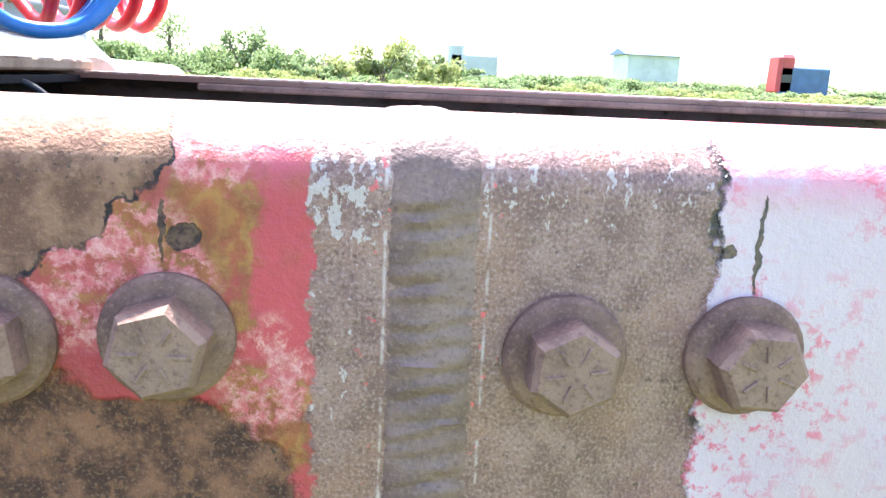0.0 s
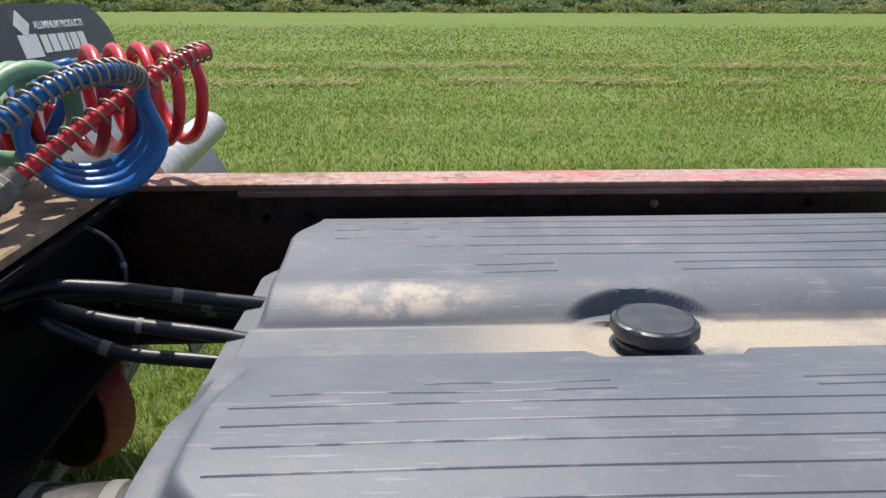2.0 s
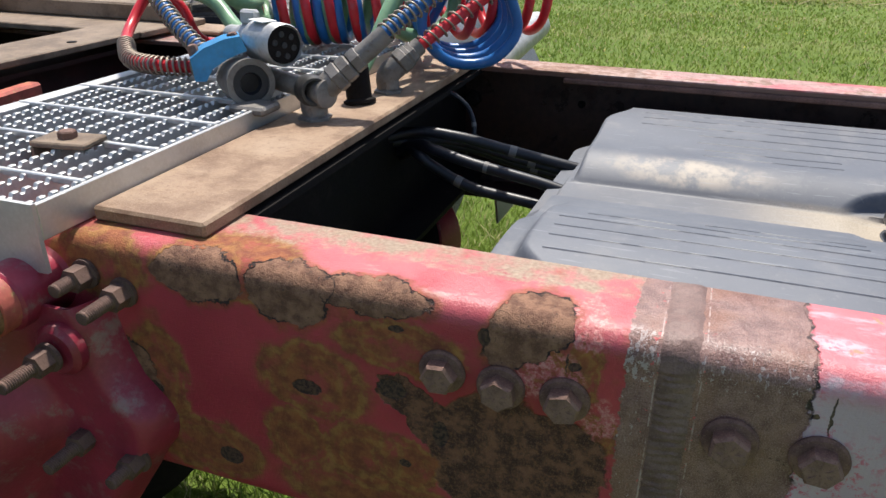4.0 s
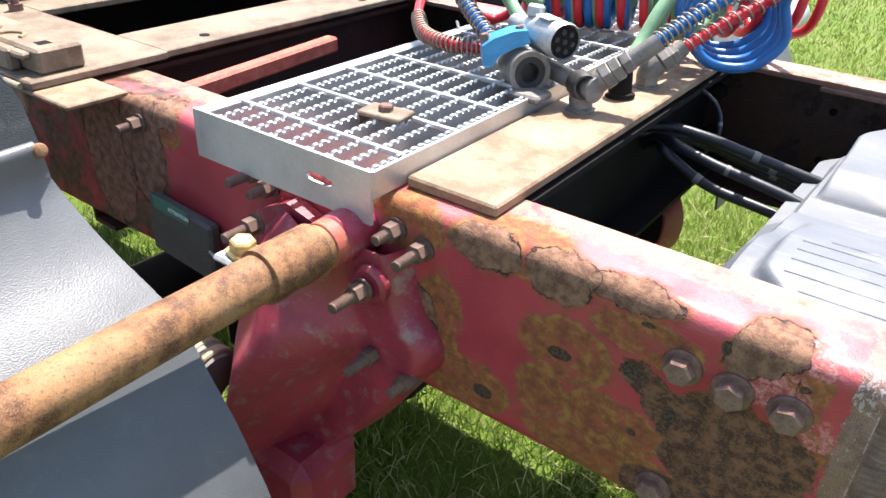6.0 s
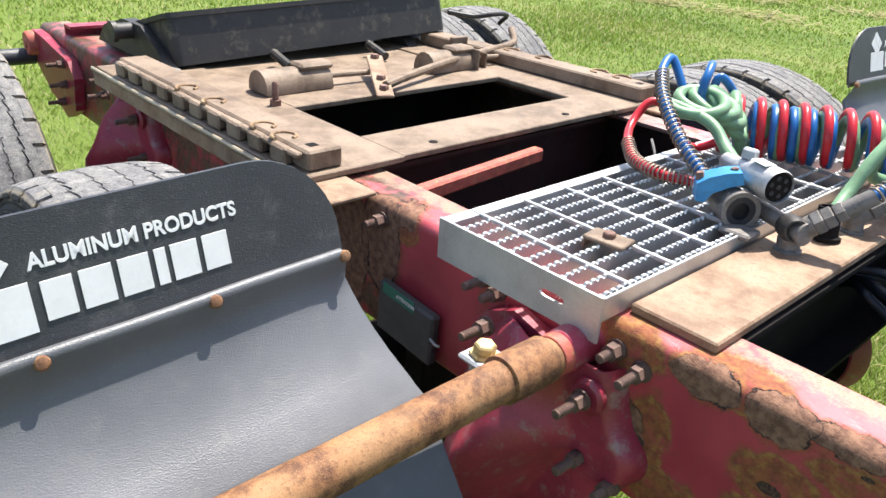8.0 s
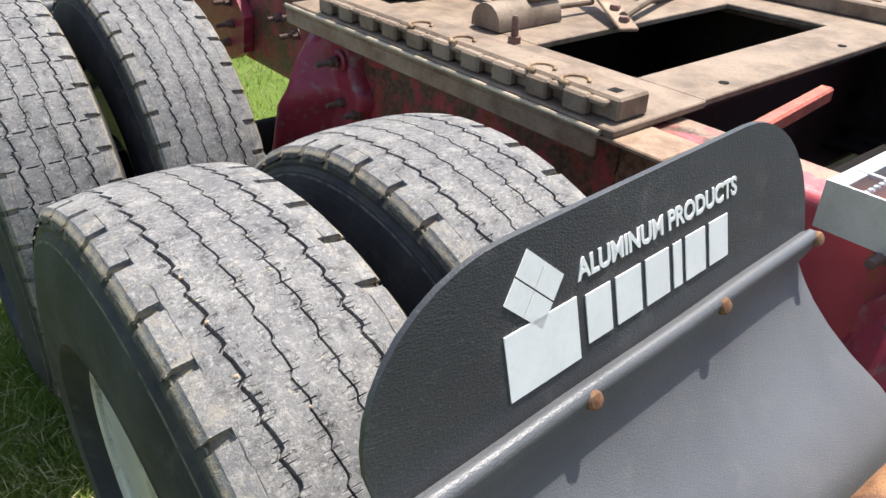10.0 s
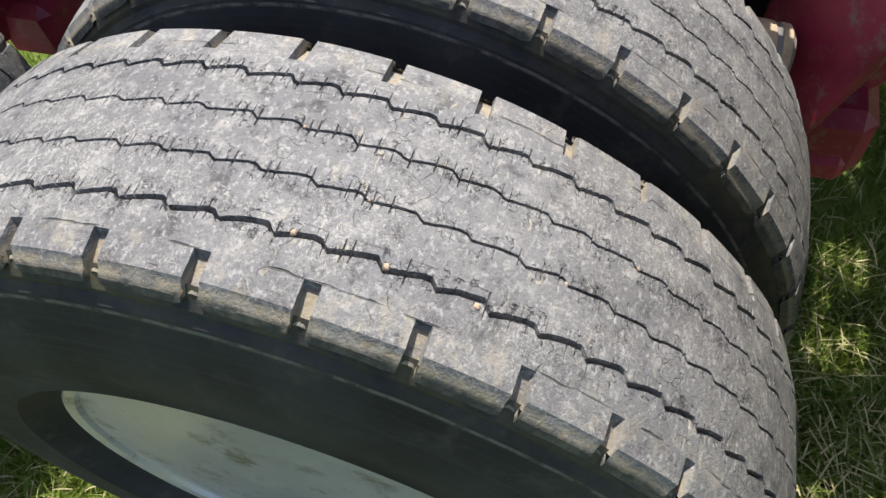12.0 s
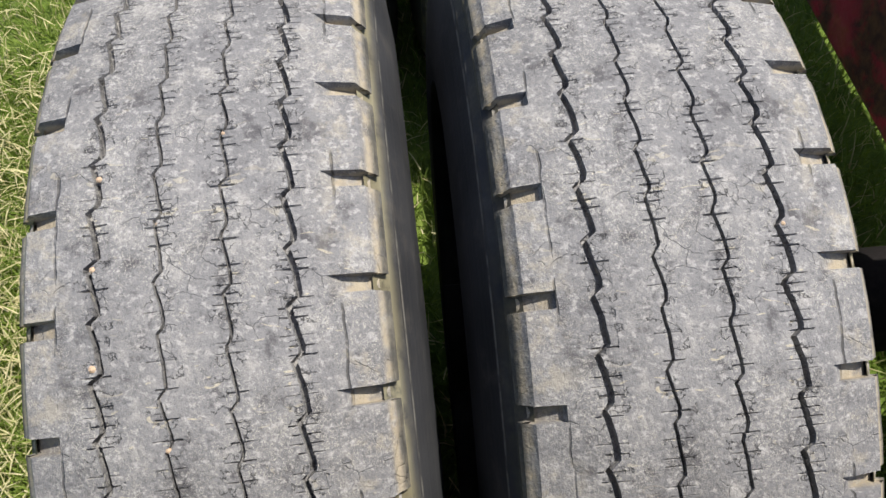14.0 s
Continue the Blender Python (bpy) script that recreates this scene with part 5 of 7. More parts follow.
rows = []
for i in range(33):
    z = 0.948 - 0.40 * i / 32
    xr = along([(0.95, -0.452), (0.937, -0.444), (0.90, -0.436), (0.871, -0.424), (0.85, -0.402), (0.835, -0.396), (0.815, -0.398), (0.80, -0.410), (0.70, -0.475), (0.617, -0.544), (0.54, -0.62)], z)
    xl = along([(0.95, -0.64), (0.90, -0.675), (0.80, -0.705), (0.65, -0.715), (0.54, -0.70)], z)
    top = along([(0.95, 0.045), (0.90, 0.085), (0.80, 0.140), (0.65, 0.150), (0.54, 0.125)], z)
    row = []
    for k in range(41):
        u = k / 40
        rise = min(1.0, u / 0.40)
        d = 0.004 + (top - 0.004) * rise ** 0.75 if u < 0.42 else top + (0.032 - top) * min(1.0, (u - 0.42) / 0.26) ** 1.3
        if u > 0.93:
            d *= max(0.0, 1 - ((u - 0.93) / 0.07) ** 2)
        row.append((xl + (xr - xl) * u, -0.002 - d, z))
    rows.append(row)
part("casting", Geo().sheet(rows, 0.004, (0, 1, 0)), M_RED, hanger, smooth=60)
part("wing", Geo().prism([(-0.56, 0.945), (-0.61, 0.958), (-0.66, 0.935), (-0.685, 0.90), (-0.68, 0.84), (-0.56, 0.84)], lambda a, b, h: (a, -0.005 - h, b), 0.020), M_RED, hanger)
part("lower_bracket", Geo().box((-0.68, -0.10, 0.50), (-0.54, 0.02, 0.62), 0.02), M_RED, hanger)
for x, y, z, m in ((-0.471, -0.050, 0.912, STUD_LONG), (-0.473, -0.030, 0.815, STUD_LONG), (-0.627, -0.055, 0.938, STUD_LONG), (-0.425, -0.026, 0.80, STUD)):
    part("stud", m, M_STUD, hanger, "rusty stud and nut", at=(x, y, z))
for x, y, z in ((-0.471, -0.045, 0.912), (-0.473, -0.02, 0.815)):
    part("boss", Geo().turned([(0.024, 0), (0.024, 0.008), (0.019, 0.012)], (x, y + 0.012, z), (0, -1, 0), 20), M_RED, hanger)
h2 = copy_thing(hanger, Matrix.Translation((-1.86, -0.06, 0.60)))
h2["label"] = "red cast suspension hanger behind the front axle"

# sticker plate, wooden-looking brown hose end, chain link
box_ob = thing("control_box", (-0.82, -0.03, 0.80), "grey plastic box with a green sticker on the rail", "control box")
bm_ = Matrix.Translation((-0.845, -0.012, 0.836)) @ Matrix.Rotation(radians(4), 4, "Y")
part("case", Geo().box((-0.060, -0.010, -0.055), (0.075, 0.008, 0.036), 0.004, bm_), M_CASE, box_ob)
part("sticker", Geo().box((-0.046, -0.0112, 0.020), (0.030, -0.0102, 0.040), 0.0002, bm_), M_STICKER, box_ob, "green warning sticker")
me = letters("ATTENTION", 0.009, 0.0002)
wd = max(v.co.x for v in me.vertices)
for v in me.vertices:
    v.co = bm_ @ Vector((-0.012 + v.co.x * 0.044 / wd, -0.0116 - v.co.z, 0.027 + v.co.y)) - origin(box_ob)
part("sticker_word", me, M_WHITE, box_ob, "pale printed word", at=origin(box_ob))
part("cover_wire", Geo().tube([(-0.765, -0.028, 0.835), (-0.745, -0.036, 0.838), (-0.735, -0.038, 0.842)], 0.0022, 6), M_ZINC, box_ob)

# air spring beside the inner tyre
spring = thing("air_spring", (-0.74, -0.10, 0.72), "dark air spring with tan dusty bands", "air spring")
ax = Vector((0.96, 0.10, -0.20)).normalized()
b0 = Vector((-0.790, -0.115, 0.723))
part("bellows", Geo().turned([(0.036, 0), (0.044, 0.006), (0.047, 0.03), (0.045, 0.06), (0.047, 0.09), (0.040, 0.105), (0.02, 0.110)], b0, ax, 28), M_GREYBOX, spring)
for h0, w0 in ((0.004, 0.020), (0.058, 0.022), (0.086, 0.014)):
    part("band", Geo().turned([(0.0455, h0), (0.0480, h0 + 0.002), (0.0480, h0 + w0 - 0.002), (0.0455, h0 + w0)], b0, ax, 28), M_TAN, spring, "tan dusty band")
solid("torque_arm", Geo().box((-0.74, -0.11, 0.50), (-0.56, -0.06, 0.55), 0.012), M_RED, "red painted suspension arm", "suspension arm", at=(-0.65, -0.09, 0.50))
solid("axle_beam", Geo().tube([(-1.102, -0.48, 0.57), (-1.102, 1.345, 0.57)], 0.065, 20), M_DARK, "dark drive axle between the wheels", "axle", "drive axles", at=(-1.125, MID, 0.56))
solid("axle_beam", Geo().tube([(-2.27, -0.48, 0.57), (-2.27, 1.345, 0.57)], 0.065, 20), M_DARK, "dark drive axle between the rear wheels", "axle", "drive axles", at=(-2.27, MID, 0.56))

# rear bracket with its round bush, bar for the mud flap
rear_br = thing("rear_bracket", (-2.55, -0.02, 0.84), "red painted rear bracket with a round bush on the rail", "bracket")
part("plate", Geo().prism([(-2.74, 0.955), (-2.70, 0.985), (-2.62, 0.980), (-2.38, 0.945), (-2.34, 0.90), (-2.37, 0.80), (-2.46, 0.76), (-2.62, 0.83), (-2.73, 0.90)], lambda a, b, h: (a, -0.002 - h, b), 0.028), M_RED, rear_br)
part("bush", Geo().turned([(0.0, 0.032), (0.014, 0.032), (0.016, 0.028), (0.034, 0.028), (0.038, 0.022), (0.038, 0.0)], (-2.69, -0.028, 0.945), (0, -1, 0), 24), M_ORANGE, rear_br, "faded red round bush")
for x, z in ((-2.42, 0.93), (-2.42, 0.87), (-2.46, 0.81)):
    part("stud", STUD_LONG, M_BOLT, rear_br, "rusty stud and nut", at=(x, -0.030, z))
solid("flap_bar", Geo().tube([(-2.72, -0.03, 0.90), (-2.72, -1.05, 0.90)], 0.026, 20), M_FENDER_UP, "dark round bar carrying the mud flap", "flap bar", at=(-2.72, -0.5, 0.90))


# ---- wheels ----


def tyre_tread(block):
    """Tread band about the y axis: ribs between winding grooves, notched shoulders, small sipes."""
    half = TW / 2
    centres = [-0.0600, -0.0215, 0.0180, 0.0560]
    cols = [(-half - 0.0098, "flank", -1, 0.0235), (-half - 0.0078, "flank", -1, 0.0175), (-half - 0.004, "edge", -1, 0), (-half, "sh", -1, 0), (-half + 0.0165, "sh", -1, 0), (-half + 0.0185, "flat", 0, 0), (-half + 0.0195, "line", 0, 0), (-half + 0.0205, "flat", 0, 0)]
    for gi, c in enumerate(centres):
        w = 0.0021 if gi in (0, 3) else 0.0012
        cols += [(c - w - 0.0075, "flat", 0, gi), (c - w - 0.0062, "sipe", 0, gi), (c - w, "lip", 0, gi), (c - w * 0.75, "floor", 0, gi), (c + w * 0.75, "floor", 0, gi), (c + w, "lip", 0, gi), (c + w + 0.0062, "sipe", 0, gi), (c + w + 0.0075, "flat", 0, gi)]
    cols += [(half - 0.026, "flat", 0, 3), (half - 0.018, "sh", 1, 3), (half, "sh", 1, 3), (half + 0.004, "edge", 1, 3), (half + 0.0078, "flank", 1, 0.0175), (half + 0.0098, "flank", 1, 0.0235)]
    zig = [0.0, 0.07, 0.20, 0.36, 0.43, 0.50, 0.57, 0.70, 0.86, 0.92]
    amp = [0.9, 0.75, 0.35, -0.45, -0.95, 0.6, 0.8, 0.2, -0.55, -1.0]

    def wave(u, gi):
        u = (u + 0.17 * gi) % 1.0
        if gi in (1, 2):
            u = (u + 0.01 * math.sin(9 * u)) % 1.0
        for k in range(len(zig)):
            a, b = zig[k], zig[k + 1] if k + 1 < len(zig) else 1.0
            if a <= u <= b:
                c, d = amp[k], amp[(k + 1) % len(amp)]
                f = (u - a) / (b - a)
                return (c + (d - c) * (0.5 * f + 0.5 * f * f * (3 - 2 * f))) * (0.75 if gi in (1, 2) else 1.0)
        return 0.0

    us = set(round(z, 3) for z in zig)
    sipes = (0.05, 0.14, 0.22, 0.30, 0.38, 0.47, 0.56, 0.64, 0.72, 0.81, 0.90, 0.97)
    for s in sipes:
        us |= {round(s - 0.012, 3), s, round(s + 0.012, 3)}
    us |= {0.035, 0.13, 0.28, 0.32, 0.395, 0.465, 0.535, 0.78, 0.89, 0.96, 0.345, 0.355, 0.43, 0.50, 0.51, 0.475, 0.485, 0.62, 0.635, 0.645, 0.80}
    us = sorted(us)
    vs, n = [], len(cols)
    m = PITCH * len(us)
    rnd = random.Random(3 + block)
    for p in range(PITCH):
        jit = [rnd.uniform(-0.25, 0.25) for _ in range(4)]
        cut = [rnd.random() for _ in range(140)]
        for q, u in enumerate(us):
            a = 2 * math.pi * (p + u) / PITCH
            for c, (v, tag, side, gi) in enumerate(cols):
                r = TR - 0.0085 * (abs(v) / half) ** 2.6
                y = v
                if tag == "flank":
                    lo, hi = (0.35, 0.505) if side < 0 else (0.478, 0.640)
                    off = min(abs((u - (lo + hi) / 2 + 0.5) % 1.0 - 0.5) / (0.5 * (hi - lo)), 3.0)
                    r = TR - gi + (0.0050 * max(0.0, 1.0 - 0.5 * off) if gi > 0.02 else 0.0) + 0.0012 * noise.noise(Vector(((p + u) * 2.3, v * 9, 3.0)))
                    if lo < u < hi:
                        y -= side * (0.0065 if gi < 0.02 else 0.0060)
                    vs.append((r * math.cos(a), y, r * math.sin(a)))
                    continue
                if tag in ("lip", "floor", "sipe"):
                    y += 0.0034 * (wave(u, gi) + jit[gi] * math.sin(2 * math.pi * u) + (0.0 if tag != "sipe" else 0.4)) + 0.0007 * noise.noise(Vector(((p + u) * 5.1, gi * 3.0, 1.0)))
                if tag == "floor":
                    r -= 0.0070 if gi in (0, 3) else 0.0048
                near_sipe = min(range(12), key=lambda k: abs(sipes[k] - u))
                if u == sipes[near_sipe] and tag == "lip" and cut[near_sipe * 9 + gi] > 0.60:
                    r -= 0.0030
                if u == sipes[near_sipe] and tag == "sipe" and cut[near_sipe * 9 + gi + 4] > 0.80:
                    r -= 0.0012
                if tag == "line":
                    r -= 0.0012 * max(0.0, noise.noise(Vector(((p + u) * 1.7, 0, 2)))) + 0.0001
                if tag in ("sh", "edge"):
                    r -= 0.0016 * (tag == "edge") * 3
                    lo, hi = (0.35, 0.505) if side < 0 else (0.478, 0.640)
                    if lo < u < hi and (c in (2, 3, n - 3, n - 4) or (c in (4, n - 5))):
                        r -= 0.0105 if c in (2, 3, n - 3, n - 4) else 0.007
                if block and tag == "flat" and abs(u - 0.46) < 0.02:
                    r -= 0.006
                r += 0.0007 * math.sin(a * 7 + v * 90) * math.sin(a * 13 + 2)
                vs.append((r * math.cos(a), y, r * math.sin(a)))
    g = Geo()
    fs = [(i * n + c, i * n + c + 1, ((i + 1) % m) * n + c + 1, ((i + 1) % m) * n + c) for i in range(m) for c in range(n - 1)]
    g.add(vs, fs)
    return g.mesh("tread", smooth=28)


def tyre_side(sign):
    half = TW / 2
    prof = [(TR - 0.0150, half + 0.000), (TR - 0.0225, half + 0.0055), (TR - 0.029, half + 0.0100), (TR - 0.034, half + 0.0095), (TR - 0.040, half + 0.015), (TR - 0.080, half + 0.026), (TR - 0.125, half + 0.031), (TR - 0.160, half + 0.026),
            (TR - 0.168, half + 0.028), (TR - 0.172, half + 0.024), (TR - 0.183, half + 0.012), (0.272, half - 0.010), (0.268, half - 0.03)]
    g = Geo()
    g.turned([(r, sign * h) for r, h in prof], (0, 0, 0), (0, 1, 0), 96)
    g.f = [f for f in g.f if len(f) == 4]
    return g.mesh("sidewall", smooth=25)


TREAD_A, TREAD_B = tyre_tread(0), tyre_tread(1)
SIDE_P, SIDE_M = tyre_side(1), tyre_side(-1)


def rim_mesh(sign):
    """A deep steel wheel: flange, barrel, disc on one side."""
    g = Geo()
    w = 0.098
    prof = [(0.280, sign * (w - 0.004)), (0.284, sign * w), (0.278, sign * (w + 0.005)), (0.268, sign * (w + 0.002)), (0.262, sign * (w - 0.012)), (0.257, sign * 0.05), (0.244, sign * 0.02), (0.243, sign * -0.075),
            (0.222, sign * -0.094), (0.180, sign * -0.092), (0.145, sign * -0.090), (0.110, sign * -0.088), (0.105, sign * -0.075), (0.085, sign * -0.068), (0.0, sign * -0.066)]
    g.turned(prof, (0, 0, 0), (0, 1, 0), 72)
    back = [(0.257, sign * 0.05), (0.267, sign * -0.06), (0.280, sign * -w), (0.272, sign * -w), (0.238, sign * -0.04)]
    g.turned(back, (0, 0, 0), (0, 1, 0), 72)
    return g.mesh("rim", smooth=30)


RIM_P, RIM_M = rim_mesh(1), rim_mesh(-1)
NUT = Geo().turned([(0.017, 0), (0.017, 0.022), (0.012, 0.028)], (0, 0, 0), (0, -1, 0), 6).mesh("wheel_nut")


def wheel(x, y, tread, face, label, spin, turn=0.0, nuts=True):
    t = thing("truck_wheel", (x, y, GZ + 0.479), label, "truck wheel", "drive wheels")
    t.rotation_euler = (0, radians(spin), radians(turn))
    ty = new("tyre", tread)
    ty.parent = t
    if not tread.materials:
        tread.materials.append(M_TREAD)
    for me in (SIDE_P, SIDE_M):
        s = new("sidewall", me)
        s.parent = ty
        if not me.materials:
            me.materials.append(M_SIDE)
        tagged(s, "dark dusty rubber sidewall")
    rm = RIM_P if face > 0 else RIM_M
    r = new("rim", rm)
    r.parent = t
    tagged(r, "pale painted steel wheel rim")
    if not rm.materials:
        rm.materials.append(M_RIM)
    if nuts:
        if not NUT.materials:
            NUT.materials.append(M_ZINC)
        for k in range(10):
            n = new("wheel_nut", NUT)
            n.parent = t
            a = 2 * math.pi * k / 10
            n.location = (0.1425 * math.cos(a), 0.089 * (1 if face < 0 else -1), 0.1425 * math.sin(a))
            if face > 0:
                n.rotation_euler = (0, 0, math.pi)
    return t


for x, where in ((-1.102, "front"), (-2.27, "rear")):
    for y, f, tr, nm in ((-0.639, -1, TREAD_A if where == "front" else TREAD_B, "outer"), (-0.342, 1, TREAD_A, "inner"), (2 * MID + 0.342, -1, TREAD_A, "inner"), (2 * MID + 0.639, 1, TREAD_A, "outer")):
        wheel(x, y, tr, f, f"dusty grey {nm} dual truck tyre on the {where} drive axle", (1.7 if nm == "outer" else 3.0) + 31 * (y > 0) + 12 * (where == "rear"), 1.26 * (nm == "outer" and y < 0 and where == "front"), nm == "outer")

# pebbles caught in the tread of the near front tyres
M_PEBBLE = simple("tan_pebble", (0.50, 0.36, 0.24), 0.8, var=0.3, scale=300, dirt_amt=0.2)
for yw, v, a, r in ((-0.639, -0.060, 71, 0.0042), (-0.639, -0.058, 78, 0.0034), (-0.639, -0.062, 64, 0.0040), (-0.639, -0.0215, 74, 0.0024), (-0.639, -0.022, 58, 0.0030), (-0.639, 0.018, 81, 0.0022), (-0.639, 0.018, 52, 0.0030), (-0.342, 0.058, 70, 0.0028)):
    a = radians(a)
    r *= 0.62
    rr = TR - 0.0085 * (abs(v) / (TW / 2)) ** 2.6 - 0.001
    p = Vector((-1.102 + rr * math.cos(a), yw + v + 0.022 * math.cos(a) * rr * (yw < -0.5), GZ + 0.479 + rr * math.sin(a)))
    solid("pebble", Geo().turned([(0.0, -r), (0.62 * r, -0.75 * r), (r, -0.1 * r), (0.8 * r, 0.6 * r), (0.3 * r, 0.95 * r), (0.0, r)], p, (0.3, 0.8, 0.5), 9), M_PEBBLE, "small tan pebble caught in a tyre groove", "pebble", "tread pebbles", at=tuple(p))


# ---- tank cover between the rails ----
CX0, CX1 = -0.175, 0.80
CAP = (0.246, 0.436)


def smooth01(a, b, x):
    t = min(1.0, max(0.0, (x - a) / (b - a)))
    return t * t * (3 - 2 * t)


def cover_height(x, y):
    near = 0.968 + 0.006 * smooth01(0.125, 0.20, y)
    z = near - 0.034 * smooth01(0.245, 0.405, y)
    edge_y = 0.398 - 0.016 * smooth01(0.17, 0.185, x) * smooth01(0.325, 0.31, x)
    z = z - (z - 0.9315) * smooth01(edge_y, edge_y + 0.007, y)
    ridge = 0.9315 + 0.030 * math.sin(min(1.0, max(0.0, (y - 0.474) / 0.065)) * math.pi / 2) ** 0.8 + 0.011 * smooth01(0.55, 0.70, y) - 0.022 * smooth01(0.735, 0.775, y)
    hump = smooth01(0.470, 0.478, y)
    corner = (x - CX0) - 0.35 * (y - 0.72)
    if x < -0.148:
        hump *= smooth01(-0.158, -0.148, x)
    d = math.hypot(x - CAP[0], (y - 0.446) * 1.42)
    arch = smooth01(0.083, 0.0905, d)
    z = z + (ridge - z) * hump * arch
    if hump < 1 and y > 0.47:
        z = max(min(z, 0.975), 0.9305)
    dish = 0.006 * (1 - smooth01(0.05, 0.085, d))
    z -= dish if y < 0.48 else 0
    z -= 0.018 * smooth01(CX0 + 0.012, CX0, x) + 0.018 * smooth01(CX1 - 0.012, CX1, x)
    z -= 0.014 * smooth01(0.132, 0.118, y)
    z -= 0.018 * smooth01(CX0 + 0.044, CX0 + 0.030, x - 0.03 * smooth01(0.18, 0.13, y)) * smooth01(0.39, 0.31, y)
    z -= 0.006 * smooth01(0.22, 0.42, y) + 0.004 * smooth01(0.52, 0.68, y)
    # cut near corner
    z -= 0.03 * smooth01(0.02, 0.0, (x - CX0) * 0.8 + (y - 0.115)) 
    return z


xs = [CX0 + (CX1 - CX0) * i / 270 for i in range(271)]
ys = [0.115 + (0.785 - 0.115) * j / 260 for j in range(261)]
rows = [[(x + (0.014 * smooth01(0.18, 0.46, y) + 0.004 * smooth01(0.45, 0.62, y) + 0.034 * smooth01(0.665, 0.740, y) + 0.012 * smooth01(0.74, 0.785, y)) * max(0.0, 1 - (x - CX0) / 0.2), y, cover_height(x, y)) for y in ys] for x in xs]
tank_cover = thing("tank_cover", (0.3, 0.45, 0.78), "grey-black moulded plastic tank cover between the rails", "tank cover")
g = Geo().sheet(rows)
n0 = len(g.v)
rim = [rows[i][0] for i in range(len(xs))] + [rows[-1][j] for j in range(1, len(ys))] + [rows[i][-1] for i in range(len(xs) - 2, -1, -1)] + [rows[0][j] for j in range(len(ys) - 2, 0, -1)]
flare = [(p[0] + (-0.018 if p[0] < 0 else 0.01), p[1], 0.905) for p in rim]
low = [(p[0] + (-0.022 if p[0] < 0 else 0.01), p[1], 0.80) for p in rim]
m = len(rim)
g.add(list(rim) + flare + low, [(q * m + k, q * m + (k + 1) % m, (q + 1) * m + (k + 1) % m, (q + 1) * m + k) for k in range(m) for q in (0, 1)])
part("shell", g, M_COVER, tank_cover, smooth=50)


def rib(y, x0, x1):
    pts = [(x0 + (x1 - x0) * k / 40, y + 0.0015 * math.sin(k * 0.2)) for k in range(41)]
    gg = Geo()
    gg.tube([(x, yy, cover_height(x, yy) - 0.0004) for x, yy in pts], 0.0014, 6)
    return gg


for y in (0.146, 0.172, 0.198, 0.222, 0.245):
    part("moulded_rib", rib(y, -0.115, 0.76), M_RIB, tank_cover)
for y in (0.264, 0.283):
    part("moulded_rib", rib(y, -0.09 if y < 0.27 else 0.02, 0.16), M_RIB, tank_cover)
    part("moulded_rib", rib(y, 0.31, 0.76), M_RIB, tank_cover)
for y in (0.602, 0.630, 0.658, 0.686, 0.712):
    part("moulded_rib", rib(y, 0.0 if y < 0.65 else -0.08, 0.72), M_RIB, tank_cover)
for y in (0.550, 0.574):
    part("moulded_rib", rib(y, 0.01, 0.174), M_RIB, tank_cover)
    part("moulded_rib", rib(y, 0.313, 0.72), M_RIB, tank_cover)

M_CAP = simple("black_cap_plastic", (0.050, 0.053, 0.060), 0.42, var=0.3, scale=40, dirt_amt=0.25, bump=0.1)
cap = thing("filler_cap", (CAP[0], CAP[1], 0.919), "black eight-lobed plastic filler cap in the cover's recess", "filler cap")
vs, fs, seg = [], [], 64
levels = [(0.0345, 0.924), (0.0365, 0.927), (0.0365, 0.934), (0.0300, 0.9365), (0.0310, 0.938), (0.0405, 0.9395), (0.0425, 0.942), (0.0425, 0.950), (0.0410, 0.9535), (0.0375, 0.9548), (0.0370, 0.9538), (0.0355, 0.9552), (0.0, 0.9556)]
for r, z in levels:
    for k in range(seg):
        a = 2 * math.pi * k / seg
        rr = r * (1 - (0.045 * (0.5 + 0.5 * math.cos(8 * a)) ** 2 if 0.939 < z < 0.954 and r > 0.038 else 0))
        vs.append((CAP[0] + rr * math.cos(a), CAP[1] + rr * math.sin(a), z - 0.006))
for i in range(len(levels) - 1):
    for k in range(seg):
        fs.append((i * seg + k, i * seg + (k + 1) % seg, (i + 1) * seg + (k + 1) % seg, (i + 1) * seg + k))
part("knob", Geo().add(vs, fs), M_CAP, cap, smooth=40)
part("collar", Geo().turned([(0.043, 0), (0.043, 0.004), (0.038, 0.006)], (CAP[0], CAP[1], 0.915), (0, 0, 1), 40), M_CAP, cap)

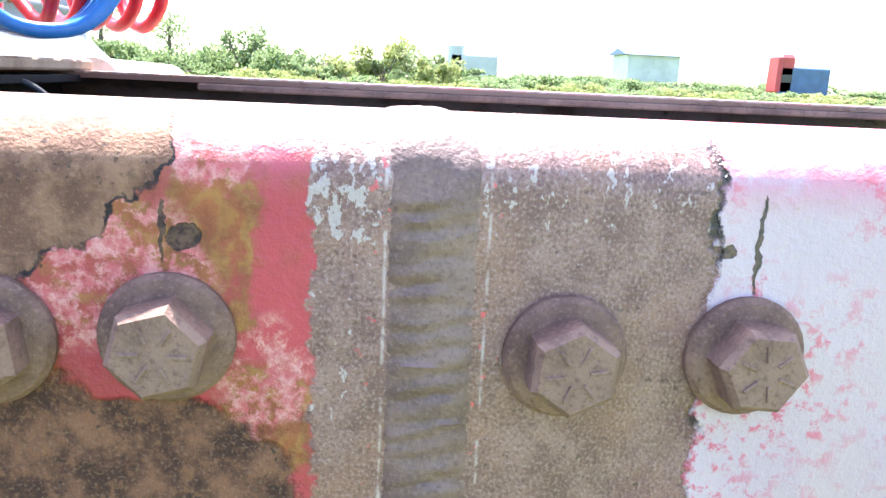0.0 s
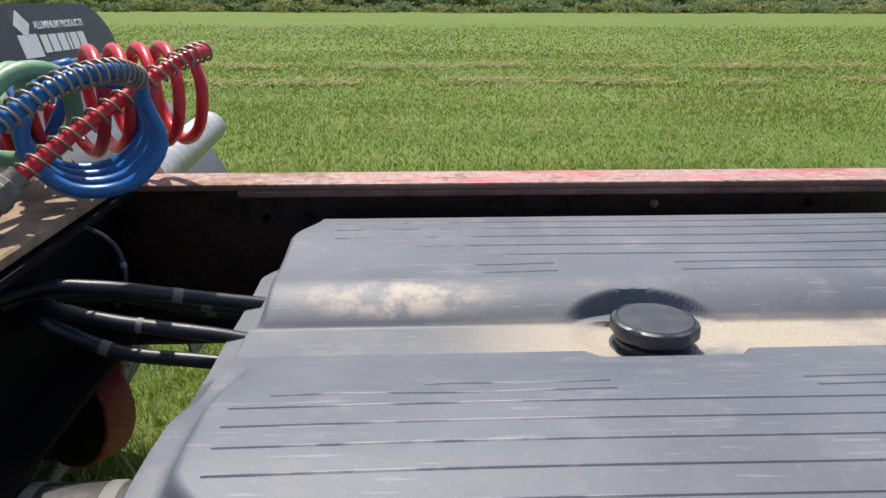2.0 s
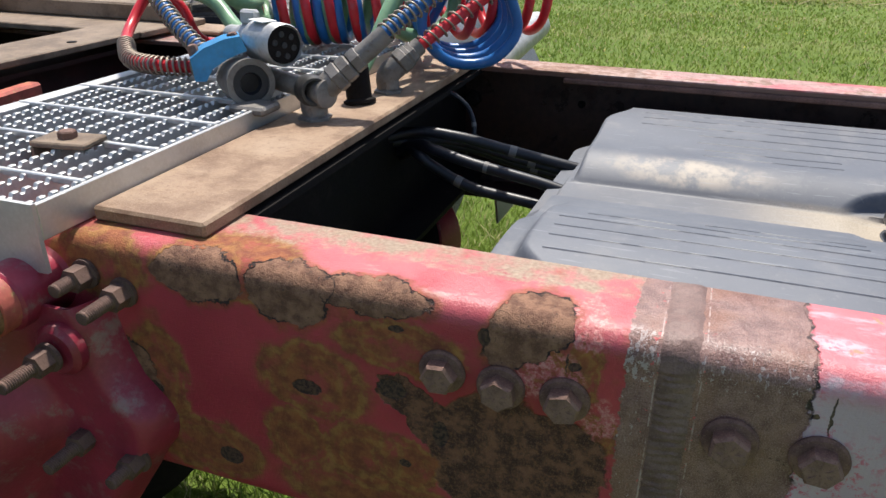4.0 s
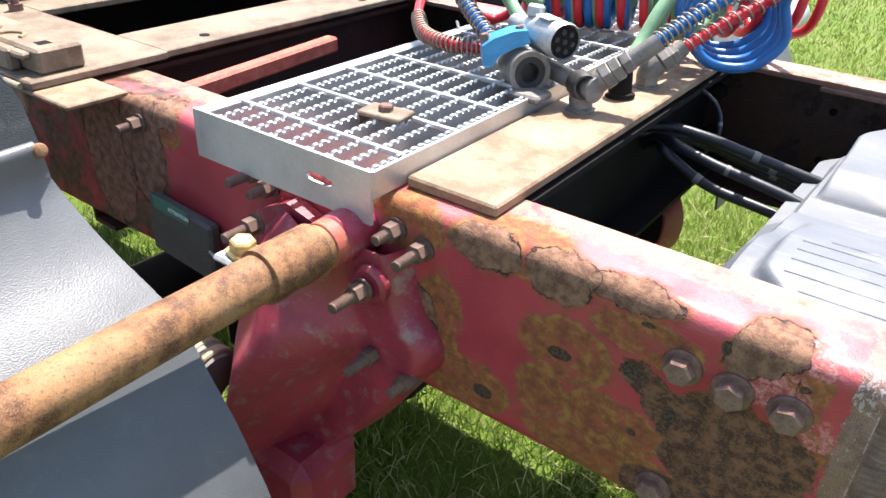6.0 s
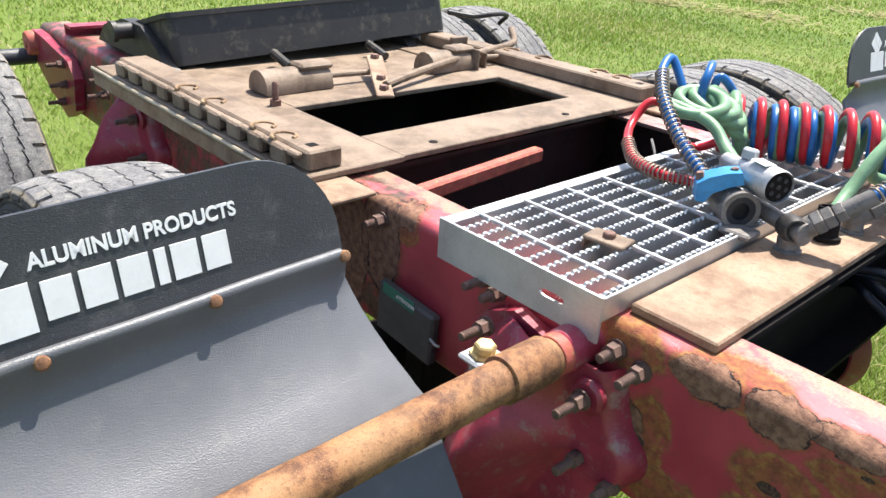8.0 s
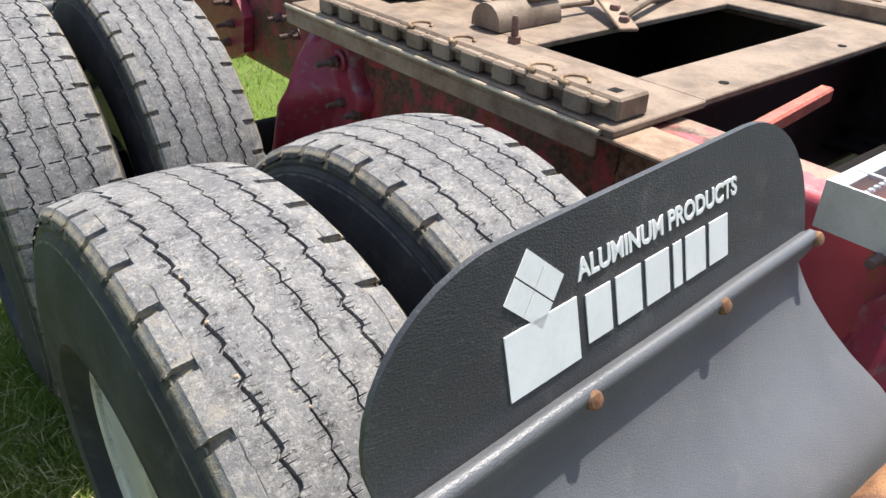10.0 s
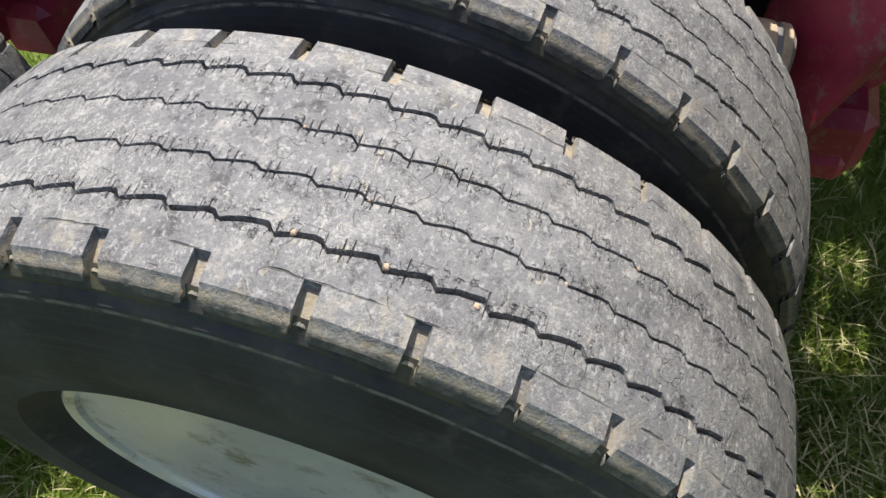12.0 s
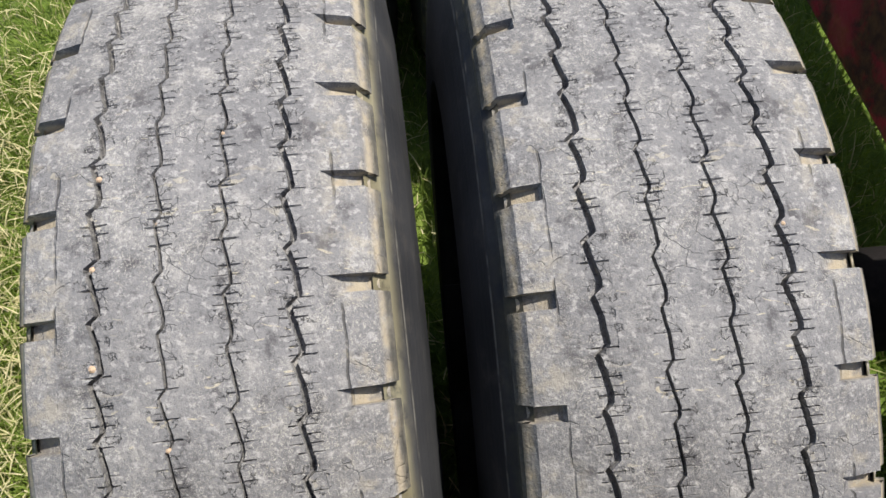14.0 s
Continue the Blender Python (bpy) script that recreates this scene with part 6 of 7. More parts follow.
# ---- what lies between and below the rails ----
pipe_in = thing("drive_shaft", (-0.1, 0.385, 0.775), "dark dirty drive shaft below the frame with dusty spots", "drive shaft")
part("tube", Geo().tube([(-0.90, 0.400, 0.745), (0.7, 0.400, 0.745)], 0.050, 28), M_SHAFT, pipe_in)
for x, w_ in ((-0.36, 0.012), (-0.285, 0.016), (0.1, 0.02)):
    part("band", Geo().turned([(0.0502, 0), (0.0512, 0.001), (0.0512, w_), (0.0502, w_ + 0.001)], (x, 0.400, 0.745), (1, 0.0, 0), 28), M_GREYBOX, pipe_in, "pale dusty band")
for pts, r in (
        ([(-0.62, 0.42, 0.88), (-0.46, 0.49, 0.930), (-0.385, 0.525, 0.952), (-0.32, 0.54, 0.948), (-0.25, 0.56, 0.930), (-0.18, 0.58, 0.912), (-0.08, 0.60, 0.890)], 0.0078),
        ([(-0.60, 0.52, 0.87), (-0.44, 0.54, 0.910), (-0.372, 0.515, 0.938), (-0.340, 0.500, 0.938), (-0.29, 0.495, 0.928), (-0.25, 0.495, 0.921), (-0.17, 0.50, 0.905), (-0.08, 0.50, 0.880)], 0.0078),
        ([(-0.60, 0.55, 0.86), (-0.44, 0.56, 0.895), (-0.385, 0.520, 0.926), (-0.362, 0.500, 0.926), (-0.342, 0.500, 0.914), (-0.285, 0.50, 0.890), (-0.196, 0.50, 0.878), (-0.08, 0.50, 0.860)], 0.0078),
        ([(-0.60, 0.46, 0.875), (-0.44, 0.515, 0.928), (-0.340, 0.56, 0.934), (-0.25, 0.58, 0.912), (-0.17, 0.59, 0.896), (-0.08, 0.60, 0.88)], 0.0065),
        ([(-0.60, 0.48, 0.865), (-0.43, 0.54, 0.918), (-0.335, 0.58, 0.920), (-0.25, 0.60, 0.897), (-0.17, 0.61, 0.880), (-0.08, 0.62, 0.87)], 0.0060),
        ([(-0.44, 0.60, 0.985), (-0.375, 0.62, 0.992), (-0.335, 0.625, 0.970), (-0.318, 0.61, 0.935), (-0.33, 0.60, 0.90)], 0.0035)):
    h_ = thing("air_hose", pts[3], "black rubber hose running inside the frame", "hose", "frame hoses")
    part("tube", Geo().tube(curve_through(pts, 14), r, 16), M_BLACK, h_, smooth=80)
    P_ = curve_through(pts, 14)
    i_ = int(len(P_) * 0.66)
    part("sleeve", Geo().tube(P_[i_:i_ + 3], r + 0.0004, 16), M_GREYBOX, h_, "pale dusty patch", smooth=80)
drum = thing("brake_chamber", (-0.42, 0.72, 0.62), "dark round brake chamber with a red band", "brake chamber")
dc, da = Vector((-0.458, 0.672, 0.712)), Vector((0.42, 0.85, -0.12)).normalized()
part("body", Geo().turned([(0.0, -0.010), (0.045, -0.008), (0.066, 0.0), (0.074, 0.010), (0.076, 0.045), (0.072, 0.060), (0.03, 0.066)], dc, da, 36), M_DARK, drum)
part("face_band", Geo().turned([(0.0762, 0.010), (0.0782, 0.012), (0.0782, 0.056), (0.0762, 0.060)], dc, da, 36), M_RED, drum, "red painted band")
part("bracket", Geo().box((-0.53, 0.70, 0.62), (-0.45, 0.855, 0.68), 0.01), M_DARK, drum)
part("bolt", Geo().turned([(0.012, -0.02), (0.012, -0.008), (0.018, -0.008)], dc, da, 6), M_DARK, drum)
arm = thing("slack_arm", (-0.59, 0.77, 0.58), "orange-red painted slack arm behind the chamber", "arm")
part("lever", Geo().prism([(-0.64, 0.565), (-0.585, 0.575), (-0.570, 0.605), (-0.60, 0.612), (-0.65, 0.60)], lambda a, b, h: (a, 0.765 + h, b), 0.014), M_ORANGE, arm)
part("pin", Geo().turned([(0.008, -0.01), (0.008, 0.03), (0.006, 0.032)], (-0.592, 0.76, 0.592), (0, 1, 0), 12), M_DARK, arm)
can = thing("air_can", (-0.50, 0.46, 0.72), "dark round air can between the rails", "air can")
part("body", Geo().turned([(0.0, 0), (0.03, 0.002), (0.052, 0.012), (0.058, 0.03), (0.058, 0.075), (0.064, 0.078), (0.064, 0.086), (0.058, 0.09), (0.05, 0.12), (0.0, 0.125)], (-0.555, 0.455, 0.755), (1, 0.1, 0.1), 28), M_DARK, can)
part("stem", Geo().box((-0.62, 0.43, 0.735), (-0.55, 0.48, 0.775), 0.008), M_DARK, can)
# made-up dark box that keeps the ground from showing through the frame
under = thing("under_tank", (-0.8, 0.33, 0.56), "dark filler box added under the frame", "tank")
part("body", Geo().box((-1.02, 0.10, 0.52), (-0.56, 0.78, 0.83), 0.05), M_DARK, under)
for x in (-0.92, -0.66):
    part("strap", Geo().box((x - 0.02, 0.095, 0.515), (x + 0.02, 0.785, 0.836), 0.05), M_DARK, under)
solid("gearbox", Geo().box((-0.05, 0.14, 0.42), (0.9, 0.74, 0.79), 0.08), M_DARK, "near-black gearbox under the cover", "gearbox", at=(0.4, 0.44, 0.42))


# ---- air and light hoses on the deck ----
def helix(a, b, radius, turns, phase, n=18, squash=1.0, grow=0.0):
    a, b = Vector(a), Vector(b)
    ax = (b - a).normalized()
    s = Vector((0, 0, 1))
    s = (s - ax * s.dot(ax)).normalized()
    u = ax.cross(s)
    out = []
    for i in range(int(turns * n) + 1):
        f = i / (turns * n)
        an = phase + 2 * math.pi * turns * f
        r = radius * (1 + grow * f)
        out.append(a + (b - a) * f + r * (math.cos(an) * s + squash * math.sin(an) * u))
    return out


def hose(name, pts, material, label, r=0.0077, n=6):
    t = thing(name, pts[0], label, "air hose", "coiled air hoses")
    part("tube", Geo().tube(curve_through(pts, n), r, 10), material, t, smooth=60)
    return t


def spring_guard(pts, r, turns, parent):
    """A wire spring wound round a hose."""
    P = curve_through(pts, 10)
    out, side = [], None
    for i in range(turns * 10 + 1):
        f = i / (turns * 10) * (len(P) - 1)
        k = min(int(f), len(P) - 2)
        p = P[k].lerp(P[k + 1], f - k)
        tng = (P[k + 1] - P[k]).normalized()
        side = tng.orthogonal().normalized() if side is None else (side - tng * side.dot(tng)).normalized()
        up = tng.cross(side)
        an = 2 * math.pi * i / 10
        out.append(p + r * (math.cos(an) * side + math.sin(an) * up))
    part("spring_guard", Geo().tube(out, 0.0016, 6), M_SPRING, parent, "bare wire spring guard", smooth=60)


def coil(centres, axes, radius, turns, phase, n=14):
    """Loops whose middle and axis wander along the given stations."""
    C = curve_through(centres, 12)
    A = curve_through(axes, 12)
    ref, out = Vector((0.1, 1.0, 0.0)), []
    for i in range(int(turns * n) + 1):
        f = i / (turns * n) * (len(C) - 1)
        q = min(int(f), len(C) - 2)
        c, a = C[q].lerp(C[q + 1], f - q), A[q].lerp(A[q + 1], f - q).normalized()
        s1 = (ref - a * ref.dot(a)).normalized()
        an = phase + 2 * math.pi * i / n
        out.append(c + radius * (math.cos(an) * s1 + math.sin(an) * a.cross(s1)))
    return out


AX0, AX1 = Vector((-0.690, 0.632, 1.086)), Vector((-0.450, 0.735, 1.090))
# blue hose: from the gladhand up, through the coil, into three big loops, to its fitting
blue_up = [(-0.578, 0.336, 1.082), (-0.66, 0.385, 1.115), (-0.725, 0.43, 1.155), (-0.765, 0.475, 1.188)]
loop_l = helix((-0.745, 0.545, 1.163), (-0.705, 0.56, 1.155), 0.042, 1.9, 0.5, 12)
coil_b = helix(AX0, AX1, 0.043, 8.5, 0.0, 14)
loops_b = helix((-0.385, 0.715, 1.100), (-0.316, 0.580, 1.098), 0.060, 3.875, 0.0, 14, 1.12)
spring_b = [(-0.262, 0.575, 1.162), (-0.272, 0.530, 1.173), (-0.302, 0.480, 1.165), (-0.336, 0.428, 1.136), (-0.362, 0.388, 1.110)]
blue = hose("blue_air_hose", blue_up + [(-0.775, 0.52, 1.203)] + loop_l[3::2] + coil_b[::2] + loops_b[::2] + spring_b, M_BLUE, "blue coiled air hose lying on the grating", n=5)
spring_guard(blue_up, 0.0112, 26, blue)
spring_guard(spring_b, 0.0115, 24, blue)
# red hose
red_up = [(-0.606, 0.362, 1.058), (-0.66, 0.345, 1.060), (-0.725, 0.375, 1.058), (-0.780, 0.430, 1.066)]
coil_r = helix(AX0 + Vector((-0.02, -0.01, 0.004)), AX1 + Vector((0.02, 0.01, 0.006)), 0.048, 8.5, 2.2, 14)
loops_r = helix((-0.392, 0.745, 1.116), (-0.283, 0.822, 1.118), 0.062, 4.5, math.pi, 14, -1.08)
spring_r = [(-0.228, 0.715, 1.180), (-0.250, 0.670, 1.170), (-0.290, 0.620, 1.140), (-0.335, 0.570, 1.105), (-0.372, 0.530, 1.072)]
red = hose("red_air_hose", red_up + [(-0.812, 0.485, 1.085), (-0.805, 0.525, 1.120), (-0.77, 0.545, 1.105), (-0.745, 0.545, 1.06), (-0.725, 0.575, 1.045)] + coil_r[::2] + loops_r[::2] + spring_r, M_REDHOSE, "red coiled air hose lying on the grating", n=5)
spring_guard(red_up, 0.0112, 24, red)
spring_guard(spring_r, 0.0115, 18, red)
# green electric coil: flat loops that tip over into the common coil
loop_g = coil([(-0.700, 0.480, 1.150), (-0.690, 0.525, 1.142), (-0.680, 0.570, 1.125), (-0.665, 0.625, 1.092)], [(0.10, -0.30, 0.95), (0.28, -0.05, 0.92), (0.62, 0.15, 0.66), (0.92, 0.38, 0.0)], 0.044, 4.5, 2.4)
coil_g = helix(AX0 + Vector((0.045, 0.02, 0.0)), AX1 + Vector((-0.01, 0.0, 0.0)), 0.041, 5.0, 4.1, 14)
green = hose("green_power_cable", [(-0.545, 0.392, 1.085), (-0.60, 0.435, 1.10), (-0.65, 0.455, 1.13)] + loop_g[::2] + coil_g[::2] +
             [(-0.43, 0.68, 1.12), (-0.405, 0.62, 1.165), (-0.41, 0.565, 1.150), (-0.425, 0.56, 1.09), (-0.40, 0.63, 1.07), (-0.375, 0.67, 1.10), (-0.372, 0.65, 1.155), (-0.395, 0.595, 1.165), (-0.415, 0.545, 1.13), (-0.425, 0.495, 1.075), (-0.425, 0.455, 1.050)],
             M_GREEN, "green coiled power cable with a faded jacket", 0.0100, 5)

# hose fittings on the plate
def elbow(base, top, label):
    t = thing("hose_fitting", base, label, "hose fitting", "plate fittings")
    b, e = Vector(base), Vector(top)
    part("flange", Geo().turned([(0.021, 0), (0.021, 0.003), (0.016, 0.005), (0.016, 0.010)], b, (0, 0, 1), 6), M_FIT, t)
    mid = b + Vector((0.006, 0.002, 0.030))
    part("elbow", Geo().tube(curve_through([b + Vector((0, 0, 0.006)), b + Vector((0, 0, 0.022)), mid + (e - mid) * 0.22], 6), 0.0155, 14), M_FIT, t)
    for f, r in ((0.20, 0.0185), (0.33, 0.0170), (0.47, 0.0150)):
        p = mid + (e - mid) * f
        d = (e - mid).normalized()
        part("hex_collar", Geo().turned([(r - 0.003, 0), (r, 0.002), (r, 0.013), (r - 0.003, 0.015)], p, d, 6), M_FIT, t)
    part("ferrule", Geo().tube([mid + (e - mid) * 0.5, mid + (e - mid) * 0.98], [0.0125, 0.0118], 14), M_FIT, t)
    return t


elbow((-0.435, 0.345, H + 0.0135), (-0.358, 0.392, 1.112), "grey cast hose elbow fitting on the steel plate")
elbow((-0.408, 0.500, H + 0.0135), (-0.372, 0.530, 1.074), "grey cast hose elbow fitting with a red hose")
stub = thing("cable_stub", (-0.418, 0.432, H + 0.0135), "black open pipe stub standing on the steel plate", "pipe stub")
part("tube", Geo().turned([(0.021, 0), (0.021, 0.004), (0.0165, 0.006), (0.0165, 0.050), (0.0135, 0.050), (0.0135, 0.02), (0.0, 0.018)], (-0.418, 0.432, H + 0.0135), (-0.15, 0.1, 1), 20), M_DARK, stub)

# gladhands and plugs
glad = thing("gladhand", (-0.53, 0.318, GTOP), "blue gladhand coupling with grey sockets on the grating", "gladhand")
gm = Matrix.Translation((-0.548, 0.322, 1.086)) @ Matrix.Rotation(radians(38), 4, "Z") @ Matrix.Rotation(radians(-14), 4, "Y")
part("blue_clip", Geo().prism([(-0.034, -0.020), (-0.030, 0.006), (-0.012, 0.013), (0.014, 0.016), (0.032, 0.014), (0.034, -0.004), (0.012, -0.006), (-0.010, -0.012), (-0.022, -0.024)], lambda a, b, h: (a, -0.017 + h, b), 0.034, gm), M_GLADBLUE, glad, "blue anodised clip")
for a in (-0.024, 0.024):
    part("bolt", Geo().turned([(0.0065, 0.006), (0.0065, 0.016), (0.005, 0.018)], gm @ Vector((a, 0, 0)), gm.to_3x3() @ Vector((0, 0, 1)), 6), M_BOLT, glad)
cdir = Vector((0.72, -0.55, 0.05)).normalized()
part("socket_body", Geo().turned([(0.022, -0.055), (0.026, -0.03), (0.028, 0.0), (0.029, 0.010), (0.022, 0.010), (0.020, -0.012), (0.0, -0.013)], (-0.508, 0.322, 1.055), cdir, 28), M_FIT, glad, "grey round air socket")
part("rubber_seal", Geo().turned([(0.0215, 0.003), (0.0215, 0.0085), (0.013, 0.0085), (0.011, 0.003)], (-0.508, 0.322, 1.055), cdir, 28), M_BLACK, glad, "black rubber seal")
part("foot_plate", Geo().box((-0.515, 0.285, 1.026), (-0.468, 0.325, 1.036), 0.003), M_FIT, glad)
plug = thing("trailer_plug", (-0.50, 0.37, 1.08), "grey cast seven-pin trailer plug", "plug")
pd = Vector((0.88, -0.45, 0.02)).normalized()
part("barrel", Geo().turned([(0.012, -0.125), (0.014, -0.09), (0.018, -0.085), (0.019, -0.06), (0.0245, -0.055), (0.0250, 0.0), (0.0235, 0.003), (0.0225, -0.002), (0.0, -0.002)], (-0.470, 0.345, 1.097), pd, 28), M_ZINC, plug)
part("insert", Geo().turned([(0.0215, -0.003), (0.0215, 0.0005), (0.0, 0.0008)], (-0.470, 0.345, 1.097), pd, 28), M_DARK, plug, "dark plug face")
s_ = pd.orthogonal().normalized()
u_ = pd.cross(s_)
for k in range(7):
    o = (s_ * math.cos(k * math.pi / 3) + u_ * math.sin(k * math.pi / 3)) * (0.013 if k < 6 else 0)
    part("pin_socket", Geo().turned([(0.0036, 0.0003), (0.0036, 0.0016), (0.0024, 0.0016), (0.0, 0.001)], Vector((-0.470, 0.345, 1.097)) + o, pd, 10), M_BLACK, plug)
part("lid_hinge", Geo().box((-0.012, -0.006, 0.0), (0.012, 0.006, 0.018), 0.003, Matrix.Translation((-0.535, 0.378, 1.112))), M_ZINC, plug)
part("label", Geo().box((-0.016, -0.010, 0.0), (0.016, 0.010, 0.0012), 0.0003, Matrix.Translation((-0.503, 0.355, 1.1215)) @ Matrix.Rotation(radians(-27), 4, "Z")), M_WHITE, plug, "pale worn label")
tee = thing("pipe_tee", (-0.45, 0.345, 1.03), "grey and black pipe tee lying beside the plug", "pipe tee")
part("run", Geo().tube([(-0.515, 0.372, 1.052), (-0.425, 0.345, 1.045)], 0.0125, 16), M_FIT, tee)
part("branch", Geo().turned([(0.018, 0), (0.019, 0.02), (0.016, 0.03), (0.013, 0.03), (0.012, 0.01), (0.0, 0.01)], (-0.446, 0.352, 1.046), (0.7, -0.7, 0.1), 20), M_GREASE, tee)
part("end_collar", Geo().turned([(0.016, 0), (0.017, 0.003), (0.017, 0.018), (0.012, 0.02)], (-0.432, 0.347, 1.045), (0.95, -0.3, 0.0), 20), M_FIT, tee)


# ---- ground, field, distance ----
rnd = random.Random(11)
xs = [-400, -150, -60, -25, -12] + [-8 + 0.5 * k for k in range(33)] + [12, 25, 60, 150, 400]
ys = [-400, -150, -60, -20, -10] + [-5 + 0.5 * k for k in range(45)] + [22, 30, 45, 70, 120, 250, 400]
rows = [[(x, y, GZ + 0.02 * noise.noise(Vector((x * 0.4, y * 0.4, 0))) - 0.012) for y in ys] for x in xs]
solid("ground", Geo().sheet(rows), M_GRASS, "mown green grass field reaching the horizon", "ground", kind="structure", smooth=180)


def blades(regions, seed):
    """Grass blades: narrow bent triangles scattered over stretches of the field."""
    r = np.random.RandomState(seed)
    vs, fs = [], []
    for x0, x1, y0, y1, n, h, w in regions:
        soft = 0.05 * (x1 - x0)
        px, py = r.uniform(x0, x1, n) + r.normal(0, soft, n), r.uniform(y0, y1, n) + r.normal(0, soft, n)
        hh = h * r.uniform(0.35, 1.15, n)
        an = r.uniform(0, 2 * math.pi, n)
        ln = r.uniform(0.4, 1.8, n) * hh
        la = r.uniform(0, 2 * math.pi, n)
        k = len(vs)
        ca, sa = np.cos(an) * w, np.sin(an) * w
        mx, my = np.cos(la) * ln, np.sin(la) * ln
        P = np.stack([np.stack([px - ca, py - sa, np.full(n, GZ - 0.02)], 1), np.stack([px + ca, py + sa, np.full(n, GZ - 0.02)], 1),
                      np.stack([px + 0.4 * mx + 0.7 * ca, py + 0.4 * my + 0.7 * sa, GZ - 0.01 + 0.6 * hh], 1), np.stack([px + 0.4 * mx - 0.7 * ca, py + 0.4 * my - 0.7 * sa, GZ - 0.01 + 0.6 * hh], 1),
                      np.stack([px + mx, py + my, GZ + hh * 0.9], 1)], 1).reshape(-1, 3)
        vs += P.tolist()
        i = k + 5 * np.arange(n)
        fs += np.stack([i, i + 1, i + 2, i + 3], 1).tolist()
        fs += np.stack([i + 3, i + 2, i + 4], 1).tolist()
    return vs, fs


def stuff(name, vs, fs, material, label, category):
    me = bpy.data.meshes.new(name)
    me.from_pydata(vs, [], fs)
    me.materials.append(material)
    return tagged(new(name, me), label, category, kind="stuff")


vs, fs = blades([(-3.4, 1.2, -2.2, 0.1, 60000, 0.045, 0.0020), (-2.1, -0.7, -1.8, -0.70, 34000, 0.060, 0.0019), (-0.95, 0.0, -0.75, 0.10, 24000, 0.060, 0.0019), (-0.45, 0.10, 0.50, 1.30, 14000, 0.055, 0.0019), (-2.2, 1.4, 0.1, 2.2, 50000, 0.045, 0.0020), (-4.0, 3.2, 2.2, 5.0, 50000, 0.034, 0.0034), (-7.0, 6.0, 5.0, 9.0, 40000, 0.030, 0.006), (-12.0, 12.0, 9.0, 16.0, 40000, 0.030, 0.012), (-22.0, 24.0, 16.0, 30.0, 30000, 0.035, 0.024), (-6.0, -2.0, -2.0, 3.0, 24000, 0.045, 0.0026), (-16.0, -5.0, -5.0, 9.0, 45000, 0.04, 0.008)], 5)
stuff("grass", vs, fs, M_BLADE, "short green grass blades with dry tips", "grass")

# two windrows of cut hay
r = np.random.RandomState(8)
vs, fs = [], []
for yc, n, spread in ((10.3, 3000, 0.20), (12.7, 3000, 0.22)):
    for i in range(n):
        x = r.uniform(-14, 14)
        dens = 0.5 + 0.5 * math.sin(x * 1.3 + yc) + 0.6 * math.sin(x * 3.1 + 1.7 * yc)
        if r.uniform(-0.5, 1.4) > dens:
            continue
        y = yc + r.normal(0, spread) + 0.15 * math.sin(x)
        z = GZ + 0.02 + abs(r.normal(0, 0.03))
        a, ln = r.uniform(0, math.pi), r.uniform(0.05, 0.16)
        dx, dy, dz = math.cos(a) * ln, math.sin(a) * ln, r.uniform(-0.04, 0.04)
        k = len(vs)
        wx, wy, wz = -math.sin(a) * 0.009, math.cos(a) * 0.009, r.uniform(0.0, 0.012)
        vs += [(x - dx - wx, y - dy - wy, z - dz), (x + dx - wx, y + dy - wy, z + dz), (x + dx + wx, y + dy + wy, z + dz + wz), (x - dx + wx, y - dy + wy, z - dz + wz)]
        fs.append((k, k + 1, k + 2, k + 3))
stuff("hay", vs, fs, M_STRAW, "pale dry hay lying in two windrows", "hay")

# dry clippings lying in the short grass beside the wheels and under the frame
vs, fs = [], []
for x0, x1, y0, y1, n in ((-2.2, -0.75, -1.9, -0.80, 4200), (-0.95, 0.1, -0.8, 0.1, 1500), (-0.5, 0.3, 0.5, 1.6, 1300)):
    for i in range(n):
        x, y, z = r.normal((x0 + x1) / 2, (x1 - x0) / 3.2), r.normal((y0 + y1) / 2, (y1 - y0) / 3.2), GZ + r.uniform(0.012, 0.050)
        a, ln, tip = r.uniform(0, 2 * math.pi), r.uniform(0.012, 0.045), r.uniform(-0.010, 0.014)
        dx, dy, wx, wy, k = math.cos(a) * ln, math.sin(a) * ln, -math.sin(a) * 0.0013, math.cos(a) * 0.0013, len(vs)
        vs += [(x - dx - wx, y - dy - wy, z - tip), (x - dx + wx, y - dy + wy, z - tip), (x + wx, y + wy, z + 0.004), (x - wx, y - wy, z + 0.004), (x + dx, y + dy, z + tip)]
        fs += [(k, k + 1, k + 2, k + 3), (k + 3, k + 2, k + 4)]
stuff("dry_clippings", vs, fs, M_CLIP, "pale dry grass clippings lying on the lawn", "clippings")

# small yellow flowers
M_FLOWER = leaf_mat("yellow_petals", (0.70, 0.58, 0.05), (0.80, 0.70, 0.12))
vs, fs = [], []
for i in range(420):
    x, y = r.uniform(-9, 9), r.uniform(1.2, 9.5)
    s, z, k = r.uniform(0.006, 0.011), GZ + r.uniform(0.05, 0.09), len(vs)
    vs += [(x - s, y, z), (x, y - s, z), (x + s, y, z), (x, y + s, z), (x, y, z + 0.6 * s)]
    fs += [(k, k + 1, k + 4), (k + 1, k + 2, k + 4), (k + 2, k + 3, k + 4), (k + 3, k, k + 4)]
stuff("field_flowers", vs, fs, M_FLOWER, "tiny yellow flowers in the grass", "flowers")


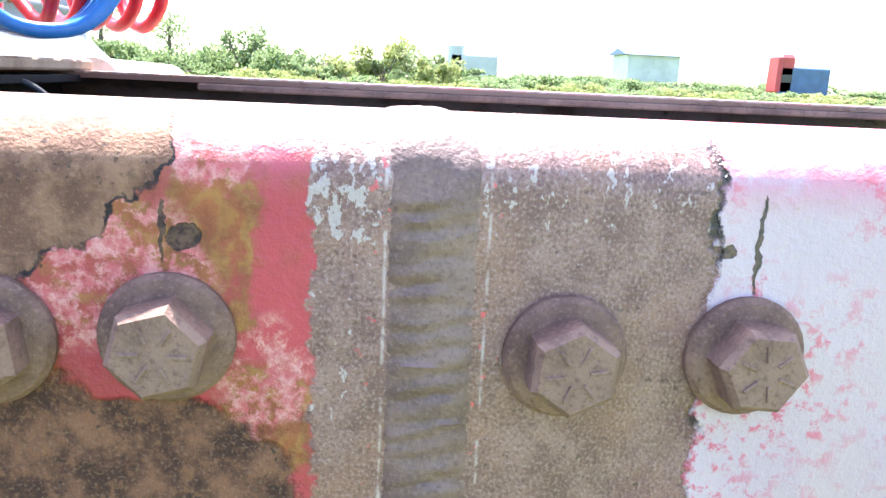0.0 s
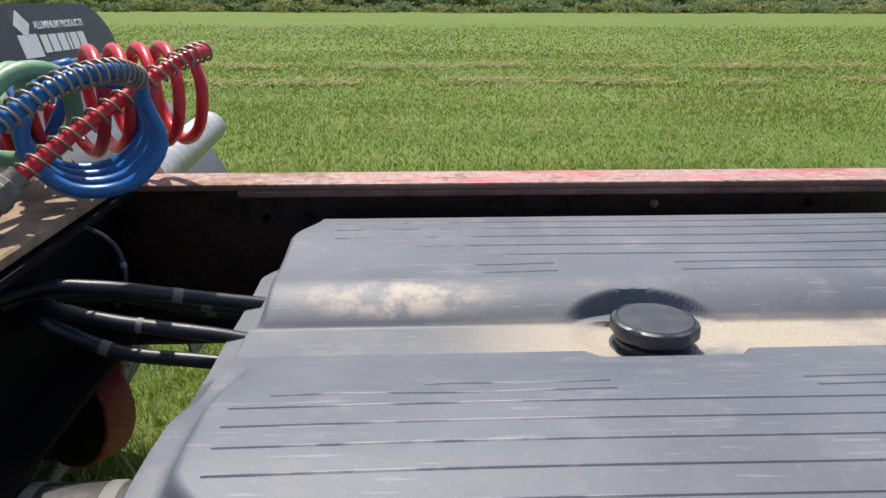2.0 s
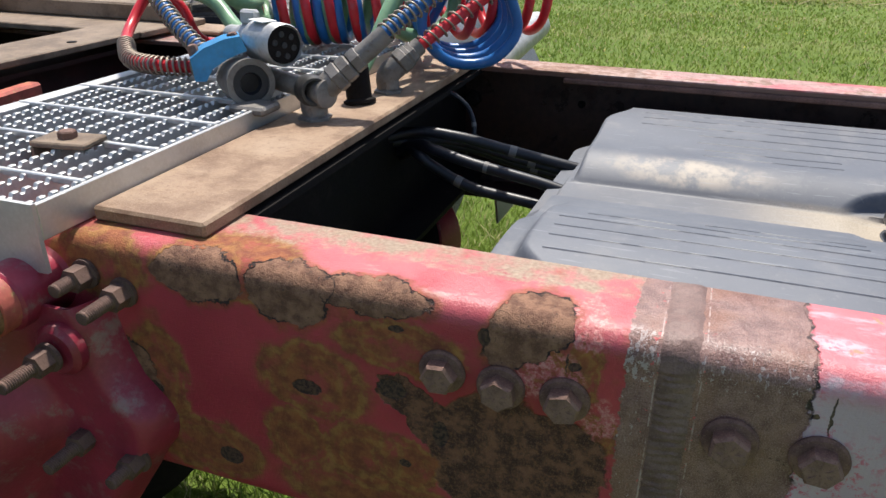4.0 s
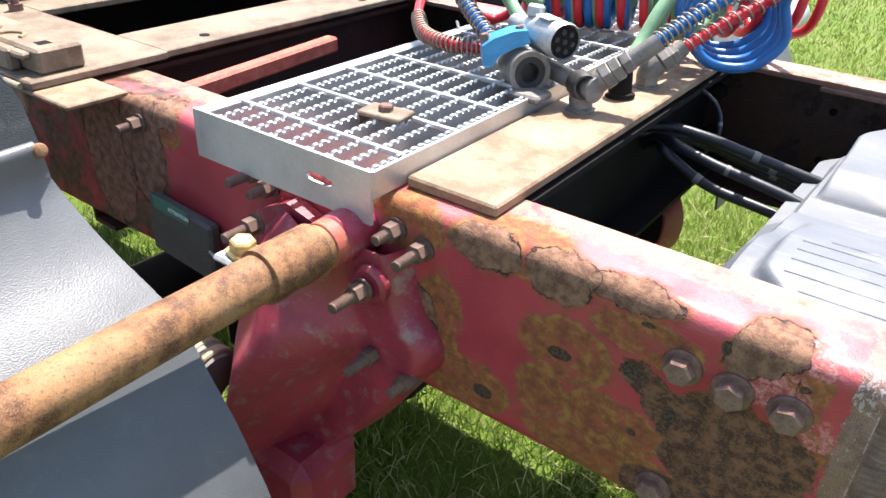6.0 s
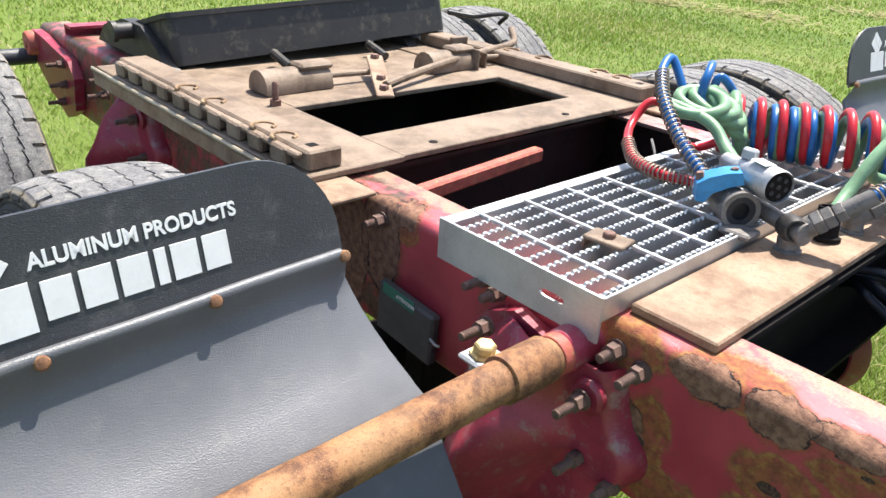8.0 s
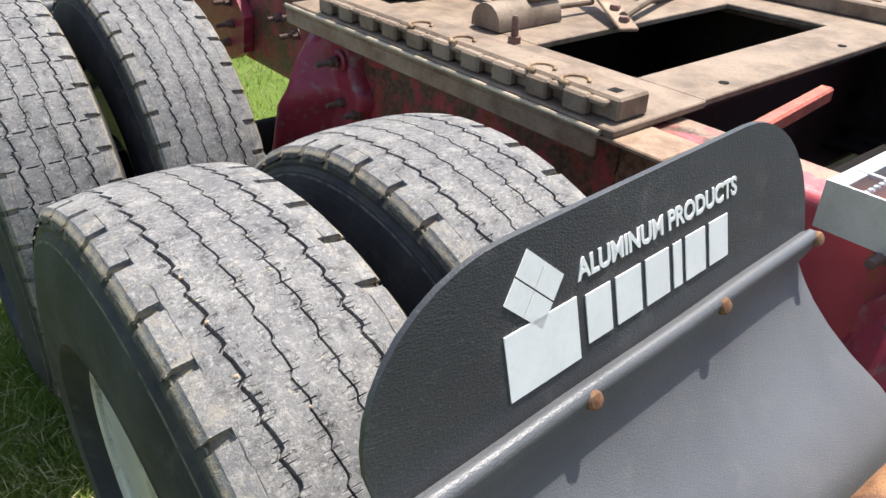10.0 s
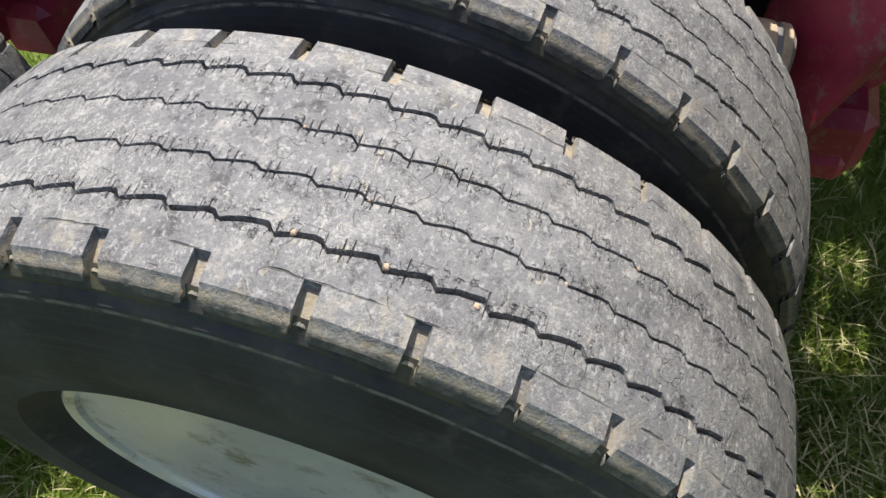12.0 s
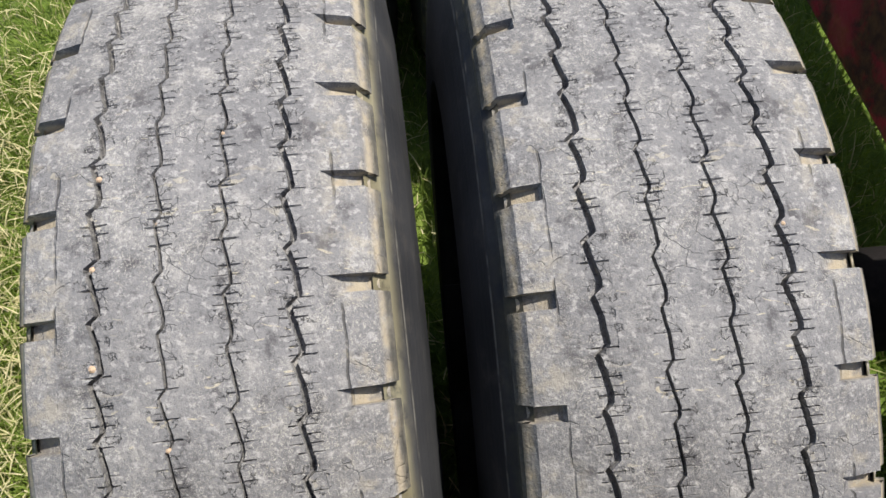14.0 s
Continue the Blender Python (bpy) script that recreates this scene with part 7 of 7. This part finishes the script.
def clump(name, cx, cy, w, h, n, leaf, material, label, seed, kind="", d=None):
    """A shrub: short stems and many small leaves in uneven lumps."""
    rr = np.random.RandomState(seed)
    d = d or w * 0.7
    t = thing(name, (cx, cy, GZ), label, "shrub", "field edge shrubs")
    gg = Geo()
    for i in range(6):
        a = rr.uniform(0, 6.28)
        gg.tube([(cx, cy, GZ - 0.05), (cx + 0.2 * w * math.cos(a), cy + 0.2 * d * math.sin(a), GZ + 0.4 * h), (cx + 0.38 * w * math.cos(a), cy + 0.3 * d * math.sin(a), GZ + 0.75 * h)], [0.06, 0.04, 0.015], 6)
    part("trunk", gg, M_BARK, t)
    lumps = [(cx + rr.uniform(-0.42, 0.42) * w, cy + rr.uniform(-0.4, 0.4) * d, GZ + h * rr.uniform(0.05, 0.80) ** 1.2, rr.uniform(0.12, 0.26)) for _ in range(20)]
    vs, fs = [], []
    for i in range(n):
        lx, ly, lz, lr = lumps[rr.randint(20)]
        v = rr.normal(0, 1, 3)
        v = v / np.linalg.norm(v) * rr.uniform(0.3, 1.0) ** 0.5
        p = Vector((lx + v[0] * lr * w * 0.8, ly + v[1] * lr * d * 0.8, max(GZ + 0.02, lz + v[2] * lr * h)))
        a = Vector(rr.normal(0, 1, 3)).normalized() * leaf
        b = a.orthogonal().normalized() * leaf * 0.55
        k = len(vs)
        vs += [tuple(p - a), tuple(p + b), tuple(p + a), tuple(p - b)]
        fs.append((k, k + 1, k + 2, k + 3))
    me = bpy.data.meshes.new("leaves")
    me.from_pydata([tuple(Vector(p) - Vector((cx, cy, GZ))) for p in vs], [], fs)
    part("leaves", me, material, t)
    return t


FAR = 62.0
hr = random.Random(21)
for i in range(34):
    x = -46 + 2.75 * i + hr.uniform(-0.8, 0.8)
    lump = max(0, 1 - abs(x + 10.5) / 5.5) + 0.8 * max(0, 1 - abs(x - 1.5) / 5.0) + 0.55 * max(0, 1 - abs(x + 25) / 8)
    tall = (1.9 if x < 8 else 1.3) + 3.2 * lump + hr.uniform(-0.3, 0.5)
    clump("shrub", x, FAR + hr.uniform(-1.5, 3), hr.uniform(4.2, 6.5), tall, 2000, 0.17, M_LEAF if hr.random() < 0.62 else M_LEAF2, "green shrub in the hedge at the field's edge" if tall > 2.2 else "low pale weeds at the field's edge", 100 + i)
for i in range(26):
    x = -44 + 3.6 * i
    clump("shrub", x, FAR - 3.0 + hr.uniform(-1, 1), hr.uniform(3.5, 5.5), hr.uniform(0.6, 1.2), 900, 0.12, M_LEAF2 if i % 3 else M_LEAF, "low pale weeds at the field's edge", 300 + i)

for i in range(20):
    x = -50 + 5.4 * i + hr.uniform(-0.8, 0.8)
    clump("shrub", x, FAR + 6 + hr.uniform(-0.8, 0.8), 8.5, (2.6 if x < 8 else 1.7) + hr.uniform(-0.2, 0.5), 2600, 0.20, M_LEAF, "tall green shrub at the back of the hedge", 500 + i, d=2.5)

# bare trunks among the shrubs
for x, hgt in ((-22.5, 6.0), (-17.0, 5.2), (-27, 6.5)):
    t = thing("tree", (x, FAR + 4, GZ), "tall grey tree with thin crown behind the hedge", "tree", "field edge trees")
    gg = Geo().tube([(x, FAR + 4, GZ - 0.2), (x + 0.1, FAR + 4, GZ + hgt * 0.4), (x + 0.3, FAR + 4, GZ + hgt)], [0.28, 0.2, 0.06], 8)
    for k in range(7):
        a = hr.uniform(0, 6.28)
        z0 = GZ + hgt * hr.uniform(0.4, 0.9)
        gg.tube([(x + 0.15, FAR + 4, z0), (x + 1.0 * math.cos(a), FAR + 4 + 1.0 * math.sin(a), z0 + 0.9)], [0.07, 0.02], 6)
    part("trunk", gg, M_BARK, t)
    vs, fs = [], []
    rr = np.random.RandomState(int(x * -3))
    for k in range(900):
        p = Vector((x + 0.2 + rr.normal(0, 1.1), FAR + 4 + rr.normal(0, 1.0), GZ + hgt * 0.78 + rr.normal(0, 0.9)))
        a = Vector(rr.normal(0, 1, 3)).normalized() * 0.13
        b = a.orthogonal().normalized() * 0.08
        j = len(vs)
        vs += [tuple(p - a - Vector((x, FAR + 4, GZ))), tuple(p + b - Vector((x, FAR + 4, GZ))), tuple(p + a - Vector((x, FAR + 4, GZ))), tuple(p - b - Vector((x, FAR + 4, GZ)))]
        fs.append((j, j + 1, j + 2, j + 3))
    me = bpy.data.meshes.new("crown")
    me.from_pydata(vs, [], fs)
    part("crown", me, M_LEAF, t)

# vehicles and a long roof in the distance
M_FARBLUE = simple("far_blue_paint", (0.06, 0.12, 0.24), 0.5, var=0.3, scale=1.0)
M_FARRED = simple("far_red_paint", (0.42, 0.05, 0.05), 0.5, var=0.3, scale=1.0)
M_FARGREY = simple("far_grey_sheet", (0.42, 0.44, 0.47), 0.6, var=0.2, scale=0.6)
M_GLASS = simple("dark_glass", (0.02, 0.025, 0.03), 0.1, var=0.1, scale=1.0, dirt_amt=0.05)


def far_truck(cx, cy, body, cab, label):
    t = thing("parked_truck", (cx, cy, GZ), label, "truck", "parked vehicles")
    part("bed", Geo().box((cx - 2.6, cy - 1.1, GZ + 0.7), (cx + 2.2, cy + 1.1, GZ + 3.3), 0.12), body, t)
    part("cab", Geo().box((cx - 2.8, cy - 1.1, GZ + 0.8), (cx - 1.2, cy + 1.1, GZ + 4.4), 0.3), cab, t)
    part("window", Geo().box((cx - 2.5, cy - 1.14, GZ + 1.9), (cx - 1.5, cy - 1.09, GZ + 2.6), 0.03), M_GLASS, t)
    for dx in (-2.0, 1.3):
        w = part("wheel", Geo().turned([(0.3, -0.14), (0.48, -0.14), (0.5, -0.1), (0.5, 0.1), (0.48, 0.14), (0.3, 0.14)], (cx + dx, cy - 1.0, GZ + 0.5), (0, 1, 0), 24), M_SIDE, t)
    return t


far_truck(39.5, FAR + 4, M_FARBLUE, M_FARRED, "distant parked truck with red cab and blue bed")
far_truck(10.5, FAR + 14, M_FARGREY, M_FARGREY, "distant pale parked machine behind weeds")
shed = thing("far_shed", (34, FAR + 30, GZ), "long low grey-blue shed in the distance", "shed")
part("wall", Geo().box((31, FAR + 27, GZ), (37.5, FAR + 33, GZ + 4.7), 0.05), M_FARGREY, shed)
part("roof", Geo().prism([(FAR + 26.5, GZ + 4.7), (FAR + 33.5, GZ + 4.7), (FAR + 30, GZ + 5.5)], lambda a, b, h: (30.5 + h, a, b), 7.5), M_FARBLUE, shed)
